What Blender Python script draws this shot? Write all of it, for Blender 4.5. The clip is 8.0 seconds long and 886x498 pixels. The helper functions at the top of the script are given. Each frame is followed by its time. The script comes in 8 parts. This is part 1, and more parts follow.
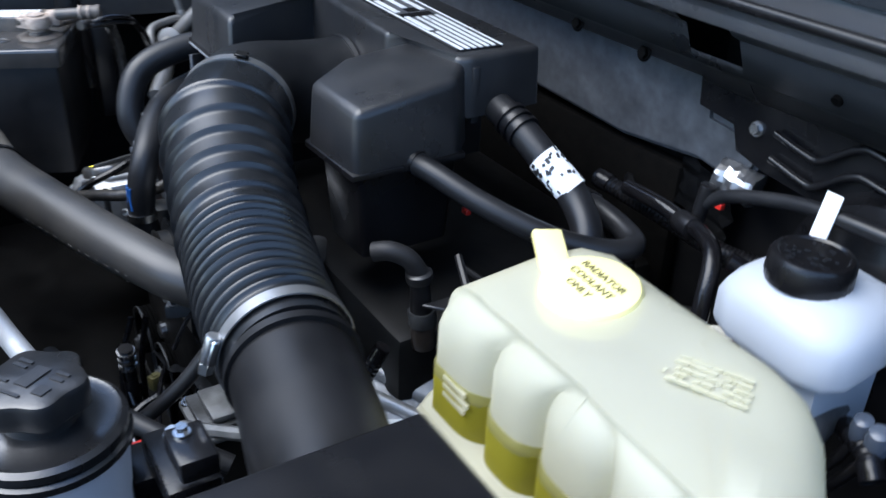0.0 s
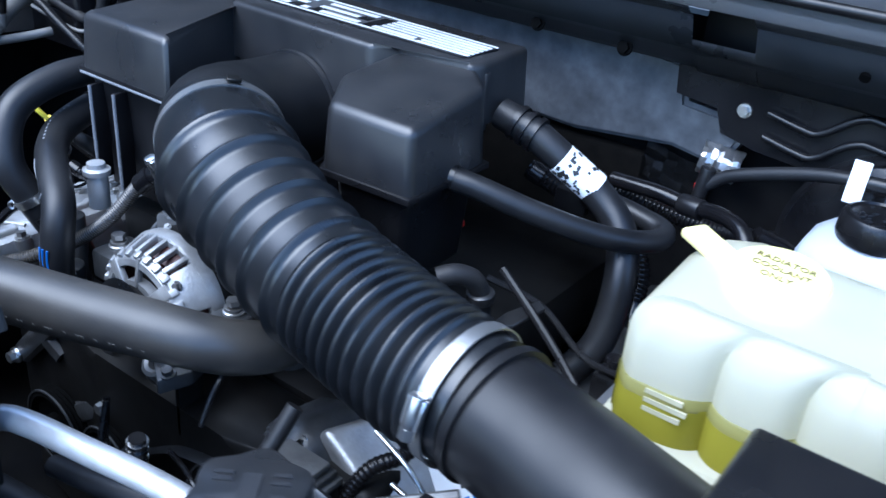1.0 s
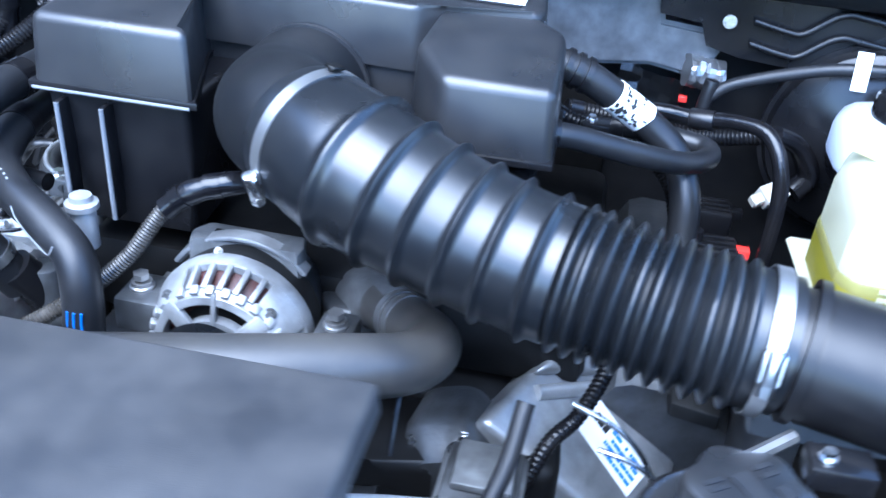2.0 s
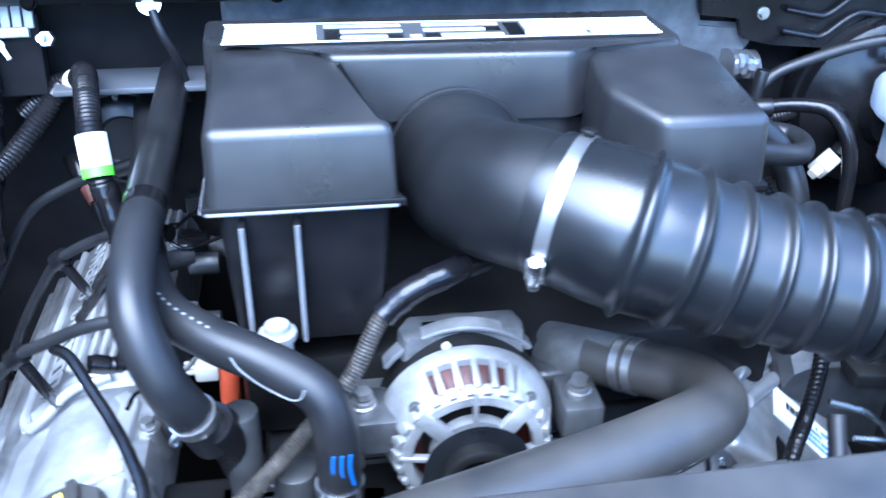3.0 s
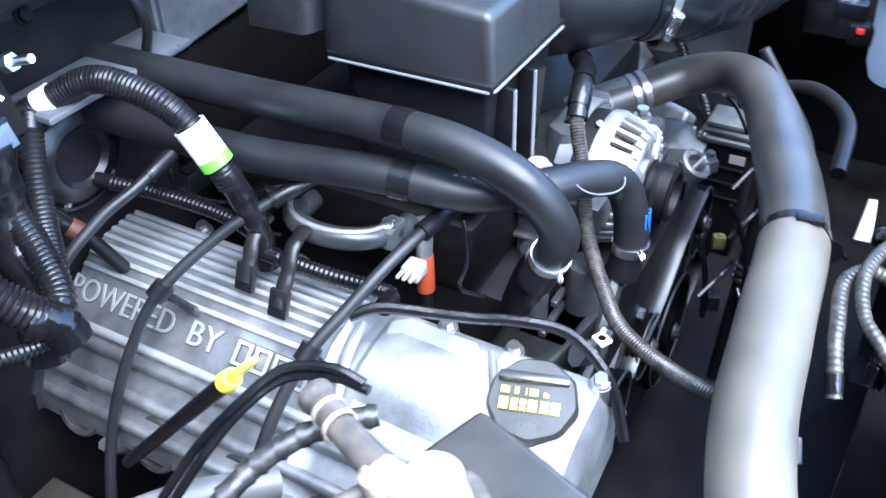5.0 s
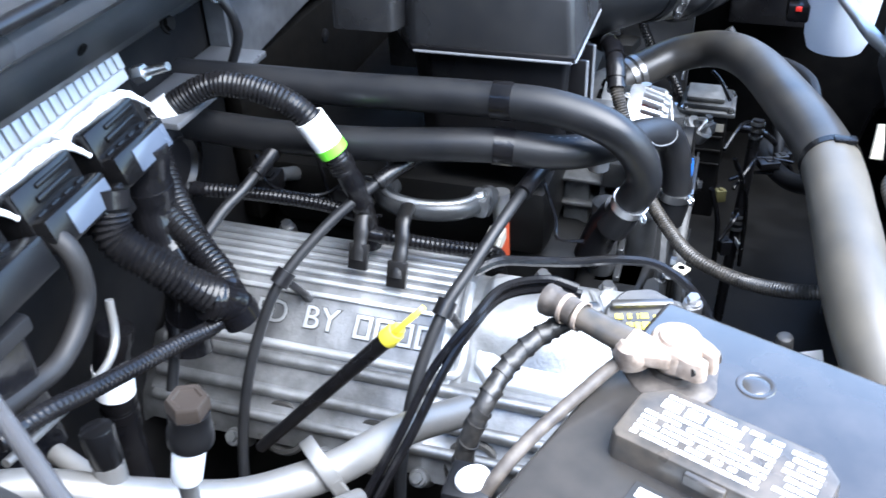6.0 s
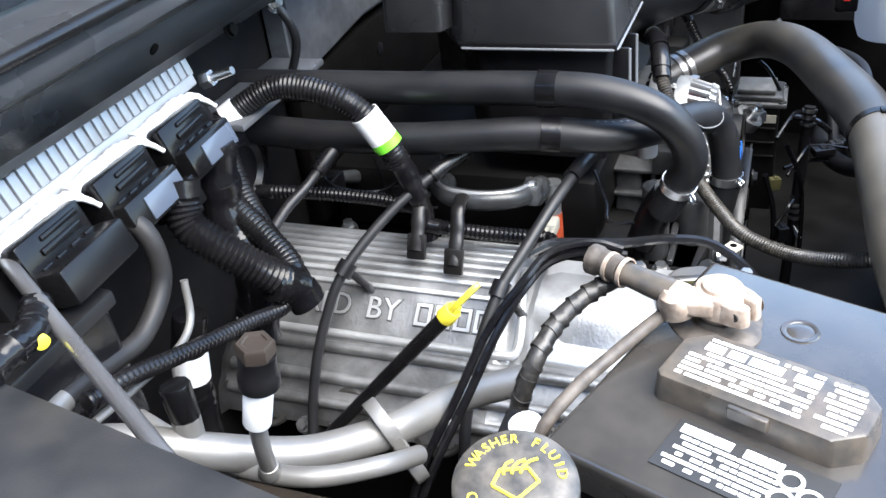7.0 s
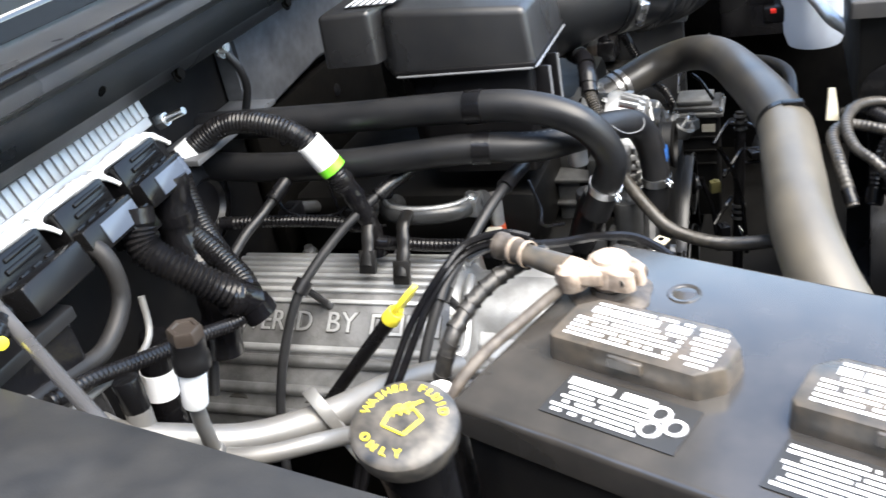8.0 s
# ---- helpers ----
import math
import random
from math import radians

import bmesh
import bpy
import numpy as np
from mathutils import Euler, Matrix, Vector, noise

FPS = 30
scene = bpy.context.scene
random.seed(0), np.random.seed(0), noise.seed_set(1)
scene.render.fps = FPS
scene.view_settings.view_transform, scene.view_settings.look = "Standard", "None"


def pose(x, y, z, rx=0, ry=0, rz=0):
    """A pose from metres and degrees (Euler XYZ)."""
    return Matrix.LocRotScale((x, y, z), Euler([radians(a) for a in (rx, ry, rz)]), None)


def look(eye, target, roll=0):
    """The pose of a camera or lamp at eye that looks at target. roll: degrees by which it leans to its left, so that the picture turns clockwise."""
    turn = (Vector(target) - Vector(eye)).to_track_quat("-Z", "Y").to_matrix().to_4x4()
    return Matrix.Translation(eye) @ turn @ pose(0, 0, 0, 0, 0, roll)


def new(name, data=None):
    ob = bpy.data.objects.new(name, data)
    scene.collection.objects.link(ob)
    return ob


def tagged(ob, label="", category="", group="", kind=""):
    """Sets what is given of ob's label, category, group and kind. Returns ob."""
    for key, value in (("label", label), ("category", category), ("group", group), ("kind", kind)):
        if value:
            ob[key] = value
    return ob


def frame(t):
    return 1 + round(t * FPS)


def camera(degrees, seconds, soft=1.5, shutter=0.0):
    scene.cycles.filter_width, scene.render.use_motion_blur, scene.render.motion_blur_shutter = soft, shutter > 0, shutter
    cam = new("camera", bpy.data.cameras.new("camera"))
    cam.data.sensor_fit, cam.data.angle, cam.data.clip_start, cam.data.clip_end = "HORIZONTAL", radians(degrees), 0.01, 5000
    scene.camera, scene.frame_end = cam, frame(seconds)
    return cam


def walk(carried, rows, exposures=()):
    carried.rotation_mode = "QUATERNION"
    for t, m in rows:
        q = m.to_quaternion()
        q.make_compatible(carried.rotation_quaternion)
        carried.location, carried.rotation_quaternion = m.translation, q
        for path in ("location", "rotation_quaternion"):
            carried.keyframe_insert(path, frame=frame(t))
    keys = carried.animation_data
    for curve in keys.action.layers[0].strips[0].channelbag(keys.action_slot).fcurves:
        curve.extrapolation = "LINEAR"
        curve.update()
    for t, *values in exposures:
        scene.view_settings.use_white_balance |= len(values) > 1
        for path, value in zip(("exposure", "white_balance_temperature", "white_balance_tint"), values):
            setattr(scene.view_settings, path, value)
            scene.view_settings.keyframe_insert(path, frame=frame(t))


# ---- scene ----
cam = camera(52.6, 8.0, shutter=0.4)
EXPOSURES = [(0, 2.08, 5800, 8), (0.6, 2.08, 5350, 8), (1.2, 2.66, 5000, 8), (2.3, 3.5, 4850, 9), (3.0, 3.58, 4800, 9), (3.5, 3.58, 4950, 8), (4.2, 3.7, 5050, 8), (5.3, 3.66, 5400, 8), (7.0, 3.13, 6400, 8), (8.0, 3.08, 6950, 8)]
PATH = [
    (0, (1.001, -0.365, 1.459), (-0.472, 0.57, 0.482), 2.3),
    (0.5, (0.891, -0.547, 1.425), (-0.323, 0.734, 0.484), 4.2),
    (1, (0.714, -0.608, 1.429), (-0.295, 0.845, 0.496), 4.9),
    (1.2, (0.661, -0.637, 1.431), (-0.267, 0.862, 0.485), 4.6),
    (2.3, (0.128, -0.756, 1.413), (0.063, 0.956, 0.382), 4.5),
    (2.5, (0.05, -0.74, 1.421), (0.07, 0.978, 0.398), 3.8),
    (3, (-0.169, -0.695, 1.438), (0.1, 1.01, 0.427), 0.8),
    (3.5, (-0.477, -0.696, 1.424), (0.276, 0.835, 0.381), 1.9),
    (4, (-0.702, -0.626, 1.426), (0.337, 0.708, 0.358), 0.8),
    (4.2, (-0.763, -0.543, 1.427), (0.362, 0.708, 0.346), -0.2),
    (5.3, (-1.025, -0.236, 1.486), (0.456, 0.339, 0.271), 0.8),
    (5.5, (-1.091, -0.168, 1.469), (0.458, 0.293, 0.29), 2.2),
    (6, (-1.172, -0.155, 1.47), (0.382, 0.374, 0.328), -2.4),
    (6.5, (-1.209, -0.168, 1.461), (0.336, 0.447, 0.349), -5.2),
    (7, (-1.228, -0.188, 1.444), (0.322, 0.496, 0.381), -7.4),
    (7.5, (-1.247, -0.2, 1.434), (0.336, 0.493, 0.427), -8.7),
    (8, (-1.291, -0.297, 1.43), (0.31, 0.425, 0.473), -11.8),
]
walk(cam, [(t, look(eye, target, roll)) for t, eye, target, roll in PATH], EXPOSURES)


# ---- world, sun and exposure ----
world = bpy.data.worlds.new("sky")
scene.world = world
world.use_nodes = True
wn = world.node_tree.nodes
sky = wn.new("ShaderNodeTexSky")
sky.sky_type = "NISHITA"
sky.sun_disc = False
SUN_ELEV, SUN_ROT = 60.0, 202.0
sky.sun_elevation, sky.sun_rotation = radians(SUN_ELEV), radians(SUN_ROT)
wn["Background"].inputs["Strength"].default_value = 0.13
world.node_tree.links.new(sky.outputs[0], wn["Background"].inputs["Color"])
sun = new("sun", bpy.data.lights.new("sun", "SUN"))
sun.data.energy, sun.data.angle, sun.data.color = 1.5, radians(60), (1.0, 0.95, 0.87)
sdir = Vector((math.sin(radians(SUN_ROT)) * math.cos(radians(SUN_ELEV)),
               math.cos(radians(SUN_ROT)) * math.cos(radians(SUN_ELEV)), math.sin(radians(SUN_ELEV))))
sun.matrix_world = look(sdir * 10, (0, 0, 0))


# ---- materials ----
def material(name, color, rough=0.5, metal=0.0, grain=600.0, bump=0.15, vary=0.25, dust=None, dust_amount=0.0, stain=9.0,
             coat=0.0, spec=0.5, rough_vary=0.12):
    """A procedural surface: base colour varied at two scales, fine relief, and dust that settles in patches."""
    m = bpy.data.materials.new(name)
    m.use_nodes = True
    nt = m.node_tree
    n, l = nt.nodes, nt.links
    bsdf = n["Principled BSDF"]
    bsdf.inputs["Metallic"].default_value = metal
    bsdf.inputs["Coat Weight"].default_value = coat
    bsdf.inputs["Specular IOR Level"].default_value = spec
    pos = n.new("ShaderNodeTexCoord")
    big = n.new("ShaderNodeTexNoise")
    big.inputs["Scale"].default_value, big.inputs["Detail"].default_value = stain, 6
    fine = n.new("ShaderNodeTexNoise")
    fine.inputs["Scale"].default_value, fine.inputs["Detail"].default_value = grain, 2
    for tex in (big, fine):
        l.new(pos.outputs["Object"], tex.inputs["Vector"])
    ramp = n.new("ShaderNodeMapRange")
    ramp.inputs["From Min"].default_value, ramp.inputs["From Max"].default_value = 0.3, 0.7
    ramp.inputs["To Min"].default_value, ramp.inputs["To Max"].default_value = 1 - vary, 1 + vary
    l.new(big.outputs["Fac"], ramp.inputs["Value"])
    mul = n.new("ShaderNodeMix")
    mul.data_type, mul.blend_type = "RGBA", "MULTIPLY"
    mul.inputs["Factor"].default_value = 1.0
    mul.inputs["A"].default_value = (*color, 1)
    l.new(ramp.outputs[0], mul.inputs["B"])
    col = mul.outputs["Result"]
    if dust:
        mask = n.new("ShaderNodeMapRange")
        mask.inputs["From Min"].default_value, mask.inputs["From Max"].default_value = 0.35, 0.75
        mask.inputs["To Max"].default_value = dust_amount
        patch = n.new("ShaderNodeTexNoise")
        patch.inputs["Scale"].default_value, patch.inputs["Detail"].default_value = stain * 3.1, 8
        l.new(pos.outputs["Object"], patch.inputs["Vector"])
        l.new(patch.outputs["Fac"], mask.inputs["Value"])
        mix = n.new("ShaderNodeMix")
        mix.data_type = "RGBA"
        l.new(mask.outputs[0], mix.inputs["Factor"])
        l.new(col, mix.inputs["A"])
        mix.inputs["B"].default_value = (*dust, 1)
        col = mix.outputs["Result"]
    l.new(col, bsdf.inputs["Base Color"])
    rr = n.new("ShaderNodeMapRange")
    rr.inputs["From Min"].default_value, rr.inputs["From Max"].default_value = 0.3, 0.7
    rr.inputs["To Min"].default_value, rr.inputs["To Max"].default_value = max(rough - rough_vary, 0.03), min(rough + rough_vary, 1)
    l.new(big.outputs["Fac"], rr.inputs["Value"])
    l.new(rr.outputs[0], bsdf.inputs["Roughness"])
    if bump:
        b = n.new("ShaderNodeBump")
        b.inputs["Strength"].default_value, b.inputs["Distance"].default_value = bump, 0.0006
        l.new(fine.outputs["Fac"], b.inputs["Height"])
        l.new(b.outputs[0], bsdf.inputs["Normal"])
    return m


def translucent(name, color, clear):
    """Milky plastic of a tank: lets light and what stands behind it through in part."""
    m = material(name, color, 0.38, 0, 250, 0.06, 0.05)
    nt = m.node_tree
    n, l = nt.nodes, nt.links
    bsdf, out = n["Principled BSDF"], n["Material Output"]
    glow = n.new("ShaderNodeBsdfTranslucent")
    glow.inputs["Color"].default_value = (*color, 1)
    mix = n.new("ShaderNodeMixShader")
    mix.inputs[0].default_value = 0.45
    l.new(bsdf.outputs[0], mix.inputs[1])
    l.new(glow.outputs[0], mix.inputs[2])
    see = n.new("ShaderNodeBsdfTransparent")
    see.inputs["Color"].default_value = (*color, 1)
    mix2 = n.new("ShaderNodeMixShader")
    mix2.inputs[0].default_value = clear
    l.new(mix.outputs[0], mix2.inputs[1])
    l.new(see.outputs[0], mix2.inputs[2])
    l.new(mix2.outputs[0], out.inputs["Surface"])
    return m


DUST = (0.16, 0.145, 0.125)
M = {}
M["cover"] = material("moulded_cover_plastic", (0.011, 0.0115, 0.013), 0.34, 0, 1100, 0.30, 0.12, DUST, 0.05, spec=0.55)
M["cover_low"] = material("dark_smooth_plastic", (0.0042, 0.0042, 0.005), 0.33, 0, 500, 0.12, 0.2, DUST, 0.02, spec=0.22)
M["rubber"] = material("intake_rubber", (0.0050, 0.0058, 0.0072), 0.32, 0, 400, 0.06, 0.2, DUST, 0.03, spec=0.55)
M["duct"] = material("air_duct_plastic", (0.0050, 0.0050, 0.0058), 0.40, 0, 500, 0.06, 0.2, DUST, 0.03, spec=0.32)
M["hose"] = material("cloth_hose_rubber", (0.0085, 0.009, 0.0105), 0.42, 0, 900, 0.2, 0.2, DUST, 0.04, spec=0.34)
M["radhose"] = material("dusty_radiator_hose", (0.023, 0.0228, 0.0228), 0.44, 0, 700, 0.12, 0.12, (0.12, 0.105, 0.082), 0.28, 5, spec=0.5)
M["radhose_front"] = material("pale_front_radiator_hose", (0.075, 0.069, 0.058), 0.42, 0, 700, 0.12, 0.14, (0.17, 0.145, 0.108), 0.35, 6, spec=0.5)
M["greyhose"] = material("grey_refrigerant_rubber", (0.012, 0.012, 0.013), 0.48, 0, 500, 0.15, 0.12, DUST, 0.08, spec=0.25)
M["dusty_loom"] = material("dusty_split_loom", (0.020, 0.0185, 0.0165), 0.36, 0, 500, 0.2, 0.25, (0.12, 0.106, 0.088), 0.40, 40)
M["loom"] = material("split_loom_plastic", (0.005, 0.005, 0.006), 0.24, 0, 500, 0.08, 0.2, DUST, 0.04, spec=0.25)
M["tape"] = material("glossy_black_tape", (0.004, 0.004, 0.005), 0.2, 0, 130, 0.7, 0.2, DUST, 0.03, spec=0.3)
M["cloth_tape"] = material("wound_cloth_tape", (0.0055, 0.0055, 0.006), 0.40, 0, 500, 0.3, 0.25, DUST, 0.05, spec=0.3)
M["dusty_tape"] = material("dusty_wound_tape", (0.010, 0.010, 0.0105), 0.36, 0, 400, 0.5, 0.3, DUST, 0.22, 40, spec=0.45)
M["black"] = material("black_plastic", (0.005, 0.005, 0.006), 0.30, 0, 500, 0.12, 0.2, DUST, 0.03, spec=0.35)
# Near-black colour holds the deep bay's shade along with the parts' own black.
M["shade_black"] = material("shade_black_metal", (0.003, 0.003, 0.003), 0.5, 0.0, 60, 0.4, 0.4, (0.010, 0.009, 0.008), 0.4, spec=0.25)
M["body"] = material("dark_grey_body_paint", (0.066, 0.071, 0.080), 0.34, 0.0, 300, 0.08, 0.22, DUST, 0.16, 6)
# Inner body copy of the paint with the bay's shade put into it.
M["body_shade"] = material("shaded_inner_body", (0.004, 0.004, 0.0045), 0.75, 0.0, 300, 0.1, 0.2, DUST, 0.03, spec=0.12)
M["rail"] = material("fender_rail_plastic", (0.016, 0.0165, 0.018), 0.46, 0, 700, 0.2, 0.15, DUST, 0.12)
M["alu"] = material("cast_aluminium", (0.50, 0.51, 0.52), 0.40, 0.65, 260, 0.5, 0.14, (0.19, 0.18, 0.165), 0.30, 14)
# Valley metal: dirt plus the shade between ribs, both in the colour.
M["alu_valley"] = material("dirty_occluded_aluminium", (0.29, 0.293, 0.297), 0.44, 0.8, 260, 0.7, 0.2, (0.05, 0.05, 0.046), 0.5, 14)
M["alu_cast"] = material("grubby_cast_aluminium", (0.34, 0.346, 0.352), 0.43, 0.65, 260, 0.7, 0.2, (0.10, 0.10, 0.095), 0.5, 14)
M["silver"] = material("silver_print", (0.66, 0.67, 0.68), 0.38, 0.25, 400, 0.05, 0.05)
M["bronze"] = material("dull_bronze_cap", (0.034, 0.026, 0.021), 0.30, 0.4, 300, 0.2, 0.3, DUST, 0.08)
M["rod"] = material("grey_strut_rod", (0.30, 0.30, 0.315), 0.30, 0.8, 300, 0.05, 0.1, DUST, 0.2)
M["plate"] = material("blue_grey_sky_tint", (0.062, 0.075, 0.10), 0.22, 0, 300, 0.05, 0.1)
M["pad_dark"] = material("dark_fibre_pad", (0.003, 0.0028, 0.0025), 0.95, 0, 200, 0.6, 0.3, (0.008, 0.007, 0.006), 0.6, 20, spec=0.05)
M["alu_dark"] = material("dull_aluminium", (0.13, 0.133, 0.136), 0.5, 0.5, 200, 0.6, 0.25, (0.035, 0.035, 0.032), 0.6, 16)
M["steel"] = material("zinc_steel", (0.68, 0.69, 0.70), 0.28, 1.0, 300, 0.2, 0.15, DUST, 0.15)
M["clamp"] = material("dull_clamp_steel", (0.40, 0.40, 0.40), 0.36, 0.9, 300, 0.3, 0.2, DUST, 0.3)
M["dusty_lid"] = material("scuffed_black_lid", (0.0065, 0.0068, 0.0078), 0.30, 0, 250, 0.2, 0.25, DUST, 0.06, spec=0.75)
M["soot_foil"] = material("dark_crinkled_foil", (0.05, 0.052, 0.056), 0.22, 0.8, 300, 0.2, 0.3)
M["copper"] = material("copper_winding", (0.034, 0.0055, 0.0035), 0.5, 0.3, 900, 0.6, 0.3)
M["tank"] = translucent("milky_tank_plastic", (0.80, 0.78, 0.63), 0.38)
M["tank_white"] = translucent("white_tank_plastic", (0.68, 0.72, 0.78), 0.05)
M["plug_black"] = material("black_plug_plastic", (0.004, 0.004, 0.0045), 0.22, 0, 500, 0.08, 0.2, DUST, 0.02, spec=0.22)
M["blocker_grey"] = material("plain_blocker_grey", (0.09, 0.088, 0.085), 0.9, 0, 60, 0.4, 0.15, stain=0.7)
M["badge_grey"] = material("satin_grey_print", (0.05, 0.052, 0.056), 0.4, 0.0, 700, 0.05, 0.1)
M["badge_black"] = material("matt_black_print", (0.006, 0.006, 0.007), 0.6, 0, 700, 0.05, 0.1, spec=0.25)
M["groove"] = material("dark_casting_groove", (0.055, 0.055, 0.053), 0.65, 0.2, 400, 0.4, 0.3)
# Dust and a lifted base also paint the sky's sheen on the cap.
M["cap_gloss"] = material("dusty_sheen_black_cap", (0.020, 0.0195, 0.019), 0.26, 0, 300, 0.08, 0.15, (0.16, 0.15, 0.13), 0.12, 8, spec=1.0)
M["washer_cap"] = material("dusty_washer_cap", (0.03, 0.029, 0.028), 0.4, 0, 400, 0.2, 0.2, (0.20, 0.175, 0.145), 0.5, 30)
M["olive_ink"] = material("faded_olive_ink", (0.11, 0.095, 0.03), 0.6, 0, 300, 0, 0.1)
M["olive_print"] = material("worn_hose_print", (0.066, 0.063, 0.055), 0.6, 0, 300, 0, 0.3)
M["cream_plastic"] = material("cream_plastic", (0.52, 0.48, 0.37), 0.5, 0, 300, 0.1, 0.1, DUST, 0.2)
M["elbow"] = material("matte_intake_elbow", (0.0045, 0.005, 0.006), 0.48, 0, 600, 0.12, 0.2, DUST, 0.02, spec=0.28)
M["hood_grey"] = material("grey_hood_underside", (0.16, 0.163, 0.166), 0.5, 0, 300, 0.1, 0.1, DUST, 0.1)
M["chalk"] = material("pale_chalk", (0.15, 0.156, 0.165), 0.8, 0, 300, 0.1, 0.1)
M["beige"] = material("beige_plastic", (0.42, 0.40, 0.34), 0.5, 0, 300, 0.1, 0.1, DUST, 0.2)
# Pale edge colour paints the highlight that thin edges catch.
M["rib_edge"] = material("highlight_pale_edge", (0.13, 0.135, 0.145), 0.25, 0, 400, 0.1, 0.15, spec=0.7)
M["coil_rim"] = material("oily_coil_rim", (0.055, 0.054, 0.052), 0.5, 0.3, 200, 0.5, 0.3, (0.012, 0.011, 0.010), 0.6, 18, spec=0.3)
M["liner"] = material("dusty_brown_liner", (0.032, 0.026, 0.022), 0.8, 0, 60, 0.5, 0.3, (0.06, 0.05, 0.042), 0.5, 8, spec=0.15)
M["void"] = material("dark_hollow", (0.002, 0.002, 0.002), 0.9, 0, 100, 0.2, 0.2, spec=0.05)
M["coolant"] = translucent("coolant_behind_plastic", (0.38, 0.35, 0.035), 0.35)
M["coolant_faint"] = translucent("coolant_edge_blur", (0.62, 0.60, 0.28), 0.72)
M["yellow"] = material("yellow_plastic", (0.85, 0.72, 0.06), 0.4, 0, 300, 0.08, 0.06)
M["cap_yellow"] = material("pale_yellow_cap", (0.78, 0.70, 0.30), 0.42, 0, 300, 0.08, 0.05)
M["white"] = material("white_label", (0.82, 0.83, 0.84), 0.5, 0, 300, 0.05, 0.05)
M["white_plastic"] = material("white_plastic", (0.78, 0.78, 0.77), 0.45, 0, 300, 0.1, 0.08, DUST, 0.15)
M["green"] = material("green_tape", (0.16, 0.62, 0.03), 0.45, 0, 300, 0.05, 0.05)
M["red"] = material("red_plastic", (0.65, 0.03, 0.02), 0.4, 0, 300, 0.05, 0.1)
M["orange"] = material("orange_red_rubber", (0.36, 0.055, 0.018), 0.5, 0, 300, 0.2, 0.15)
M["rust"] = material("dull_orange_seal", (0.055, 0.014, 0.007), 0.6, 0, 300, 0.2, 0.2)
M["battery"] = material("battery_case", (0.032, 0.030, 0.028), 0.17, 0, 500, 0.05, 0.08, (0.13, 0.112, 0.095), 0.18, 9, spec=0.75, rough_vary=0.05)
M["lid_grey"] = material("grey_box_lid", (0.021, 0.021, 0.022), 0.46, 0, 900, 0.22, 0.1, DUST, 0.15)
# Grime and the shade on low parts are mixed in this dark metal.
M["grime_shade"] = material("grimy_shaded_aluminium", (0.055, 0.057, 0.060), 0.42, 0.4, 200, 0.6, 0.3, (0.02, 0.02, 0.018), 0.6, 18)
M["ventcap"] = material("dusty_vent_cap", (0.050, 0.046, 0.041), 0.36, 0, 500, 0.2, 0.15, (0.26, 0.20, 0.14), 0.30, 18)
M["lead"] = material("corroded_lead", (0.27, 0.21, 0.165), 0.6, 0.15, 200, 0.8, 0.35, (0.56, 0.47, 0.39), 0.6, 45)
M["ink"] = material("dark_ink", (0.02, 0.02, 0.02), 0.5, 0, 300, 0, 0.05)
M["blue"] = material("blue_paint_mark", (0.03, 0.18, 0.60), 0.4, 0, 300, 0.05, 0.1)
M["blue_mark"] = material("faint_blue_mark", (0.02, 0.11, 0.38), 0.45, 0, 300, 0.05, 0.2)
M["glass"] = material("dark_windscreen_glass", (0.02, 0.025, 0.03), 0.06, 0, 300, 0, 0.05, coat=1.0)
M["ground"] = material("asphalt", (0.05, 0.05, 0.05), 0.9, 0, 120, 0.8, 0.25, stain=0.8)
M["fw"] = material("grey_heat_shield", (0.105, 0.112, 0.123), 0.40, 0.35, 35, 0.5, 0.22, (0.04, 0.04, 0.041), 0.5, 22)
M["pcm"] = material("cast_module_case", (0.42, 0.425, 0.43), 0.5, 0.3, 250, 0.4, 0.12, DUST, 0.25)
M["pipe"] = material("dull_aluminium_pipe", (0.16, 0.158, 0.153), 0.45, 0.4, 200, 0.3, 0.15, (0.17, 0.155, 0.135), 0.5, 20)
M["brown"] = material("dusty_brown_sleeve", (0.045, 0.037, 0.031), 0.55, 0.0, 200, 0.4, 0.3, (0.17, 0.145, 0.12), 0.5, 30)


# ---- mesh helpers ----
def mesh_of(bm, name, mat, angle=38):
    for f in bm.faces:
        f.smooth = True
    me = bpy.data.meshes.new(name)
    bm.to_mesh(me)
    bm.free()
    me.set_sharp_from_angle(angle=radians(angle))
    if mat:
        me.materials.append(M[mat])
    return me


def part(name, bm, mat, parent, label="", angle=38):
    """One mesh under a thing or a part, given in the world's places."""
    ob = new(name, mesh_of(bm, name, mat, angle))
    if parent is not None:
        ob.parent = parent
        ob.matrix_parent_inverse = BASE[parent.name].inverted()
        BASE[ob.name] = Matrix()
    if label:
        ob["label"] = label
    return ob


BASE = {}


def thing(name, at, label, category, group="", kind=""):
    e = new(name)
    e.empty_display_size = 0.05
    e.matrix_basis = Matrix.Translation(at)
    BASE[e.name] = e.matrix_basis.copy()
    return tagged(e, label, category, group, kind)


def solo(name, bm, mat, label, category, group="", kind="", angle=38):
    ob = new(name, mesh_of(bm, name, mat, angle))
    BASE[ob.name] = Matrix()
    return tagged(ob, label, category, group, kind)


def bm_new():
    return bmesh.new()


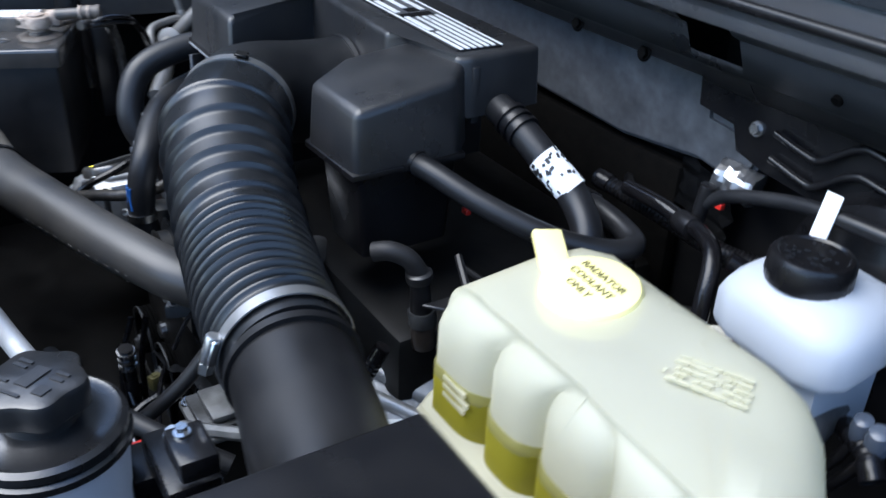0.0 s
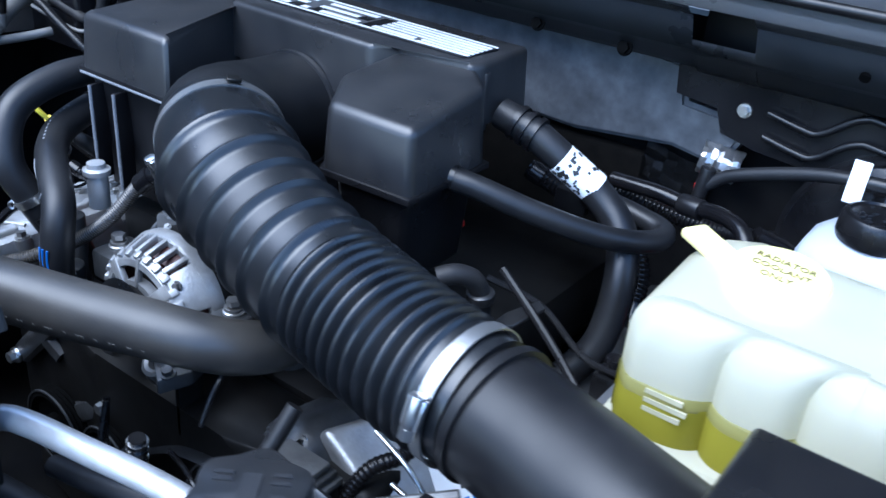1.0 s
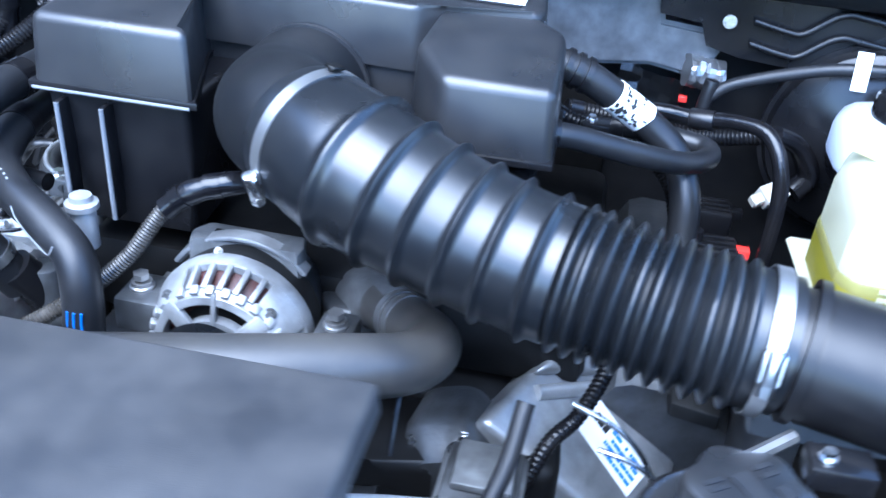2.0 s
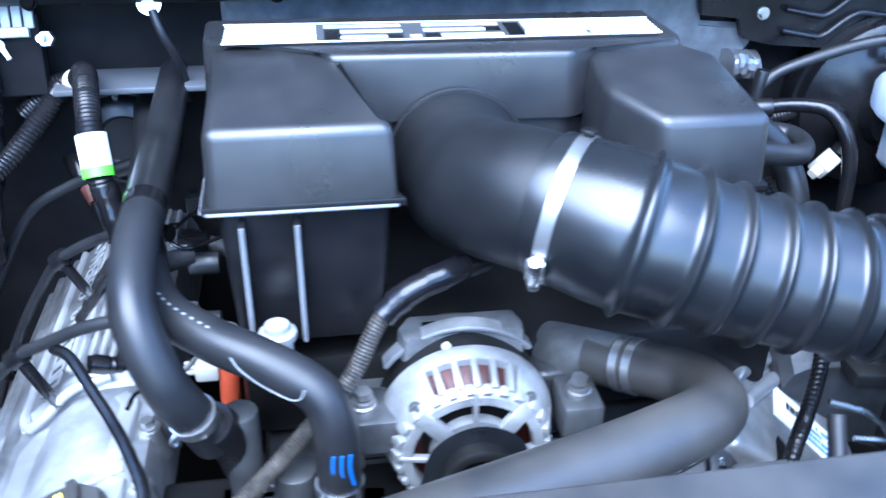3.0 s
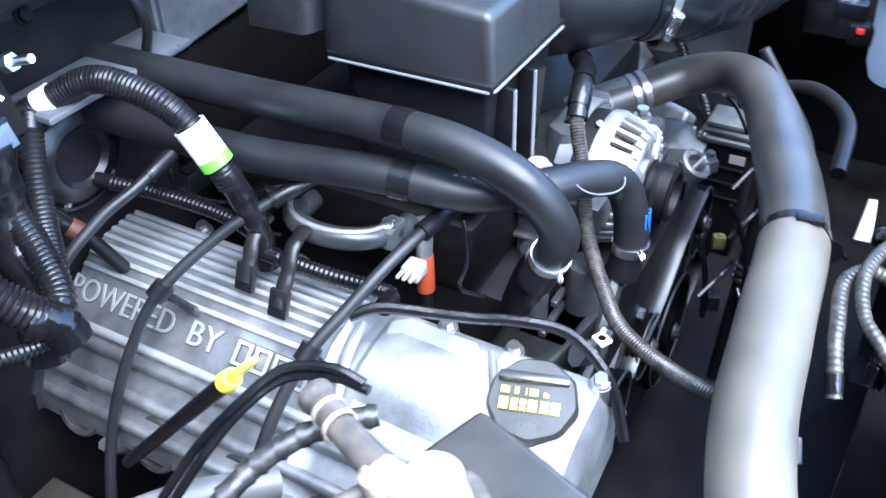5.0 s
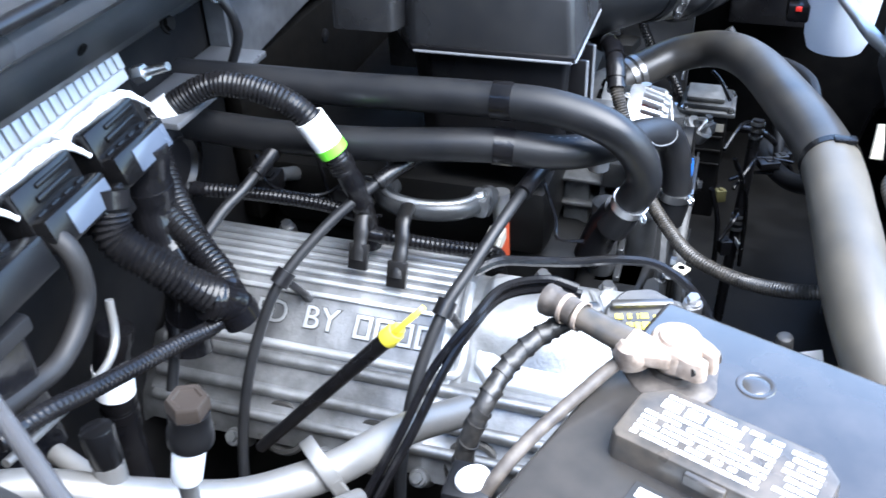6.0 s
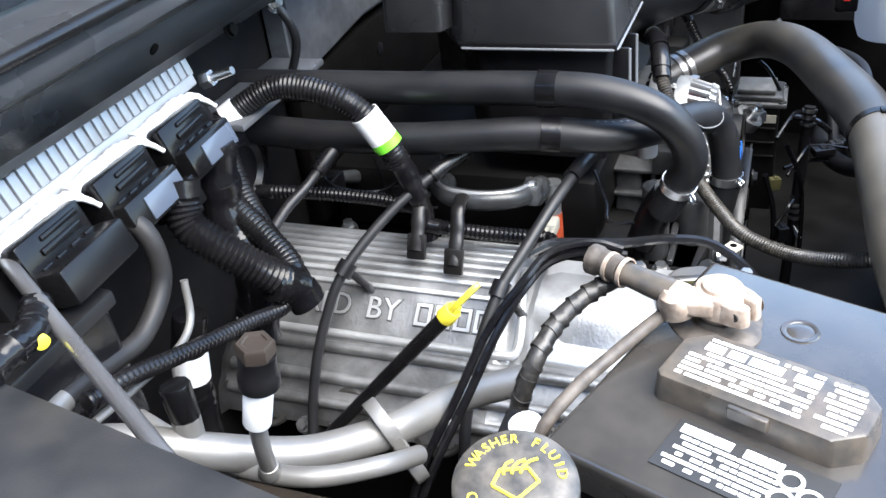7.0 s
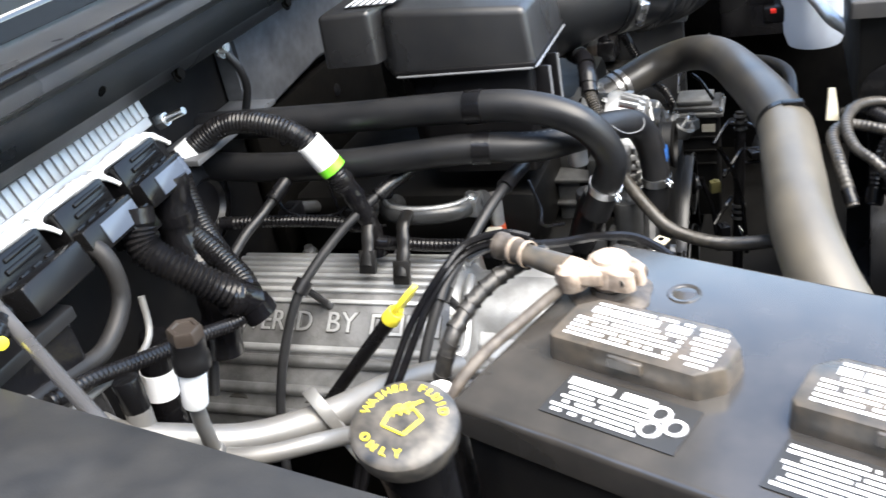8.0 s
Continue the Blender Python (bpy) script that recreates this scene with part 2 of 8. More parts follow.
def add_box(bm, lo, hi, bevel=0.0, segs=2, turn=None):
    c = [(a + b) / 2 for a, b in zip(lo, hi)]
    s = [abs(b - a) for a, b in zip(lo, hi)]
    m = Matrix.Translation(c) @ Matrix.Diagonal((*s, 1))
    if turn is not None:
        m = turn @ m
    r = bmesh.ops.create_cube(bm, size=1, matrix=m)
    if bevel:
        vs = set(r["verts"])
        es = [e for e in bm.edges if e.verts[0] in vs and e.verts[1] in vs]
        bmesh.ops.bevel(bm, geom=es, offset=bevel, segments=segs, profile=0.5, affect="EDGES")
    return bm


def add_prism(bm, poly, z0, z1, bevel=0.0, segs=3, taper=0.0, bevel_bottom=False, tops=None):
    """A block over a plan outline (anticlockwise), its foot wider by taper; tops gives each corner its own height."""
    cx = sum(p[0] for p in poly) / len(poly)
    cy = sum(p[1] for p in poly) / len(poly)
    def out(p):
        d = Vector((p[0] - cx, p[1] - cy))
        d = d.normalized() * taper if d.length else d
        return p[0] + d.x, p[1] + d.y
    low = [bm.verts.new((*out(p), z0)) for p in poly]
    top = [bm.verts.new((p[0], p[1], tops[i] if tops else z1)) for i, p in enumerate(poly)]
    n = len(poly)
    bm.faces.new(list(reversed(low)))
    tf = bm.faces.new(top)
    sides = [bm.faces.new((low[i], low[(i + 1) % n], top[(i + 1) % n], top[i])) for i in range(n)]
    if bevel:
        es = set(tf.edges)
        for i in range(n):
            e = bm.edges.get((low[i], top[i]))
            es.add(e)
        if bevel_bottom:
            es |= {bm.edges.get((low[i], low[(i + 1) % n])) for i in range(n)}
        bmesh.ops.bevel(bm, geom=list(es), offset=bevel, segments=segs, profile=0.5, affect="EDGES")
    return bm


def smooth_path(pts, step=0.006):
    """Points at an even step along a Catmull-Rom curve through pts."""
    p = [Vector(q) for q in pts]
    p = [p[0] * 2 - p[1]] + p + [p[-1] * 2 - p[-2]]
    dense = []
    for i in range(1, len(p) - 2):
        a, b, c, d = p[i - 1:i + 3]
        for k in range(24):
            t = k / 24
            dense.append(0.5 * (2 * b + (c - a) * t + (2 * a - 5 * b + 4 * c - d) * t * t + (3 * b - a - 3 * c + d) * t ** 3))
    dense.append(p[-2])
    run = [0.0]
    for a, b in zip(dense, dense[1:]):
        run.append(run[-1] + (b - a).length)
    count = max(int(run[-1] / step), 2)
    out, j = [], 0
    for k in range(count + 1):
        s = run[-1] * k / count
        while j < len(run) - 2 and run[j + 1] < s:
            j += 1
        f = (s - run[j]) / max(run[j + 1] - run[j], 1e-9)
        out.append(dense[j].lerp(dense[j + 1], min(f, 1)))
    return out, run[-1]


def add_tube(bm, pts, radius, step=0.008, segs=16, caps=True, flat=1.0, raw=False):
    """A tube along a smooth path; radius is a number or a function of the metres along it and of the whole length."""
    if raw:
        path = [Vector(q) for q in pts]
        total = sum((b - a).length for a, b in zip(path, path[1:]))
    else:
        path, total = smooth_path(pts, step)
    t0 = (path[1] - path[0]).normalized()
    side = t0.cross(Vector((0, 0, 1)))
    if side.length < 0.05:
        side = t0.cross(Vector((0, 1, 0)))
    side.normalize()
    rings, s = [], 0.0
    for i, q in enumerate(path):
        if i:
            s += (q - path[i - 1]).length
        t = (path[min(i + 1, len(path) - 1)] - path[max(i - 1, 0)]).normalized()
        side = (side - t * side.dot(t)).normalized()
        up = side.cross(t)
        r = radius(s, total) if callable(radius) else radius
        rings.append([bm.verts.new(q + side * (math.cos(a) * r) + up * (math.sin(a) * r * flat))
                      for a in (2 * math.pi * k / segs for k in range(segs))])
    for a, b in zip(rings, rings[1:]):
        for k in range(segs):
            bm.faces.new((a[k], b[k], b[(k + 1) % segs], a[(k + 1) % segs]))
    if caps:
        bm.faces.new(rings[0])
        bm.faces.new(list(reversed(rings[-1])))
    return bm


def add_cyl(bm, p0, p1, r0, r1=None, segs=24, bevel=0.0):
    """A (tapered) round bar between two points."""
    p0, p1 = Vector(p0), Vector(p1)
    r1 = r0 if r1 is None else r1
    ax = p1 - p0
    q = ax.to_track_quat("Z", "Y").to_matrix().to_4x4()
    prof = [(0.0, r0), (1.0, r1)]
    if bevel:
        b = min(bevel / ax.length, 0.45)
        prof = [(0, r0 - bevel), (b * 0.3, r0 - bevel * 0.3), (b, r0), (1 - b, r1), (1 - b * 0.3, r1 - bevel * 0.3), (1, r1 - bevel)]
    rings = []
    for f, r in prof:
        rings.append([bm.verts.new(p0 + ax * f + (q @ Vector((math.cos(a) * r, math.sin(a) * r, 0))))
                      for a in (2 * math.pi * k / segs for k in range(segs))])
    for a, b in zip(rings, rings[1:]):
        for k in range(segs):
            bm.faces.new((a[k], a[(k + 1) % segs], b[(k + 1) % segs], b[k]))
    bm.faces.new(list(reversed(rings[0])))
    bm.faces.new(rings[-1])
    return bm


def add_lathe(bm, base, axis, profile, segs=32, wave=None):
    """A turned shape: profile of (height along the axis, radius); wave(angle, height) scales the radius."""
    base, axis = Vector(base), Vector(axis).normalized()
    q = axis.to_track_quat("Z", "Y").to_matrix()
    rings = []
    for h, r in profile:
        ring = []
        for k in range(segs):
            a = 2 * math.pi * k / segs
            rr = r * (wave(a, h) if wave else 1)
            ring.append(bm.verts.new(base + q @ Vector((math.cos(a) * rr, math.sin(a) * rr, h))))
        rings.append(ring)
    for a, b in zip(rings, rings[1:]):
        for k in range(segs):
            bm.faces.new((a[k], a[(k + 1) % segs], b[(k + 1) % segs], b[k]))
    bm.faces.new(list(reversed(rings[0])))
    bm.faces.new(rings[-1])
    return bm


def add_bolt(bm, at, axis, r=0.007, h=0.007, washer=True):
    """A hex head on a flange."""
    at, axis = Vector(at), Vector(axis).normalized()
    if washer:
        add_cyl(bm, at, at + axis * (h * 0.3), r * 1.45, r * 1.35, 18)
    add_cyl(bm, at + axis * (h * 0.3), at + axis * h, r, r * 0.97, 6)
    return bm


def add_ring(bm, centre, axis, radius, width, thick, segs=40, gap=0.0):
    """A flat band round an axis, such as a hose clamp."""
    c, ax = Vector(centre), Vector(axis).normalized()
    q = ax.to_track_quat("Z", "Y").to_matrix()
    prof = [(-width / 2, radius), (-width / 2, radius + thick), (width / 2, radius + thick), (width / 2, radius)]
    n = segs
    rows = []
    for k in range(n + (1 if gap else 0)):
        a = gap / 2 + (2 * math.pi - gap) * k / n
        rows.append([bm.verts.new(c + q @ Vector((math.cos(a) * r, math.sin(a) * r, h))) for h, r in prof])
    for k in range(n if not gap else n):
        a, b = rows[k], rows[(k + 1) % len(rows)]
        for j in range(4):
            bm.faces.new((a[j], a[(j + 1) % 4], b[(j + 1) % 4], b[j]))
    return bm


def add_text(bm, words, size, depth, m, bold=0.0):
    """Raised letters of the built-in font, laid by the matrix m (x along the line, y up the letters)."""
    cu = bpy.data.curves.new("letters", "FONT")
    cu.body, cu.size, cu.extrude, cu.align_x, cu.align_y = words, size, depth, "CENTER", "CENTER"
    cu.resolution_u, cu.offset = 3, bold
    ob = bpy.data.objects.new("letters", cu)
    scene.collection.objects.link(ob)
    dg = bpy.context.evaluated_depsgraph_get()
    me = bpy.data.meshes.new_from_object(ob.evaluated_get(dg))
    me.transform(m)
    bm.from_mesh(me)
    bpy.data.objects.remove(ob)
    bpy.data.curves.remove(cu)
    bpy.data.meshes.remove(me)
    return bm


def frame_of(origin, right, up):
    """A matrix whose x runs along right and y along up, from the origin."""
    r = Vector(right).normalized()
    u = Vector(up)
    u = (u - r * u.dot(r)).normalized()
    n = r.cross(u)
    m = Matrix((r, u, n)).transposed().to_4x4()
    m.translation = origin
    return m


def corrugated(r, depth, pitch):
    return lambda s, total: r + depth * (0.5 + 0.5 * math.cos(2 * math.pi * s / pitch))


def loom(name, pts, r, label, category="cable loom", group="split looms", mat="loom", pitch=0.0056):
    """A ribbed split-loom conduit with taped ends."""
    t = thing(name, pts[len(pts) // 2], label, category, group)
    part("conduit", add_tube(bm_new(), pts, corrugated(r * 0.9, r * 0.14, pitch), pitch / 4, 14), mat, t)
    path, total = smooth_path(pts, 0.002)
    for i in (int(len(path) * 0.04) + 1, int(len(path) * 0.96) - 2):
        ax = (path[i + 1] - path[i - 1]).normalized()
        part("tape_wrap", add_ring(bm_new(), path[i], ax, r * 0.97, 0.016, r * 0.12, 18), "tape", t, "glossy black tape wrap")
    return t


def hose(name, pts, r, label, mat="hose", category="hose", group="", segs=20):
    return solo(name, add_tube(bm_new(), pts, r, 0.008, segs), mat, label, category, group)


def wire(name, pts, r, label, mat="black", group="", category="wire"):
    return solo(name, add_tube(bm_new(), pts, r, 0.008, 8), mat, label, category, group)


def sleeve(name, pts, r, label, wraps=3, category="cable sleeve"):
    """A taped sleeve: the tape's lapped edges stand proud along it."""
    t = thing(name, pts[len(pts) // 2], label, category, "taped sleeves")
    part("sleeve", add_tube(bm_new(), pts, lambda s, total: r * (0.96 + 0.04 * math.sin(s * 170)), 0.005, 20), "tape", t)
    path, total = smooth_path(pts, 0.002)
    for k in range(wraps):
        i = int((len(path) - 4) * (k + 0.6) / wraps) + 1
        ax = (path[i + 1] - path[i - 1]).normalized() + Vector((0.12, 0.05 * (k % 3), 0.1))
        part("tape_edge", add_ring(bm_new(), path[i], ax, r * 0.97, 0.012 + 0.004 * (k % 2), r * 0.06, 20), "tape", t)
    return t


# ---- ground, added light blockers and the engine bay's own walls ----
bm = bm_new()
add_box(bm, (-400, -400, -0.3), (400, 400, 0.0))
solo("ground", bm, "ground", "dark grey asphalt ground under the truck", "ground", kind="structure")

# Unseen slabs added on both sides to hold back low sky light.
for nm, x, top in (("sky_blocker_west", -3.6, 3.8), ("sky_blocker_east", 3.4, 1.7)):
    solo(nm, add_box(bm_new(), (x - 0.1, -6, 0.0), (x + 0.1, 5, top), 0.01), "blocker_grey", "plain grey wall added out of view to block side light", "wall", kind="structure")

# firewall: lower sheet darkened for shade, lighter shield over it, cowl rail above
bm = bm_new()
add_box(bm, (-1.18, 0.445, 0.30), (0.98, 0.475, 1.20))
solo("wall_firewall", bm, "body_shade", "sheet metal firewall behind the engine, shade in its colour", "firewall", kind="structure")
bm = bm_new()
poly = [(-0.27, 1.02), (-0.05, 1.04), (0.20, 1.03), (0.335, 1.045), (0.40, 1.035), (0.42, 1.075), (0.40, 1.10), (0.345, 1.105),
        (0.335, 1.15), (0.20, 1.165), (-0.20, 1.165), (-0.27, 1.15)]
low = [bm.verts.new((x, 0.408, z)) for x, z in poly]
back = [bm.verts.new((x, 0.440, z)) for x, z in poly]
bm.faces.new(low)
bm.faces.new(list(reversed(back)))
for i in range(len(poly)):
    j = (i + 1) % len(poly)
    bm.faces.new((low[j], low[i], back[i], back[j]))
bmesh.ops.recalc_face_normals(bm, faces=bm.faces)
bmesh.ops.bevel(bm, geom=[e for e in bm.edges if e.verts[0].co.y < 0.41 and e.verts[1].co.y < 0.41], offset=0.006, segments=2, affect="EDGES")
solo("heat_shield", bm, "fw", "grey sheet metal shield fixed to the firewall", "heat shield", kind="structure")

# cowl rail: a stepped sheet running across the bay
def profile_bar(bm, prof, x0, x1):
    a = [bm.verts.new((x0, y, z)) for y, z in prof]
    b = [bm.verts.new((x1, y, z)) for y, z in prof]
    n = len(prof)
    for i in range(n - 1):
        bm.faces.new((a[i], b[i], b[i + 1], a[i + 1]))
    return bm


cowl = thing("cowl", (0, 0.40, 1.15), "dark grey painted cowl rail across the firewall top", "cowl", kind="structure")
for x0, x1, lowz in ((-1.02, -0.42, 1.155), (-0.42, 0.365, 1.154), (0.435, 1.02, 1.150)):
    bm = profile_bar(bm_new(), [(0.452, lowz), (0.372, lowz + 0.004), (0.362, lowz + 0.01), (0.345, 1.180), (0.335, 1.186), (0.318, 1.226), (0.306, 1.232),
                                (0.300, 1.238), (0.302, 1.262), (0.31, 1.268), (0.46, 1.275)], x0, x1)
    bmesh.ops.solidify(bm, geom=bm.faces[:], thickness=0.003)
    part("rail", bm, "body", cowl)
bm = profile_bar(bm_new(), [(0.30, 1.238), (0.302, 1.262), (0.31, 1.268), (0.46, 1.275)], 0.365, 0.435)
bmesh.ops.solidify(bm, geom=bm.faces[:], thickness=0.003)
part("rail", bm, "body", cowl)
bm = profile_bar(bm_new(), [(0.452, 1.150), (0.37, 1.154), (0.36, 1.160), (0.345, 1.180), (0.335, 1.186), (0.330, 1.198)], 0.365, 0.435)
bmesh.ops.solidify(bm, geom=bm.faces[:], thickness=0.003)
part("rail", bm, "body", cowl)
bm = bm_new()
add_box(bm, (0.350, 0.405, 1.17), (0.450, 0.43, 1.25))
part("slot_recess", bm, "shade_black", cowl, "dark opening in the cowl rail")
for x, y, z in ((0.279, 0.352, 1.166), (0.16, 0.352, 1.17), (-0.20, 0.352, 1.17), (-0.47, 0.352, 1.168)):
    part("bolt", add_bolt(bm_new(), (x, y, z), (0, -1, 0.25), 0.007, 0.006), "void", cowl, "black hex bolt")
for x, z in ((0.545, 1.20), (-0.62, 1.205)):
    part("hole", add_cyl(bm_new(), (x, 0.326, z - 0.001), (x, 0.332, z + 0.003), 0.0055, 0.0055, 14), "void", cowl, "small round hole")
bm = bm_new()
add_tube(bm, [(-1.02, 0.298, 1.264), (0, 0.297, 1.264), (1.02, 0.298, 1.264)], 0.006, 0.1, 10)
part("seal", bm, "black", cowl, "black rubber weather seal")
bm = bm_new()
add_box(bm, (-1.0, 0.36, 1.272), (1.0, 0.95, 1.30), 0.004, 1, Matrix.Translation((0, 0.36, 1.272)) @ Matrix.Rotation(radians(24), 4, "X") @ Matrix.Translation((0, -0.36, -1.272)))
solo("windscreen", bm, "glass", "dark sloping windscreen glass behind the cowl", "windscreen", kind="structure")

# the open hood that leans over the bay
bm = bm_new()
add_box(bm, (-0.92, 0, 0), (0.92, 1.15, 0.03), 0.01, 2, Matrix.Translation((0, 0.44, 1.33)) @ Matrix.Rotation(radians(180 - 64), 4, "X") @ Matrix.Translation((0, 0, -0.03)))
solo("hood", bm, "hood_grey", "grey open hood leaning up over the engine bay", "hood", kind="structure")

# bracket with the pressed ribs beside the shield
brk = thing("cowl_bracket", (0.5, 0.40, 1.09), "black stamped bracket with pressed ribs on the firewall", "bracket")
bm = bm_new()
poly = [(0.332, 1.156), (0.336, 1.118), (0.388, 1.112), (0.398, 1.085), (0.44, 1.075), (0.80, 1.045), (0.80, 1.125), (0.52, 1.150)]
low = [bm.verts.new((x, 0.392, z)) for x, z in poly]
back = [bm.verts.new((x, 0.404, z)) for x, z in poly]
bm.faces.new(low)
bm.faces.new(list(reversed(back)))
for i in range(len(poly)):
    j = (i + 1) % len(poly)
    bm.faces.new((low[j], low[i], back[i], back[j]))
bmesh.ops.recalc_face_normals(bm, faces=bm.faces)
part("plate", bm, "black", brk)
for dz in (0, -0.028):
    bm = bm_new()
    add_tube(bm, [(0.448, 0.386, 1.124 + dz), (0.49, 0.384, 1.116 + dz), (0.508, 0.384, 1.117 + dz), (0.545, 0.384, 1.143 + dz), (0.58, 0.384, 1.142 + dz), (0.72, 0.384, 1.120 + dz)], 0.0042, 0.006, 10)
    part("pressed_rib", bm, "black", brk)
part("bolt", add_bolt(bm_new(), (0.42, 0.392, 1.118), (0, -1, 0.1), 0.0062, 0.007), "clamp", brk, "bright zinc hex bolt")

# fenders, radiator support, tray
bm = bm_new()
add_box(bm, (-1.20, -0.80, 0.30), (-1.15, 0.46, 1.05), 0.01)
solo("wall_fender_right", bm, "body_shade", "inner fender wall with shade in its colour", "fender", kind="structure")
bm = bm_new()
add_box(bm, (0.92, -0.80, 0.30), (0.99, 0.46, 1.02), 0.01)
solo("wall_fender_left", bm, "body_shade", "inner fender wall with shade in its colour", "fender", kind="structure")
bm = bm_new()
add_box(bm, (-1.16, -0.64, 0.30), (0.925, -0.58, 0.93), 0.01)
solo("wall_radiator_support", bm, "shade_black", "black radiator support across the front", "radiator support", kind="structure")
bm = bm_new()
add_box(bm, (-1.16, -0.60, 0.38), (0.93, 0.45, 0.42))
solo("undertray", bm, "shade_black", "black tray below the engine with shade in its colour", "undertray", kind="structure")
bm = bm_new()
for a, b in (((-0.896, 0.40, 1.10), (-1.095, -0.70, 1.10)),):
    a, b = Vector(a), Vector(b)
    d = (b - a).normalized()
    s = d.cross(Vector((0, 0, 1)))
    prof = [(0.004, -0.16), (0.0, -0.012), (0.003, -0.003), (0.012, 0.0), (0.055, 0.012), (0.06, 0.012), (0.075, 0.018), (0.30, 0.03), (0.36, -0.05), (0.36, -0.4)]
    rows = [[bm.verts.new(p + s * (-o) * -1 + Vector((0, 0, h))) for o, h in prof] for p in (a, a.lerp(b, 0.33), a.lerp(b, 0.66), b)]
    for r0, r1 in zip(rows, rows[1:]):
        for i in range(len(prof) - 1):
            bm.faces.new((r0[i], r0[i + 1], r1[i + 1], r1[i]))
bmesh.ops.recalc_face_normals(bm, faces=bm.faces)
solo("fender_rail", bm, "rail", "matt dark grey fender rail along the bay's side", "fender", kind="structure")


# ---- engine block and lower engine ----
eng = thing("engine", (0, 0.1, 0.45), "dark engine block under the intake cover, shade in its colour", "engine")
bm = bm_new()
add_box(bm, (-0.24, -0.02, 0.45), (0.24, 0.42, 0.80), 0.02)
part("block", bm, "shade_black", eng)
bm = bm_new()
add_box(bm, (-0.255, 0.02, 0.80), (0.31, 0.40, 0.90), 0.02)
part("intake_manifold", bm, "shade_black", eng, "black plastic intake manifold")
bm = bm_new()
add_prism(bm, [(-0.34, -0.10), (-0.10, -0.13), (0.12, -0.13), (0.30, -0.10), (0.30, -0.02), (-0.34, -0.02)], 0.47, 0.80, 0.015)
part("front_cover", bm, "shade_black", eng, "dark front cover")

# valve cover of the near bank: its face leans out towards the fender
vc = thing("valve_cover", (-0.45, 0.12, 0.66), "ribbed bare cast aluminium valve cover with raised letters", "valve cover")
VCP = [(-0.332, 0.780), (-0.335, 0.835), (-0.345, 0.853), (-0.362, 0.860), (-0.400, 0.858), (-0.430, 0.850), (-0.445, 0.838), (-0.456, 0.826), (-0.482, 0.805),
       (-0.494, 0.797), (-0.506, 0.780), (-0.520, 0.772), (-0.532, 0.752), (-0.542, 0.744), (-0.550, 0.722), (-0.552, 0.705)]
FRONT_DROP = 0.016
def vc_z(x):
    for (xa, za), (xb, zb) in zip(VCP[1:], VCP[2:]):
        if xb <= x <= xa:
            return za + (zb - za) * (xa - x) / (xa - xb)
    return VCP[1][1]


def vc_turn(x, y, z):
    """A frame lying on the cover at x: its x runs along the bank, its y up the slope."""
    up = Vector((0.008, 0, vc_z(x + 0.004) - vc_z(x - 0.004)))
    return frame_of(Vector((x, y, z)), (0, -1, 0), up)


for name, rows_, mat_ in (("rear_casting", ((0.445, -0.03), (0.430, 0.0), (0.092, 0.0)), "alu_valley"),
                          ("front_casting", ((0.0925, -0.001), (0.088, -0.004), (0.078, -FRONT_DROP - 0.004), (0.066, -FRONT_DROP - 0.004), (0.058, -FRONT_DROP + 0.002),
                                             (-0.150, -FRONT_DROP + 0.002), (-0.168, -FRONT_DROP - 0.006), (-0.180, -FRONT_DROP - 0.03)), "alu_cast")):
    bm = bm_new()
    rows = [[bm.verts.new((x, y, z + dz * (1 if i < 9 else 0.4))) for i, (x, z) in enumerate(VCP)] for y, dz in rows_]
    for r0, r1 in zip(rows, rows[1:]):
        for i in range(len(VCP) - 1):
            bm.faces.new((r0[i], r0[i + 1], r1[i + 1], r1[i]))
    for r in (rows[0], rows[-1]):
        bm.faces.new(r)
    bmesh.ops.recalc_face_normals(bm, faces=bm.faces)
    part(name, bm, mat_, vc, angle=30)
for k in range(8):
    x = -0.3565 - k * 0.0121
    y0 = 0.080 + 0.004 * k
    m = vc_turn(x, (y0 + 0.428) / 2, vc_z(x))
    bm = bm_new()
    add_box(bm, (-(0.428 - y0) / 2, -0.0030, -0.006), ((0.428 - y0) / 2, 0.0030, 0.0046), 0.0018, 3, m)
    part("rib", bm, "alu", vc, "worn bright cast rib")
for x, r in ((-0.500, 0.0075), (-0.526, 0.0075), (-0.544, 0.007)):
    part("ridge", add_tube(bm_new(), [(x, 0.425, vc_z(x) - 0.001), (x, 0.10, vc_z(x) - 0.001), (x, -0.14, vc_z(x) - 0.003)], r, 0.05, 12), "alu_valley", vc)
PANEL_A = [(-0.487, -0.104), (-0.372, -0.046), (-0.360, -0.038), (-0.358, 0.040), (-0.372, 0.058), (-0.470, 0.054), (-0.485, 0.036)]
PANEL_B = [(-0.458, -0.152), (-0.372, -0.152), (-0.356, -0.132), (-0.356, -0.066), (-0.372, -0.064), (-0.480, -0.124), (-0.476, -0.142)]
# Panels take a paler metal that carries the sky's reflection.
for ring in (PANEL_A, PANEL_B):
    bm = bm_new()
    add_prism(bm, ring, 0.77, 0.88, 0.004, 3, 0.003, tops=[vc_z(x) - FRONT_DROP + 0.009 for x, y in ring])
    bmesh.ops.recalc_face_normals(bm, faces=bm.faces)
    bmesh.ops.triangulate(bm, faces=[f for f in bm.faces if len(f.verts) > 4])
    part("raised_panel", bm, "alu", vc, "smooth cast panel, sky reflection put into its paler metal")
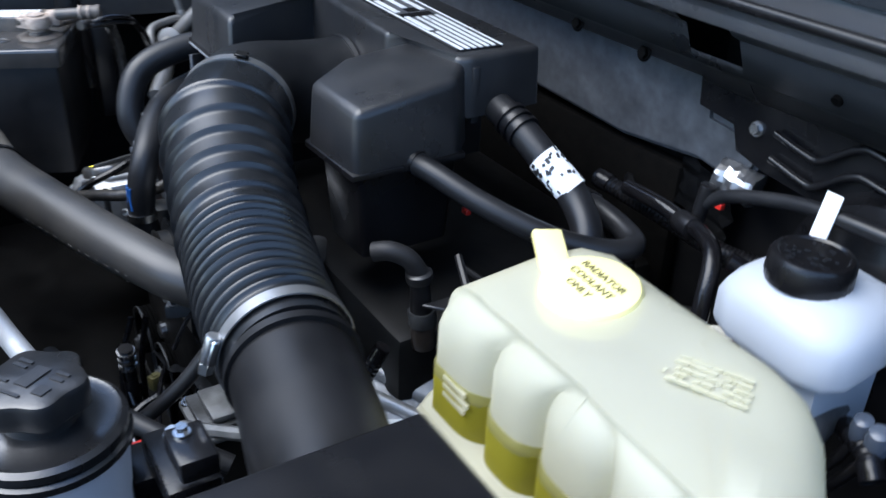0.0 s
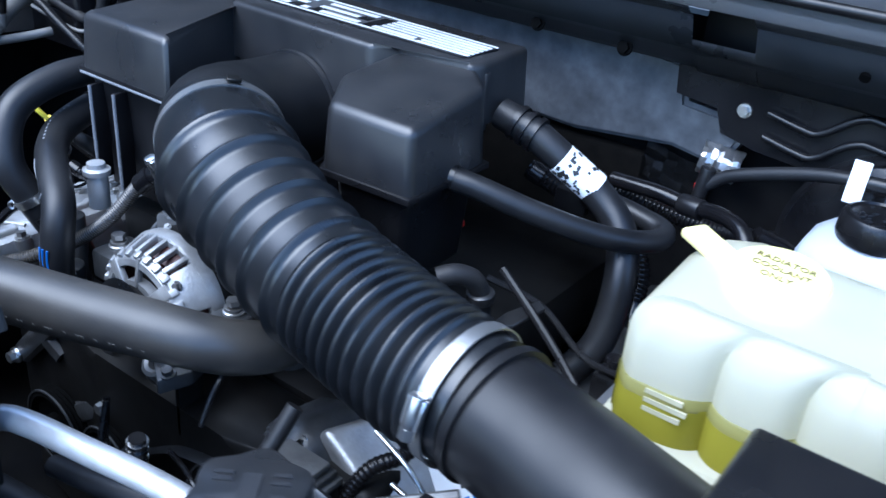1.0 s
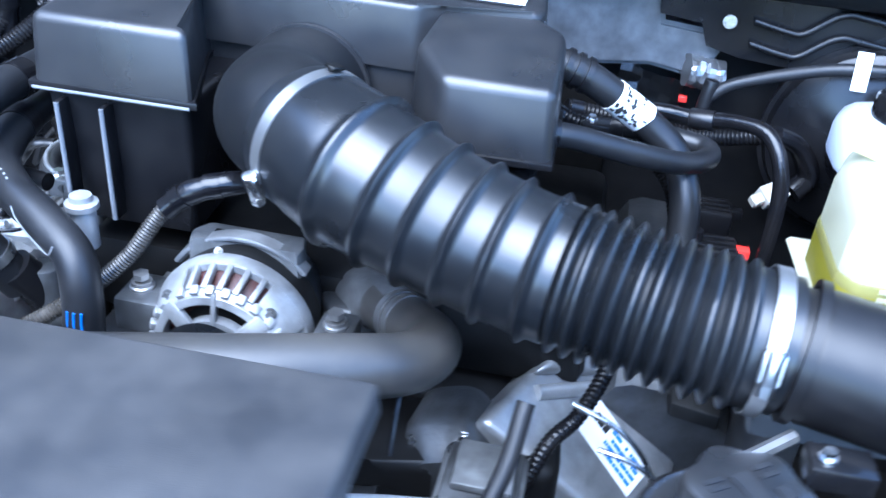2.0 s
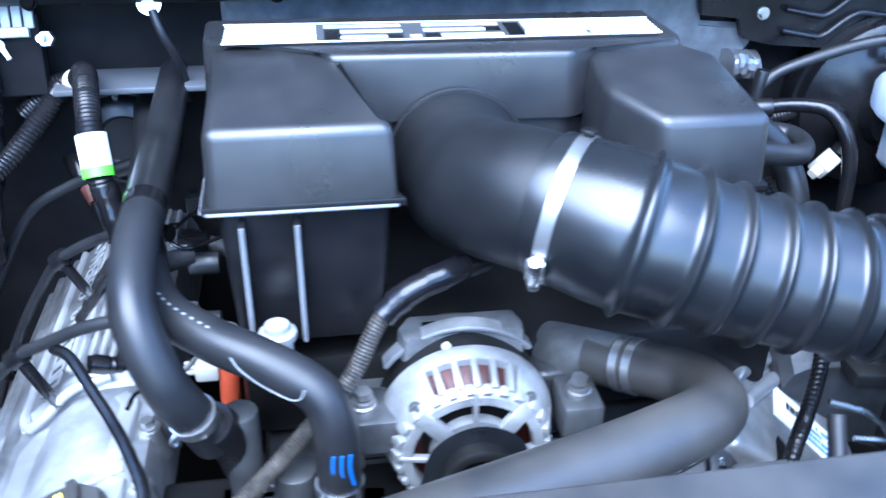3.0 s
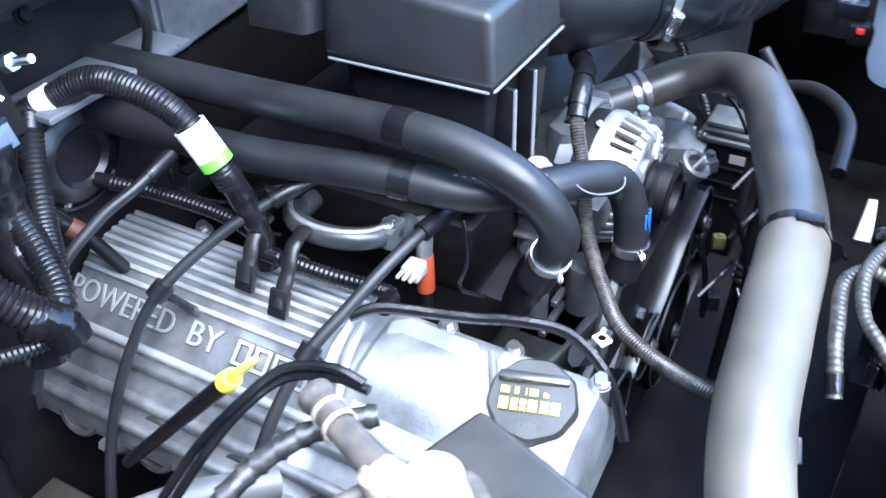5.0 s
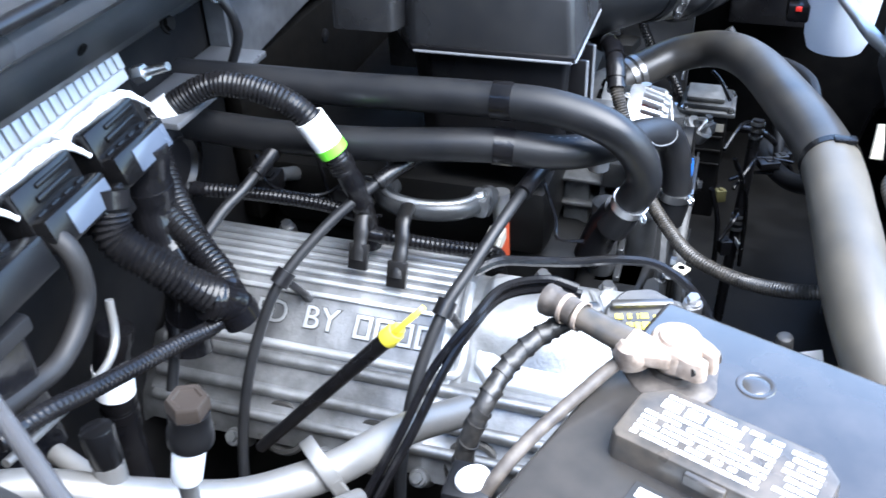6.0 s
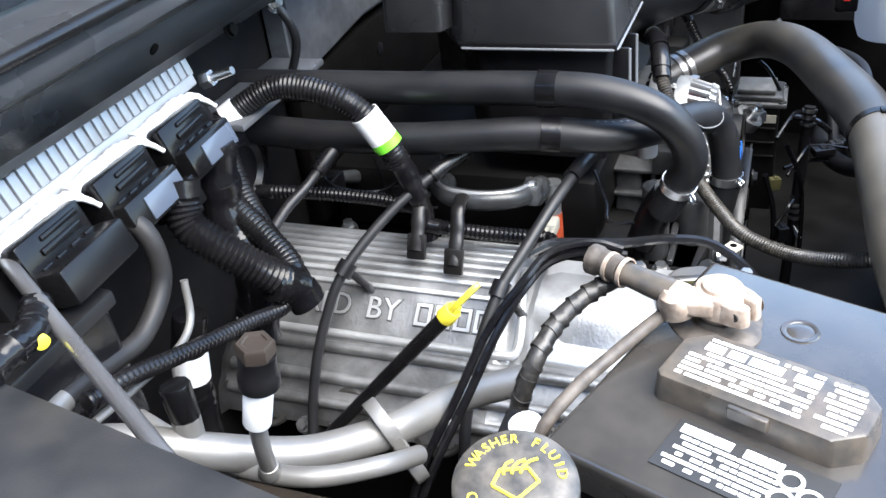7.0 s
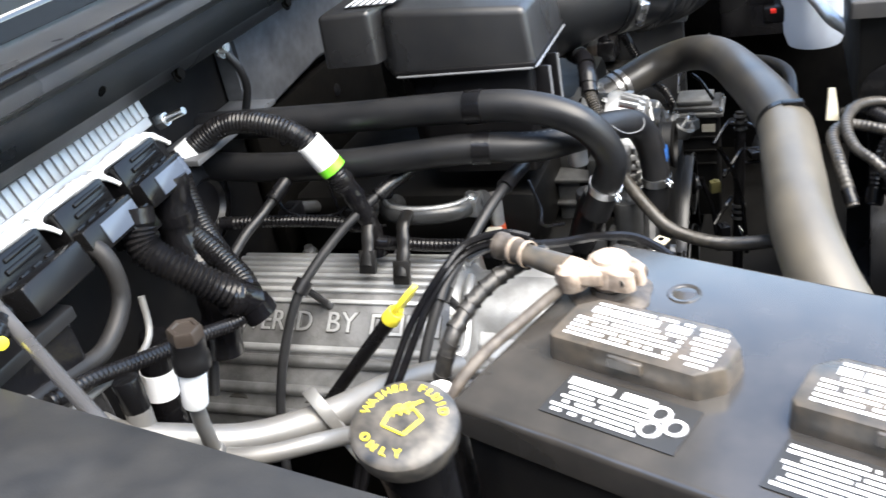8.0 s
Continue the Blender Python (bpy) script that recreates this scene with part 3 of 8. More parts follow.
part("groove_rib", add_tube(bm_new(), [(x, y, vc_z(x) - FRONT_DROP + 0.002) for x, y in ((-0.362, -0.054), (-0.40, -0.074), (-0.44, -0.094), (-0.484, -0.115))], 0.0035, 0.01, 8), "alu_cast", vc)
for words, y, wide in (("POWERED", 0.357, 1.0), ("BY", 0.2375, 1.14)):
    mt = vc_turn(-0.462, y, vc_z(-0.462) + 0.0012)
    bm = bm_new()
    add_text(bm, words, 0.0385, 0.0022, mt @ Matrix.Diagonal((wide * 0.86, 1, 1, 1)))
    part("raised_word", bm, "alu", vc, "raised cast letters")
    bm = bm_new()
    add_text(bm, words, 0.0385, 0.0008, mt @ Matrix.Diagonal((wide * 0.86, 1, 1, 1)), 0.0011)
    part("letter_groove", bm, "groove", vc, "dark outline round the letters")
for k in range(4):
    mt = vc_turn(-0.462, 0.1855 - k * 0.0245, vc_z(-0.462) + 0.0012)
    for half, mat_, top in ((0.0, "alu", 0.0022), (0.0012, "groove", 0.0008)):
        bm = bm_new()
        for x0, x1, y0, y1 in ((-0.0100, -0.0060, -0.0135, 0.0135), (0.0060, 0.0100, -0.0135, 0.0135), (-0.0060, 0.0060, 0.0095, 0.0135), (-0.0060, 0.0060, -0.0135, -0.0095)):
            add_box(bm, (x0 - half, y0 - half, -0.002), (x1 + half, y1 + half, top), 0, 1, mt)
        part("raised_block", bm, mat_, vc, "raised cast block")
EDGE = [(-0.392, 0.078), (-0.430, 0.073), (-0.462, 0.068), (-0.482, 0.070), (-0.489, 0.084), (-0.490, 0.115), (-0.490, 0.28), (-0.490, 0.428)]
part("panel_edge", add_tube(bm_new(), [(x, y, vc_z(x) + 0.0005 - (0.006 if y < 0.08 else 0)) for x, y in EDGE], 0.0052, 0.006, 12), "alu", vc, "rounded cast edge of the lettered panel")
for y in (0.375, 0.262, 0.150, 0.036, -0.078):
    bm = bm_new()
    add_lathe(bm, (-0.527, y, 0.716), (-0.8, 0, 0.35), [(-0.02, 0.036), (0.018, 0.034), (0.021, 0.031), (0.021, 0.026), (-0.012, 0.024)], 32)
    well = part("coil_well", bm, "coil_rim", vc, "round dull aluminium coil well")
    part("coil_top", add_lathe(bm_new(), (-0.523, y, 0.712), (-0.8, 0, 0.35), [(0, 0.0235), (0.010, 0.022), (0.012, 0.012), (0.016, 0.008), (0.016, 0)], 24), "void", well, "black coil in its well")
for x, y in ((-0.345, 0.33), (-0.345, 0.19), (-0.343, 0.09), (-0.345, 0.005), (-0.343, -0.07), (-0.350, -0.165), (-0.555, 0.318), (-0.555, 0.206), (-0.555, 0.093), (-0.555, -0.02)):
    bm = bm_new()
    z = vc_z(x) - (FRONT_DROP if y < 0.08 else 0) if x > -0.5 else 0.705
    ax = Vector((-0.15, 0, 1)) if x > -0.5 else Vector((-0.7, 0, 0.7))
    add_cyl(bm, Vector((x, y, z)) - ax * 0.03, Vector((x, y, z)) + ax * 0.006, 0.013, 0.011, 16)
    add_bolt(bm, Vector((x, y, z)) + ax * 0.006, ax, 0.007, 0.010)
    part("bolt", bm, "clamp" if x > -0.5 else "alu_dark", vc)
bm = bm_new()
OC, OA = Vector((-0.400, -0.117, 0.836)), Vector((-0.34, -0.04, 1)).normalized()
add_lathe(bm, OC, OA, [(-0.012, 0.036), (0, 0.036), (0.001, 0.043), (0.014, 0.043), (0.018, 0.040), (0.018, 0.020), (0.0185, 0)], 44, lambda a, h: 1 + 0.02 * math.cos(9 * a))
cap = part("oil_cap", bm, "cap_gloss", vc, "black oil filler cap with yellow marking")
bm = bm_new()
mm = frame_of(OC + OA * 0.0188, (0.3, -1, 0), (1, 0.3, 0.25))
for k, (du, w) in enumerate(((-0.026, 0.008), (-0.016, 0.006), (-0.008, 0.005), (0.001, 0.008), (0.012, 0.007), (0.022, 0.008))):
    add_box(bm, (du - w / 2, -0.015, 0), (du + w / 2 + 0.0005, -0.003, 0.0006), 0, 1, mm)
    add_box(bm, (du - w / 2 + 0.002 * (k % 3), 0.002, 0), (du + w / 2, 0.009, 0.0006), 0, 1, mm)
part("marking", bm, "yellow", cap, "yellow printed marking")
part("grip_bar", add_box(bm_new(), (-0.034, 0.014, -0.002), (0.034, 0.024, 0.008), 0.003, 2, mm), "cap_gloss", cap, "moulded grip bar")


# ---- intake cover with its two boxes ----
ic = thing("intake_cover", (0, 0.12, 0.93), "grained black plastic intake cover with a silver badge strip", "engine cover")
bm = bm_new()
LP = [(-0.26, 0.0), (-0.10, 0.0), (-0.150, 0.13), (-0.150, 0.235), (-0.205, 0.218), (-0.262, 0.180)]
add_prism(bm, LP, 1.083, 1.15, 0.010, 3, 0.006, tops=[1.15, 1.15, 1.161, 1.165, 1.164, 1.162])
part("left_box", bm, "cover", ic)
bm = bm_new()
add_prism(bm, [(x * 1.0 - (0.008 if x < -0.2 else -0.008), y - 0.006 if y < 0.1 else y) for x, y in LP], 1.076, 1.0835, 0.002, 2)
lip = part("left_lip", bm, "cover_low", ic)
bm = bm_new()
edge = [(-0.100, -0.0065), (-0.262, -0.0065), (-0.2685, -0.001), (-0.2705, 0.176), (-0.213, 0.2165)]
for (xa, ya), (xb, yb) in zip(edge, edge[1:]):
    add_cyl(bm, (xa, ya, 1.0768), (xb, yb, 1.0768), 0.0017, 0.0017, 8)
part("lip_edge", bm, "rib_edge", lip, "pale lip edge with its highlight painted in")
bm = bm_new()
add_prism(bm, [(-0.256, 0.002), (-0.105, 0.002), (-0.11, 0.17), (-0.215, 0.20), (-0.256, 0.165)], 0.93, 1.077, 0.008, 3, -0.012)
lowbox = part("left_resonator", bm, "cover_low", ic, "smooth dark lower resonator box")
# Each rib carries a pale rod as its painted edge highlight.
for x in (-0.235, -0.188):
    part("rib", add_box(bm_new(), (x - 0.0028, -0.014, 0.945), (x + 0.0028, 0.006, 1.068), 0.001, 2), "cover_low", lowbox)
    part("rib_edge", add_cyl(bm_new(), (x, -0.0140, 0.946), (x, -0.0140, 1.067), 0.0026, 0.0026, 10), "rib_edge", lowbox, "pale rib edge with its highlight painted in")
bm = bm_new()
RP = [(0.102, 0.062), (0.138, 0.004), (0.242, 0.008), (0.238, 0.13), (0.205, 0.16), (0.108, 0.16)]
add_prism(bm, RP, 1.072, 1.14, 0.010, 3, 0.005, tops=[1.15, 1.14, 1.138, 1.156, 1.162, 1.162])
part("right_box", bm, "cover", ic)
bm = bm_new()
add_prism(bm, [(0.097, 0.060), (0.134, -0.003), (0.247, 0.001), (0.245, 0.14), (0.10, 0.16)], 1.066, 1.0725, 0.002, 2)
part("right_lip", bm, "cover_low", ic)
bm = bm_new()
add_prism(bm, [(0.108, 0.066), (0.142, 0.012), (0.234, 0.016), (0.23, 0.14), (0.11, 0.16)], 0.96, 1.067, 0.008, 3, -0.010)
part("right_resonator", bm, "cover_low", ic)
bm = bm_new()
CP = [(-0.272, 0.20), (-0.158, 0.155), (-0.150, 0.136), (0.085, 0.124), (0.11, 0.14), (0.205, 0.148), (0.212, 0.165), (0.205, 0.262), (-0.275, 0.270)]
add_prism(bm, CP, 1.098, 1.166, 0.007, 3, 0.004)
part("main_cover", bm, "cover", ic)
bm = bm_new()
add_prism(bm, [(-0.148, 0.142), (0.085, 0.130), (0.108, 0.144), (0.108, 0.255), (-0.148, 0.258)], 1.00, 1.100, 0.006, 3)
part("plenum", bm, "cover", ic)
bm = bm_new()
add_box(bm, (0.196, 0.165, 1.09), (0.214, 0.175, 1.155), 0.002, 2, Matrix.Translation((0, 0, 0)))
part("end_rib", bm, "cover", ic)
bm = bm_new()
BZ = 1.1665
add_prism(bm, [(-0.252, 0.172), (0.186, 0.160), (0.193, 0.216), (-0.254, 0.238)], BZ, BZ + 0.002, 0.0006, 1)
badge = part("badge", bm, "badge_black", ic, "black badge panel with silver print")
for x0, x1, first in ((-0.251, -0.160, 0), (0.052, 0.118, 2), (0.118, 0.190, 0)):
    for k in range(first, 6):
        f = k / 6
        bm = bm_new()
        y0 = 0.1745 - (x0 + 0.25) * 0.027 + f * (0.060 - (x0 + 0.25) * 0.02)
        y1 = 0.1745 - (x1 + 0.25) * 0.027 + f * (0.060 - (x1 + 0.25) * 0.02)
        w = 0.0038
        add_prism(bm, [(x0, y0), (x1, y1), (x1, y1 + w), (x0, y0 + w)], BZ + 0.002, BZ + 0.0032)
        part("stripe", bm, "silver", badge, "silver stripe")
bm = bm_new()
add_prism(bm, [(-0.160, 0.1735), (0.118, 0.1665), (0.118, 0.2165), (-0.160, 0.2295)], BZ + 0.002, BZ + 0.0024)
part("ground", bm, "badge_grey", badge, "satin dark grey badge ground")
GLYPHS = {"6": (-0.152, -0.074, (0, 2, 4), ((0, 0, 4), (1, 0, 2))), ".": (-0.067, -0.056, (0,), ()), "2": (-0.052, 0.027, (0, 2, 4), ((0, 0, 2), (1, 2, 4))), "L": (0.033, 0.112, (0,), ((0, 0, 4),))}
for glyph, (x0, x1, bars, posts) in GLYPHS.items():
    def gy(x, row):
        return 0.1775 - (x + 0.25) * 0.027 + row * 0.0096 * (1 - 0.28 * (x + 0.25))
    for side, r0, r1 in posts:
        xa, xb = (x0, x0 + 0.016) if side == 0 else (x1 - 0.016, x1)
        bm = bm_new()
        add_prism(bm, [(xa, gy(xa, r0)), (xb, gy(xb, r0)), (xb, gy(xb, r1 + 0.9)), (xa, gy(xa, r1 + 0.9))], BZ + 0.0024, BZ + 0.0030)
        part("stem", bm, "black", badge, "black stem of a digit")
    for row in bars:
        bm = bm_new()
        xa, xb = x0 + (0.016 if any(s == 0 and r0 <= row < r1 for s, r0, r1 in posts) else 0), x1 - (0.016 if any(s == 1 and r0 <= row < r1 for s, r0, r1 in posts) else 0)
        add_prism(bm, [(xa, gy(xa, row)), (xb, gy(xb, row)), (xb, gy(xb, row + 0.8)), (xa, gy(xa, row + 0.8))], BZ + 0.0031, BZ + 0.0038)
        part("digit_bar", bm, "silver", badge, "silver bar of a digit")
for y0, y1, x0, x1 in ((0.1705, 0.1725, -0.252, 0.188), (0.2345, 0.2155, -0.253, 0.192)):
    bm = bm_new()
    add_prism(bm, [(x0, y0), (x1, y1 - 0.0095 if y0 < 0.2 else y1), (x1, y1 - 0.0070 if y0 < 0.2 else y1 + 0.0022), (x0, y0 + 0.0025)], BZ + 0.002, BZ + 0.003)
    part("border", bm, "silver", badge, "thin silver border")
# throttle elbow
bm = bm_new()
EL = [(-0.027, 0.16, 1.062), (-0.028, 0.10, 1.063), (-0.027, 0.055, 1.068), (-0.016, 0.012, 1.078), (0.008, -0.022, 1.085), (0.040, -0.045, 1.083)]
add_tube(bm, EL, lambda s, t: 0.070 - 0.008 * min(s / t * 1.5, 1), 0.008, 36)
part("throttle_elbow", bm, "elbow", ic, "smooth black throttle elbow")
bm = bm_new()
add_ring(bm, (-0.027, 0.122, 1.062), (0, 1, 0), 0.066, 0.006, 0.005, 48)
part("elbow_flange", bm, "cover", ic)


# ---- intake hose, clamps, duct and air box ----
HOSE = [(0.028, -0.036, 1.0842), (0.040, -0.045, 1.083), (0.092, -0.078, 1.074), (0.169, -0.101, 1.054), (0.235, -0.117, 1.041), (0.306, -0.132, 1.034), (0.376, -0.145, 1.028), (0.446, -0.152, 1.024)]
hp, hl = smooth_path(HOSE, 0.001)
def on_hose(s):
    i = min(max(int(s / hl * (len(hp) - 1)), 1), len(hp) - 2)
    return hp[i], (hp[i + 1] - hp[i - 1]).normalized()


RIBS = [0.076, 0.114, 0.149, 0.184, 0.216, 0.252]
CORR0, CORR1 = 0.270, hl - 0.032
def hose_r(s, t):
    base = 0.0630 + 0.0045 * math.exp(-((s - 0.064) / 0.06) ** 2) - 0.0075 * max(s - 0.084, 0) / 0.3
    if CORR0 < s < CORR1:
        ph = (s - CORR0) / 0.0132 % 1.0
        return base - 0.0055 + 0.0105 * (0.5 - 0.5 * math.cos(2 * math.pi * ph)) ** 0.7
    for q in RIBS:
        base += 0.006 * math.exp(-((s - q) / 0.0035) ** 2)
    return base


ih = thing("intake_hose", (0.2, -0.14, 0.99), "ribbed black rubber air intake hose with steel clamps", "intake hose")
part("bellows", add_tube(bm_new(), HOSE, hose_r, 0.0016, 48), "rubber", ih, angle=60)
for s, r in ((0.016, 0.0655), (hl - 0.016, 0.0572)):
    c, ax = on_hose(s)
    clamp = part("clamp_band", add_ring(bm_new(), c, ax, r, 0.012, 0.0015, 56), "clamp", ih, "dull steel worm clamp")
    q = ax.to_track_quat("Z", "Y").to_matrix()
    d = Vector((-0.1, -0.85, -0.35)) if s < 0.1 else Vector((-0.55, -0.75, 0.25))
    d = (d - ax * d.dot(ax)).normalized()
    tang = ax.cross(d).normalized()
    bm = bm_new()
    p = c + d * (r + 0.006)
    add_cyl(bm, p - tang * 0.014, p + tang * 0.012, 0.0062, 0.0062, 14, 0.001)
    add_cyl(bm, p + tang * 0.012, p + tang * 0.021, 0.0065, 0.0062, 6)
    add_box(bm, (-0.008, -0.012, -0.004), (0.008, 0.012, 0.0015), 0.001, 1, frame_of(p - d * 0.002, ax, tang))
    part("worm_screw", bm, "steel", clamp)
    if s < 0.1:
        d = Vector((0, 0.2, 1))
        d = (d - ax * d.dot(ax)).normalized()
        tang = ax.cross(d).normalized()
        p = c + d * (r + 0.004)
        bm = bm_new()
        add_box(bm, (-0.006, -0.007, -0.003), (0.006, 0.007, 0.0005), 0.001, 1, frame_of(p, ax, tang))
        add_cyl(bm, p - tang * 0.008, p + tang * 0.006, 0.0026, 0.0026, 10)
        part("clamp_lug", bm, "shade_black", clamp, "raised clamp lug")

duct = thing("air_duct", (0.55, -0.205, 0.98), "smooth black plastic duct from the air box", "air duct")
DU = [(0.430, -0.150, 1.025), (0.50, -0.163, 1.020), (0.60, -0.185, 1.014), (0.70, -0.210, 1.010)]
part("pipe", add_tube(bm_new(), DU, lambda s, t: 0.0525 if s > 0.028 else 0.049, 0.006, 44), "duct", duct)
part("collar", add_ring(bm_new(), (0.458, -0.1545, 1.0235), (0.07, -0.013, -0.005), 0.0505, 0.008, 0.006, 48), "duct", duct)
bm = bm_new()
add_box(bm, (0.455, -0.262, 0.985), (0.50, -0.232, 1.005), 0.003)
part("mounting_tab", bm, "black", duct, "black mounting tab")
part("tab_bolt", add_bolt(bm_new(), (0.467, -0.25, 1.005), (0, 0, 1), 0.005, 0.008), "steel", duct)
ab = thing("air_box", (0.76, -0.30, 0.80), "black plastic air filter box with a flat lid", "air box")
bm = bm_new()
add_prism(bm, [(0.627, -0.44), (0.90, -0.44), (0.90, -0.165), (0.735, -0.150), (0.722, -0.138), (0.627, -0.138)], 1.035, 1.10, 0.005, 3, 0.004)
part("lid", bm, "black", ab)
bm = bm_new()
add_prism(bm, [(0.635, -0.43), (0.89, -0.43), (0.89, -0.17), (0.73, -0.16), (0.635, -0.15)], 0.80, 1.035, 0.006, 2, -0.01)
part("base", bm, "black", ab)


# ---- radiator hose and heater hoses ----
rh = thing("radiator_hose", (-0.1, -0.25, 0.88), "dusty thick grey-black upper radiator hose", "radiator hose")
RH = [(0.095, 0.0, 0.888), (0.138, -0.046, 0.903), (0.166, -0.090, 0.918), (0.155, -0.146, 0.937), (0.091, -0.192, 0.952), (-0.016, -0.235, 0.957), (-0.182, -0.286, 0.958), (-0.327, -0.300, 0.955), (-0.440, -0.312, 0.940), (-0.522, -0.345, 0.900), (-0.58, -0.42, 0.82)]
part("hose", add_tube(bm_new(), RH, lambda s, t: 0.0266 + 0.0054 * min(max(s / t - 0.15, 0) / 0.3, 1), 0.008, 32), "radhose", rh)
rp, rl = smooth_path(RH, 0.001)
def on_path(path, p):
    p = Vector(p)
    i = min(range(1, len(path) - 1), key=lambda k: (path[k] - p).length)
    return path[i], (path[i + 1] - path[i - 1]).normalized()


cut = min(range(len(rp)), key=lambda k: (rp[k] - Vector((-0.205, -0.289, 0.958))).length)
front = rp[cut::20]
part("front_sleeve", add_tube(bm_new(), front, 0.0328, 0.008, 32), "radhose_front", rh, "paler beige-grey front length of the hose")
c, ax = on_path(rp, (-0.205, -0.289, 0.958))
part("sleeve_band", add_ring(bm_new(), c, ax, 0.0318, 0.011, 0.0022, 36), "plug_black", rh, "black tape band")
part("band_clip", add_box(bm_new(), (-0.0065, -0.012, -0.002), (0.0065, 0.012, 0.0045), 0.0015, 2, frame_of(c + Vector((-0.004, -0.009, 0.0315)), ax, Vector((0, 0, 1)).cross(ax))), "plug_black", rh, "glossy black clip")
for k in range(18):
    i = int(len(rp) * (0.24 + 0.010 * k + 0.003 * (k % 3)))
    ax = (rp[i + 1] - rp[i - 1]).normalized()
    n_ = (Vector((0.45, -0.85, -0.22)) - ax * ax.dot(Vector((0.45, -0.85, -0.22)))).normalized()
    w_ = 0.0013 + 0.0010 * (k % 4 == 1)
    part("print", add_box(bm_new(), (-w_, -0.0013, -0.002), (w_, 0.0013, 0.0003), 0, 1, frame_of(rp[i] + n_ * (0.0266 + 0.0054 * min(max(i / len(rp) - 0.15, 0) / 0.3, 1)), ax, n_.cross(ax))), "olive_print", rh, "faint worn print bar")
part("paint_mark", add_tube(bm_new(), [(-0.4595, -0.3170, 0.9625), (-0.471, -0.3272, 0.9575), (-0.4825, -0.3385, 0.9510)], 0.0022, 0.004, 8), "white", rh, "white paint stroke")
c, ax = on_path(rp, (0.125, -0.030, 0.897))
for off in (-0.006, 0.006):
    part("spring_clamp", add_ring(bm_new(), c + ax * off * 1.15, ax, 0.0263, 0.0085, 0.0018, 36), "clamp", rh, "flat steel spring clamp")
th = thing("thermostat_housing", (0.09, -0.03, 0.86), "bare aluminium thermostat housing and neck", "housing")
bm = bm_new()
add_cyl(bm, (0.06, 0.04, 0.870), (0.118, -0.022, 0.897), 0.032, 0.0262, 28, 0.003)
part("neck", bm, "alu_dark", th)
part("flange", add_prism(bm_new(), [(0.02, 0.015), (0.04, -0.012), (0.09, -0.005), (0.11, 0.05), (0.03, 0.06)], 0.80, 0.880, 0.01, 3), "grime_shade", th)

HH1 = [(-0.338, 0.445, 1.050), (-0.334, 0.33, 1.050), (-0.330, 0.22, 1.050), (-0.326, 0.083, 1.053), (-0.326, -0.005, 1.050), (-0.322, -0.069, 1.024), (-0.302, -0.094, 0.970),
       (-0.286, -0.080, 0.922), (-0.276, -0.062, 0.88)]
HH2 = [(-0.377, 0.445, 1.011), (-0.364, 0.336, 0.999), (-0.354, 0.213, 0.997), (-0.336, 0.077, 1.003), (-0.314, -0.005, 0.993), (-0.27, -0.053, 0.986), (-0.219, -0.084, 0.976),
       (-0.178, -0.106, 0.957), (-0.166, -0.120, 0.922), (-0.166, -0.126, 0.872), (-0.165, -0.120, 0.83)]
for pts, r, tp, end in ((HH1, 0.0195, (-0.326, 0.058, 1.053), (-0.286, -0.080, 0.922)), (HH2, 0.0192, (-0.335, 0.056, 1.003), (-0.166, -0.126, 0.872))):
    t = thing("heater_hose", pts[3], "grey-black rubber heater hose with a tape band", "heater hose", "pair of heater hoses")
    part("hose", add_tube(bm_new(), pts, r, 0.007, 26), "hose", t)
    hpth, _ = smooth_path(pts, 0.001)
    c, ax = on_path(hpth, tp)
    part("tape_band", add_ring(bm_new(), c, ax, r, 0.022, 0.0014, 30), "tape", t, "black tape band")
    c, ax = on_path(hpth, end)
    cl = part("spring_clamp", add_ring(bm_new(), c, ax, r, 0.011, 0.0016, 30), "steel", t, "steel spring clamp")
    d = (Vector((-0.6, -0.7, 0.1)) - ax * ax.dot(Vector((-0.6, -0.7, 0.1)))).normalized()
    bm = bm_new()
    add_tube(bm, [c + d * (r + 0.001), c + d * (r + 0.008) + ax * 0.004, c + d * (r + 0.009) - ax * 0.004, c + d * (r + 0.001) - ax * 0.006], 0.0018, 0.003, 6)
    part("clamp_ear", bm, "steel", cl)

    if pts is HH2:
        for k in range(11):
            i = int(len(hpth) * (0.575 + k * 0.0115))
            ax = (hpth[i + 1] - hpth[i - 1]).normalized()
            n_ = (Vector((0.1, -0.45, 0.85)) - ax * ax.dot(Vector((0.1, -0.45, 0.85)))).normalized()
            part("print", add_box(bm_new(), (-0.0016, -0.0011, -0.001), (0.0016, 0.0011, 0.0003), 0, 1, frame_of(hpth[i] + n_ * r, ax, n_.cross(ax))), "chalk", t, "faint pale print bar")
        mark = []
        for raw in ((-0.250, -0.092, 0.990), (-0.242, -0.098, 0.978), (-0.226, -0.108, 0.962), (-0.208, -0.120, 0.956), (-0.197, -0.126, 0.964), (-0.191, -0.126, 0.976)):
            c, ax = on_path(hpth, raw)
            n_ = Vector(raw) - c
            n_ = (n_ - ax * ax.dot(n_)).normalized()
            mark.append(c + n_ * (r + 0.0002))
        part("chalk_line", add_tube(bm_new(), mark, 0.0009, 0.003, 6), "chalk", t, "white chalk line")
        for k in range(3):
            part("paint_stroke", add_tube(bm_new(), [(-0.170 + k * 0.007, -0.1412 + 0.001 * abs(k - 1), 0.918), (-0.171 + k * 0.007, -0.1420 + 0.001 * abs(k - 1), 0.902), (-0.168 + k * 0.007, -0.1424 + 0.001 * abs(k - 1), 0.886)], 0.0014, 0.004, 6), "blue_mark", t, "blue paint stroke")


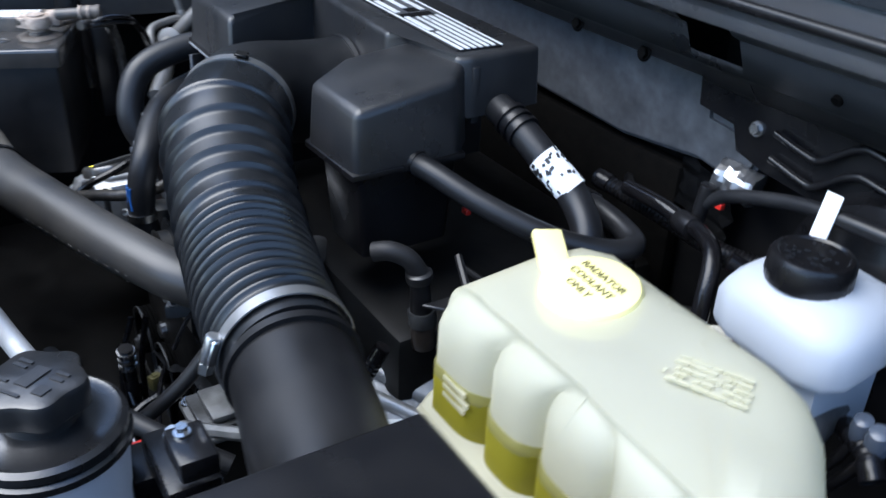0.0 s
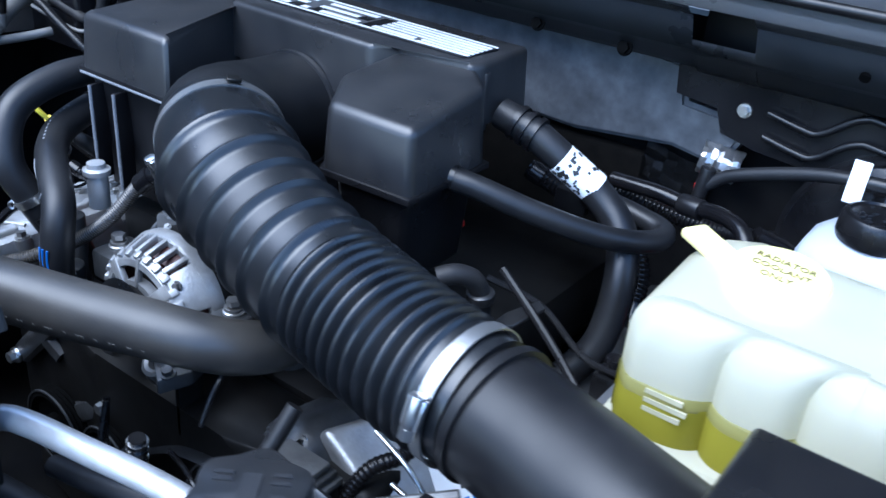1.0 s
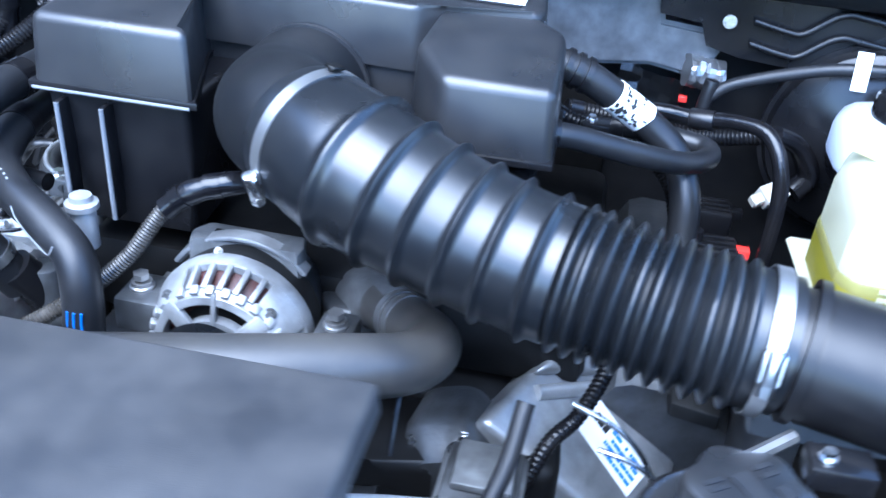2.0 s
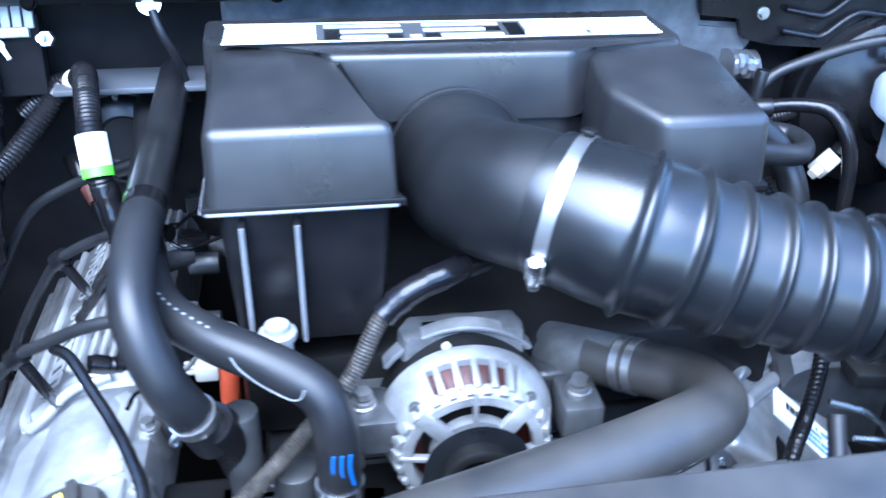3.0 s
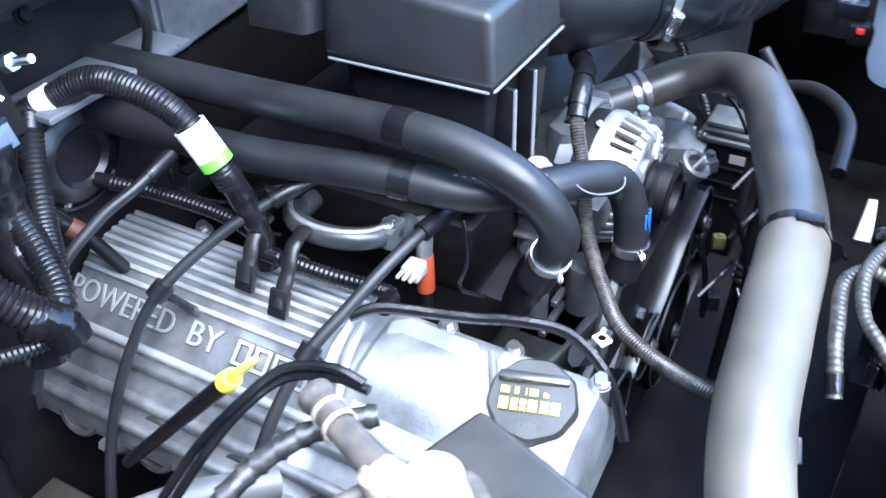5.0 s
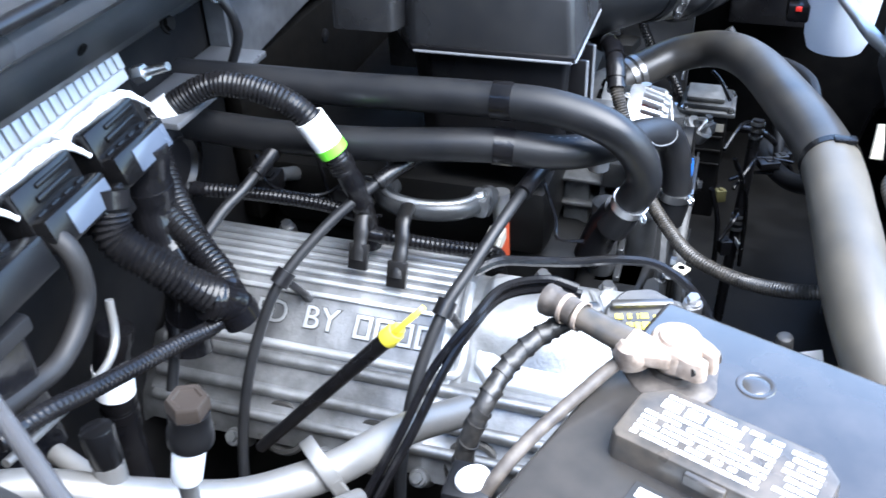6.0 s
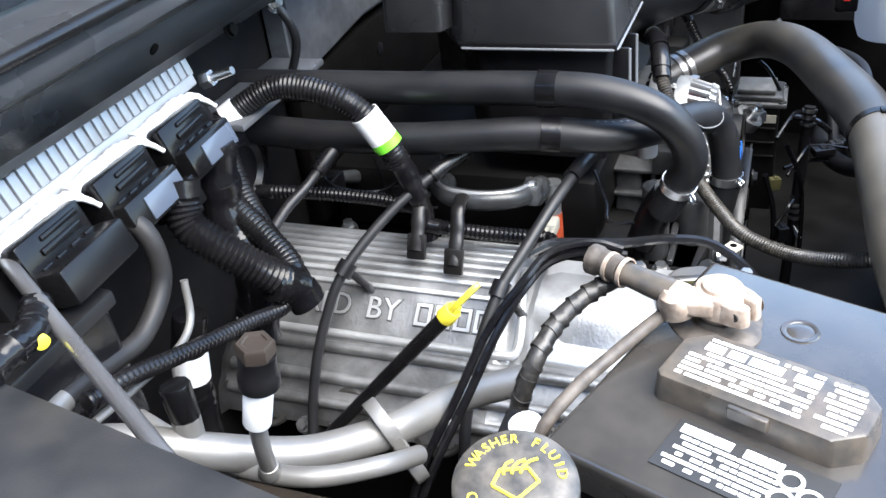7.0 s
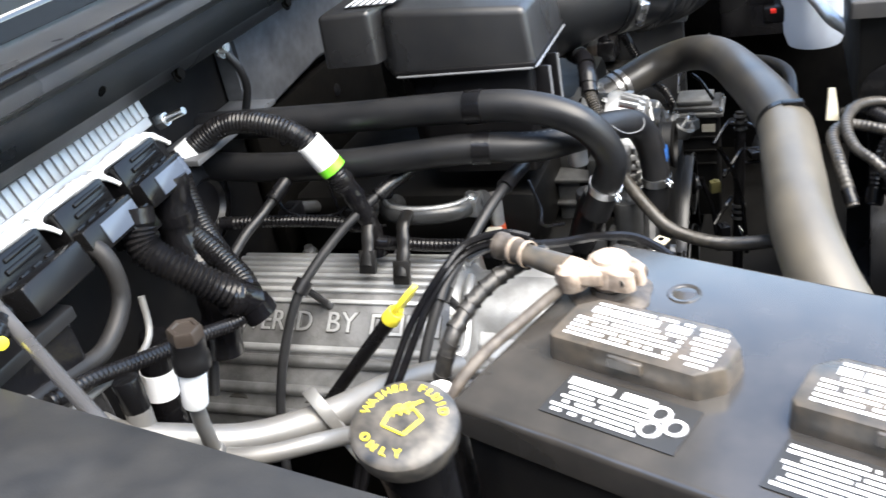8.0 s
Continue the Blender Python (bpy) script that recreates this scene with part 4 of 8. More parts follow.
# ---- alternator ----
al = thing("alternator", (-0.035, -0.06, 0.80), "cast aluminium alternator with copper windings showing", "alternator")
AC, AX = Vector((-0.044, 0, 0.868)), Vector((0, -1, 0))
bm = bm_new()
add_lathe(bm, AC + Vector((0, 0.03, 0)), AX, [(-0.03, 0.040), (-0.015, 0.056), (0.0, 0.066), (0.035, 0.074), (0.050, 0.080)], 48)
part("rear_housing", bm, "grime_shade", al, "dull rear housing")
part("stator", add_lathe(bm_new(), AC + Vector((0, -0.018, 0)), AX, [(0, 0.080), (0.032, 0.080)], 56), "shade_black", al, "dark stator ring")
def arc_block(bm, a0, a1, prof, n_=24):
    """A sector of a turned ring: prof holds (depth along the axis, radius) going round."""
    rows = [[bm.verts.new(AC + AX * h + Vector((math.cos(radians(a0 + (a1 - a0) * k / n_)) * r, 0, math.sin(radians(a0 + (a1 - a0) * k / n_)) * r))) for h, r in prof] for k in range(n_ + 1)]
    for p, q in zip(rows, rows[1:]):
        for j in range(len(prof)):
            bm.faces.new((p[j], p[(j + 1) % len(prof)], q[(j + 1) % len(prof)], q[j]))
    bm.faces.new(rows[0])
    bm.faces.new(list(reversed(rows[-1])))
    bmesh.ops.recalc_face_normals(bm, faces=bm.faces)
    bmesh.ops.bevel(bm, geom=[e for e in bm.edges if e.calc_face_angle(0) > 0.6], offset=0.0009, segments=2, affect="EDGES")
    return bm


part("saddle", arc_block(bm_new(), 42, 146, [(0.012, 0.0830), (0.012, 0.0905), (0.030, 0.0905), (0.030, 0.0870), (0.026, 0.0830)]), "alu_cast", al, "cast saddle arching over the alternator")
bm = bm_new()
add_prism(bm, [(-0.104, -0.012), (-0.098, -0.034), (-0.044, -0.022), (0.014, -0.030), (0.016, -0.012), (0.010, 0.008), (-0.092, 0.008)], 0.900, 0.950, 0.004, 2, 0.002)
sb = part("saddle_block", bm, "alu_dark", al, "dull flat-topped saddle block")
for x0, x1 in ((-0.080, -0.052), (-0.040, -0.020)):
    part("slot", add_box(bm_new(), (x0, -0.014, 0.946), (x1, -0.006, 0.9515), 0.001), "void", sb, "dark cast slot")
part("terminal_nut", add_bolt(bm_new(), AC + Vector((-0.018, -0.044, 0.0805)), (0, -0.3, 1), 0.0032, 0.004), "alu", al)
part("winding", add_lathe(bm_new(), AC + Vector((0, -0.045, 0)), AX, [(0, 0.074), (0.022, 0.072), (0.034, 0.062), (0.036, 0.050)], 40), "copper", al, "red-brown copper winding")
# Dark disc paints the shade seen between the spokes.
part("fan_shadow", add_lathe(bm_new(), AC + Vector((0, -0.074, 0)), AX, [(0, 0.056), (0.006, 0.054), (0.010, 0.02)], 36), "shade_black", al, "dark disc for the shade behind the spokes")
SHELL = [(0.046, 0.0725), (0.046, 0.0825), (0.056, 0.0835), (0.062, 0.0815), (0.092, 0.0715), (0.098, 0.0650), (0.098, 0.0560), (0.090, 0.0560), (0.088, 0.0640)]
part("front_housing", arc_block(bm_new(), 0, 360, [(0.046, 0.0720), (0.046, 0.0825), (0.056, 0.0835), (0.064, 0.0810), (0.064, 0.0720)], 64), "alu_cast", al)
for a0, a1 in ((120.5, 160), (17, 55.5)):
    part("solid_sector", arc_block(bm_new(), a0, a1, SHELL), "alu_cast", al, "solid cast sector of the front housing")
part("inner_ring", arc_block(bm_new(), 0, 360, [(0.088, 0.0545), (0.086, 0.0665), (0.091, 0.0695), (0.099, 0.0650), (0.101, 0.0560)], 64), "alu_cast", al)
part("hub_ring", add_ring(bm_new(), AC + Vector((0, -0.098, 0)), AX, 0.028, 0.012, 0.012, 40), "alu_cast", al)
FINS = [(61.5 + 13 * k, 0.0029) for k in range(5)] + [(170 + 12 * k, 0.0040) for k in range(6)] + [(8 - 12 * k, 0.0040) for k in range(6)] + [(246 + 12 * k, 0.005) for k in range(4)]
for deg, w in FINS:
    ang = radians(deg)
    u = Vector((math.cos(ang), 0, math.sin(ang)))
    side = Vector((-math.sin(ang), 0, math.cos(ang)))
    p0, p1 = AC + u * 0.0790 + AX * 0.060, AC + u * 0.0690 + AX * 0.092
    ln = (p1 - p0).length / 2
    part("fin", add_box(bm_new(), (-w, -ln, -0.0050), (w, ln, 0.0030), 0.0012, 2, frame_of((p0 + p1) / 2, side, p1 - p0)), "alu_cast", al)
for deg in [55 + 13 * k for k in range(6)] + [140, 152, 165, 178, 191, 204, 217, 40, 28, 15, 2, -11, -24]:
    ang = radians(deg)
    u = Vector((math.cos(ang), 0, math.sin(ang)))
    side = Vector((-math.sin(ang), 0, math.cos(ang)))
    part("lug", add_box(bm_new(), (-0.0042, -0.0050, -0.003), (0.0042, 0.0050, 0.0036), 0.0014, 2, frame_of(AC + u * 0.0690 + AX * 0.0945, side, AX - u * 0.5)), "alu_cast", al)
for deg in (44, 90, 136, 180, 226, 270, 314, 0):
    ang = radians(deg)
    u = Vector((math.cos(ang), 0, math.sin(ang)))
    side = Vector((-math.sin(ang), 0, math.cos(ang)))
    w = 0.0080 if deg in (44, 136) else 0.0026
    p0, p1 = AC + u * 0.036 + AX * 0.102, AC + u * 0.066 + AX * 0.096
    sp_ = part("spoke", add_box(bm_new(), (-w, -(p1 - p0).length / 2 - 0.003, -0.004), (w, (p1 - p0).length / 2 + 0.002, 0.004), 0.0015, 2, frame_of((p0 + p1) / 2, side, p1 - p0)), "alu_cast", al)
    if deg in (44, 136):
        part("groove", add_box(bm_new(), (-0.0022, -0.009, 0.003), (0.0022, 0.012, 0.0044), 0.0005, 1, frame_of((p0 + p1) / 2, side, p1 - p0)), "groove", sp_, "dark cast groove")
        part("through_bolt", add_bolt(bm_new(), AC + u * 0.0715 + AX * 0.088, AX + u * 0.3, 0.0045, 0.005), "alu_dark", al)
bm = bm_new()
add_lathe(bm, AC + Vector((0, -0.103, 0)), AX, [(0, 0.018), (0.002, 0.032), (0.004, 0.036), (0.006, 0.033), (0.032, 0.033), (0.034, 0.036), (0.036, 0.033), (0.036, 0.027), (0.024, 0.025), (0.022, 0.014), (0.030, 0.011), (0.032, 0.0)], 40)
part("pulley", bm, "shade_black", al, "black grooved pulley")
for x, z in ((0.063, 0.895), (-0.140, 0.90)):
    bm = bm_new()
    s = 1 if x > 0 else -1
    add_prism(bm, [(x - 0.02, -0.085), (x + 0.02, -0.085), (x + 0.02, -0.03), (x - 0.02, -0.03)] if s > 0 else [(x - 0.02, -0.085), (x + 0.04, -0.085), (x + 0.04, -0.03), (x - 0.02, -0.03)], z - 0.035, z, 0.006, 2)
    ear = part("mounting_ear", bm, "grime_shade", al)
    bm = add_lathe(bm_new(), (x, -0.058, z), (0, 0, 1), [(0, 0.0125), (0.003, 0.0125), (0.004, 0.0105), (0.008, 0.0105)], 28)
    add_bolt(bm, (x, -0.058, z + 0.008), (0, 0, 1), 0.0085, 0.009, False)
    part("ear_bolt", bm, "clamp", ear, "flanged steel bolt")
bm = bm_new()
add_tube(bm, [(-0.006, -0.120, 0.80), (-0.008, -0.120, 0.868), (-0.018, -0.120, 0.894), (-0.044, -0.120, 0.9055), (-0.070, -0.120, 0.894), (-0.081, -0.120, 0.868), (-0.10, -0.120, 0.75), (-0.11, -0.120, 0.62)], 0.012, 0.006, 4, True, 0.2)
solo("drive_belt", bm, "rubber", "black ribbed drive belt over the pulleys", "drive belt")


# ---- coolant tank, brake fluid tank, steering fluid tank ----
ct = thing("coolant_tank", (0.66, 0.02, 0.93), "milky translucent coolant tank half full of yellow-green coolant", "coolant tank")
def tank_outline(grow=0.0, lobe=1.0, y0=-0.060, y1=0.095, x0=0.498, x1=0.835):
    """The fluted plan of the tank: rounded lobes along its front."""
    pts = []
    edges = [x0, 0.575, 0.637, 0.708, 0.772, x1]
    for k, (a, b) in enumerate(zip(edges, edges[1:])):
        for j in range(14):
            f = j / 14
            x = a + (b - a) * f
            off = abs(2 * f - 1) if not (k == 0 and f < 0.5) and not (k == 4 and f > 0.5) else 0
            corner = 0.022 * max(0, 1 - f * 4) ** 2 if k == 0 else (0.02 * max(0, 1 - (1 - f) * 4) ** 2 if k == 4 else 0)
            pts.append((x, y0 - grow + lobe * 0.0135 * off ** 3.2 + corner))
    pts += [(x1 + grow, y0 + 0.02), (x1 - 0.008 + grow, y0 + 0.045), (0.800 + grow, y1 - 0.055), (0.765 + grow, y1 - 0.012), (0.742 + grow, y1 + 0.005 + grow), (0.715, y1 + 0.010 + grow)]
    pts += [(0.65, y1 + grow + 0.006), (0.56, y1 + grow + 0.006), (x0 + 0.035, y1 + grow + 0.004), (x0 + 0.012, y1 - 0.010 + grow), (x0 - grow, y1 - 0.04), (x0 - grow, y0 + 0.02)]
    return pts


def loft(bm, outline, levels):
    """Rings of one outline at several heights, drawn in towards the middle by an inset."""
    plan = outline if callable(outline) else lambda k: outline
    n = len(plan(0))
    cx = sum(p[0] for p in plan(0)) / n
    cy = sum(p[1] for p in plan(0)) / n
    rings = []
    for k, (z, inset) in enumerate(levels):
        ring = []
        for x, y in plan(k):
            dx, dy = x - cx, y - cy
            fx = max(0.0, abs(dx) - inset) / max(abs(dx), 1e-6)
            fy = max(0.0, abs(dy) - inset) / max(abs(dy), 1e-6)
            zz = z(x, y) if callable(z) else z
            ring.append(bm.verts.new((cx + dx * fx, cy + dy * fy, zz)))
        rings.append(ring)
    for a, b in zip(rings, rings[1:]):
        for k in range(n):
            bm.faces.new((a[k], a[(k + 1) % n], b[(k + 1) % n], b[k]))
    bm.faces.new(list(reversed(rings[0])))
    bm.faces.new(rings[-1])
    return bm


top_z = lambda d: (lambda x, y: 1.112 - d - 0.055 * max(0, x - 0.66) - 0.10 * max(0, 0.02 - y) + 0.010 * math.exp(-((x - 0.530) / 0.03) ** 2 - ((y - 0.08) / 0.03) ** 2))
FADE = (1, 1, 1, 1, 0.98, 0.90, 0.76, 0.57, 0.37, 0.19, 0.06, 0.0)
bm = loft(bm_new(), lambda k: tank_outline(0.0, FADE[k]), [(0.925, 0.012), (0.932, 0.003), (0.94, 0.0), (1.035, 0.001), (top_z(0.036), 0.0015), (top_z(0.026), 0.0038), (top_z(0.018), 0.0072), (top_z(0.012), 0.0115), (top_z(0.0075), 0.0165), (top_z(0.0042), 0.0225), (top_z(0.0018), 0.031), (top_z(0.0), 0.046)])
part("body", bm, "tank", ct, angle=80)
bm = loft(bm_new(), tank_outline(0.0007), [(0.936, 0.002), (0.945, 0.0), (1.024, 0.0), (1.027, 0.002)])
part("coolant", bm, "coolant", ct, "yellow-green coolant", angle=60)
# Fainter skin added above the level to soften the coolant's edge.
part("coolant_edge", loft(bm_new(), tank_outline(0.0005), [(1.020, 0.0), (1.034, 0.0), (1.036, 0.002)]), "coolant_faint", ct, "faint skin added to blur the coolant's upper edge", angle=60)
part("seam_flange", loft(bm_new(), [(0.492, -0.05), (0.505, -0.070), (0.60, -0.072), (0.84, -0.072), (0.845, 0.10), (0.486, 0.10)], [(0.982, 0.002), (0.985, 0.0), (0.990, 0.003)]), "tank", ct, "pale moulded rim")
CC = Vector((0.580, 0.034, 1.096))
bm = add_lathe(bm_new(), CC, (0.05, -0.10, 1), [(0, 0.040), (0.010, 0.041), (0.016, 0.040), (0.020, 0.037), (0.0215, 0.030), (0.022, 0)], 40)
cap = part("cap", bm, "cap_yellow", ct, "pale yellow coolant cap with black words")
bm = bm_new()
add_box(bm, (-0.0125, -0.018, -0.002), (0.0125, 0.044, 0.007), 0.003, 2, frame_of((0.540, 0.030, 1.110), (0.47, 0.87, 0), (-0.87, 0.47, 0.12)))
part("pull_tab", bm, "cap_yellow", cap, "yellow pull tab")
bm = bm_new()
cm = frame_of(CC + Vector((0.05, -0.10, 1)).normalized() * 0.0226, (1.0, 0.0, -0.05), (0.0, 1.0, 0.10))
for k, w in enumerate(("RADIATOR", "COOLANT", "ONLY")):
    add_text(bm, w, 0.0094, 0.0002, cm @ Matrix.Translation((0, 0.012 - k * 0.0118, 0)))
part("lettering", bm, "olive_ink", cap, "faded dark printed words")
bm = bm_new()
for k, w in enumerate((0.030, 0.034, 0.030)):
    add_box(bm, (0.530, -0.0612, 1.030 - k * 0.008), (0.530 + w, -0.0590, 1.034 - k * 0.008))
part("level_mark", bm, "tank", ct, "moulded level mark")

bt = thing("brake_fluid_tank", (0.65, 0.23, 0.93), "white plastic brake fluid tank with a black cap", "brake fluid tank")
bo = [(0.545, 0.238), (0.552, 0.214), (0.575, 0.204), (0.655, 0.200), (0.676, 0.208), (0.685, 0.228), (0.677, 0.310), (0.662, 0.330), (0.585, 0.335), (0.556, 0.322), (0.545, 0.290)]
bm = loft(bm_new(), bo, [(1.006, 0.008), (1.011, 0.002), (1.018, 0.0), (1.046, 0.0), (1.057, 0.004), (1.066, 0.012), (1.072, 0.023), (1.076, 0.038)])
part("body", bm, "tank_white", bt, angle=60)
bm = loft(bm_new(), [(0.580, 0.225), (0.664, 0.222), (0.660, 0.315), (0.582, 0.315)], [(0.93, 0.006), (0.94, 0.0), (0.995, 0.0), (1.008, 0.004)])
part("lower_chamber", bm, "tank_white", bt, "narrow lower chamber", angle=60)
BC = Vector((0.609, 0.254, 1.072))
bm = add_lathe(bm_new(), BC, (0, 0, 1), [(0, 0.036), (0.004, 0.0368), (0.022, 0.036), (0.026, 0.0335), (0.027, 0.030), (0.025, 0.028), (0.025, 0)], 60, lambda a, h: 1 + 0.012 * math.cos(30 * a) * (0.003 < h < 0.023))
cap = part("cap", bm, "black", bt, "black ribbed cap with raised marks")
bm = bm_new()
random.seed(4)
for k in range(26):
    a, r = random.uniform(0, 6.28), 0.025 * math.sqrt(random.random())
    w, h = random.uniform(0.002, 0.006), 0.0016
    add_box(bm, (-w / 2, -h / 2, 0), (w / 2, h / 2, 0.001), 0, 1, Matrix.Translation(BC + Vector((math.cos(a) * r, math.sin(a) * r, 0.025))) @ Matrix.Rotation(0.5, 4, "Z"))
part("raised_mark", bm, "cover", cap)
bo2 = thing("brake_booster", (0.62, 0.42, 0.99), "round black brake booster on the firewall", "brake booster")
part("rim", add_ring(bm_new(), (0.6145, 0.385, 0.99), (-0.1, -1, 0), 0.122, 0.010, 0.006, 48), "black", bo2, "crimped rim")
part("shell", add_lathe(bm_new(), (0.62, 0.44, 0.99), (-0.1, -1, 0), [(0, 0.12), (0.05, 0.125), (0.075, 0.118), (0.085, 0.10), (0.10, 0.05), (0.12, 0.04), (0.13, 0)], 40), "black", bo2)
bm = bm_new()
add_cyl(bm, (0.62, 0.33, 0.96), (0.68, 0.10, 0.93), 0.03, 0.028, 20, 0.003)
solo("master_cylinder", bm, "alu_dark", "dull metal brake master cylinder below its tank", "master cylinder")

ps = thing("steering_fluid_tank", (0.40, -0.335, 0.86), "pale plastic power steering fluid tank with a black lid", "fluid tank")
PC = Vector((0.400, -0.336, 0))
bm = add_lathe(bm_new(), PC + Vector((0, 0, 0.86)), (0, 0, 1), [(0, 0.045), (0.02, 0.052), (0.10, 0.058), (0.128, 0.058)], 44)
part("body", bm, "tank_white", ps, "pale bluish plastic body")
bm = add_lathe(bm_new(), PC + Vector((0, 0, 0.982)), (0, 0, 1), [(0, 0.059), (0.002, 0.0635), (0.008, 0.0635), (0.010, 0.0605), (0.012, 0.0605), (0.0135, 0.062), (0.019, 0.0615), (0.022, 0.057), (0.020, 0.052), (0.024, 0.035), (0.026, 0.030)], 52)
part("lid", bm, "dusty_lid", ps, "scuffed black round lid")
bm = add_lathe(bm_new(), PC + Vector((0, 0, 1.005)), (0, 0, 1), [(0, 0.028), (0.010, 0.028), (0.016, 0.036), (0.034, 0.0375), (0.038, 0.036), (0.0395, 0.033), (0.0395, 0)], 60, lambda a, h: 1 + (0.07 * math.cos(6 * a) if h > 0.012 else 0))
cap = part("cap", bm, "dusty_lid", ps, "black lobed screw cap with raised symbols")
cz = 1.0446
for x, y, w, h in ((0.0, 0.0, 0.012, 0.024), (-0.018, 0.012, 0.012, 0.003), (-0.018, 0.006, 0.012, 0.003), (0.018, 0.012, 0.012, 0.003), (0.018, 0.005, 0.012, 0.003), (0.018, -0.01, 0.010, 0.010), (0.0, -0.022, 0.018, 0.003), (-0.018, -0.012, 0.012, 0.003)):
    m = Matrix.Translation(PC + Vector((0, 0, cz))) @ Matrix.Rotation(radians(35), 4, "Z")
    part("raised_symbol", add_box(bm_new(), (x - w / 2, y - h / 2, 0), (x + w / 2, y + h / 2, 0.0012), 0, 1, m), "cover", cap)

# grey pipe that runs beside the steering tank
hose("coolant_pipe", [(0.37, -0.318, 0.970), (0.30, -0.326, 0.975), (0.23, -0.339, 0.976), (0.175, -0.349, 0.976), (0.147, -0.358, 0.974), (0.128, -0.376, 0.965), (0.115, -0.40, 0.94), (0.11, -0.42, 0.90)], 0.0100, "pale grey bent metal pipe beside the steering fluid tank", "alu", "pipe")

# ---- relay box at the front with wiring under it ----
fb = thing("relay_box", (0.01, -0.45, 0.93), "dark grey relay box with a flat lid at the front", "relay box")
bm = bm_new()
add_prism(bm, [(-0.160, -0.57), (0.182, -0.57), (0.182, -0.358), (-0.152, -0.362)], 1.070, 1.09, 0.004, 3, 0.002)
part("lid", bm, "lid_grey", fb)
bm = bm_new()
add_prism(bm, [(-0.148, -0.56), (0.172, -0.56), (0.172, -0.368), (-0.140, -0.372)], 0.93, 1.071, 0.006, 2, -0.006)
part("base", bm, "shade_black", fb)
bm = bm_new()
add_lathe(bm, (-0.13, -0.43, 0.965), (-1, 0.25, 0), [(0, 0.05), (0.025, 0.05), (0.028, 0.046), (0.030, 0)], 32)
part("round_plug", bm, "black", fb, "round black plug with pale pins")
for dy, dz in ((0.0, 0.02), (-0.016, 0.005), (0.014, 0.0), (-0.004, -0.02), (0.02, -0.018), (-0.024, 0.02)):
    part("pin", add_box(bm_new(), (-0.164, -0.422 + dy, 0.962 + dz), (-0.159, -0.416 + dy, 0.967 + dz), 0.001, 1), "pipe", fb, "small pale pin")
bm = bm_new()
poly = [(0.002, 0.010), (0.018, 0.006), (0.020, 0.026), (0.021, 0.048), (0.013, 0.049), (0.009, 0.034)]
m = frame_of((-0.150, -0.338, 0.930), (0.45, -0.85, 0.0), (0.3, 0.25, 0.9))
lo = [bm.verts.new(m @ Vector((x, y, 0))) for x, y in poly]
hi = [bm.verts.new(m @ Vector((x, y, 0.003))) for x, y in poly]
bm.faces.new(list(reversed(lo)))
bm.faces.new(hi)
for i in range(len(poly)):
    j = (i + 1) % len(poly)
    bm.faces.new((lo[i], lo[j], hi[j], hi[i]))
solo("bracket_tab", bm, "cream_plastic", "cream plastic bracket tab beside the relay box", "bracket")

loom("wiring_loom", [(-0.12, -0.47, 0.95), (-0.20, -0.45, 0.965), (-0.29, -0.405, 0.955), (-0.37, -0.42, 0.93), (-0.42, -0.47, 0.90), (-0.44, -0.55, 0.88)], 0.015, "taped black wiring loom under the relay box", mat="tape")
loom("wiring_loom", [(-0.14, -0.50, 0.93), (-0.22, -0.50, 0.95), (-0.30, -0.47, 0.955), (-0.345, -0.435, 0.925), (-0.35, -0.43, 0.87)], 0.012, "black split loom under the relay box")
loom("wiring_loom", [(-0.345, -0.395, 0.965), (-0.325, -0.44, 0.965), (-0.27, -0.49, 0.935), (-0.21, -0.53, 0.925), (-0.12, -0.55, 0.93)], 0.009, "grey taped wiring loom under the relay box", mat="radhose")
loom("wiring_loom", [(-0.36, -0.36, 0.93), (-0.335, -0.350, 0.958), (-0.313, -0.346, 0.966), (-0.264, -0.342, 0.972), (-0.237, -0.360, 0.972), (-0.246, -0.397, 0.968), (-0.244, -0.432, 0.960), (-0.21, -0.46, 0.955)], 0.0068, "dusty grey split loom looping beside the relay box", mat="dusty_loom")
loom("wiring_loom", [(-0.34, -0.42, 0.92), (-0.325, -0.385, 0.962), (-0.299, -0.363, 0.972), (-0.250, -0.356, 0.982), (-0.197, -0.374, 0.980), (-0.176, -0.408, 0.972), (-0.195, -0.445, 0.955), (-0.24, -0.48, 0.94)], 0.0062, "dusty looped loom with a taped middle", mat="dusty_loom")
loom("wiring_loom", [(-0.30, -0.385, 0.90), (-0.27, -0.395, 0.945), (-0.225, -0.41, 0.958), (-0.19, -0.395, 0.962), (-0.155, -0.372, 0.955), (-0.12, -0.36, 0.93)], 0.0095, "grey-black loom under the loops", mat="loom")
hose("wiring_sleeve", [(-0.30, -0.40, 0.93), (-0.33, -0.45, 0.91), (-0.36, -0.52, 0.88)], 0.016, "black taped sleeve below the relay box", "tape", "cable sleeve")
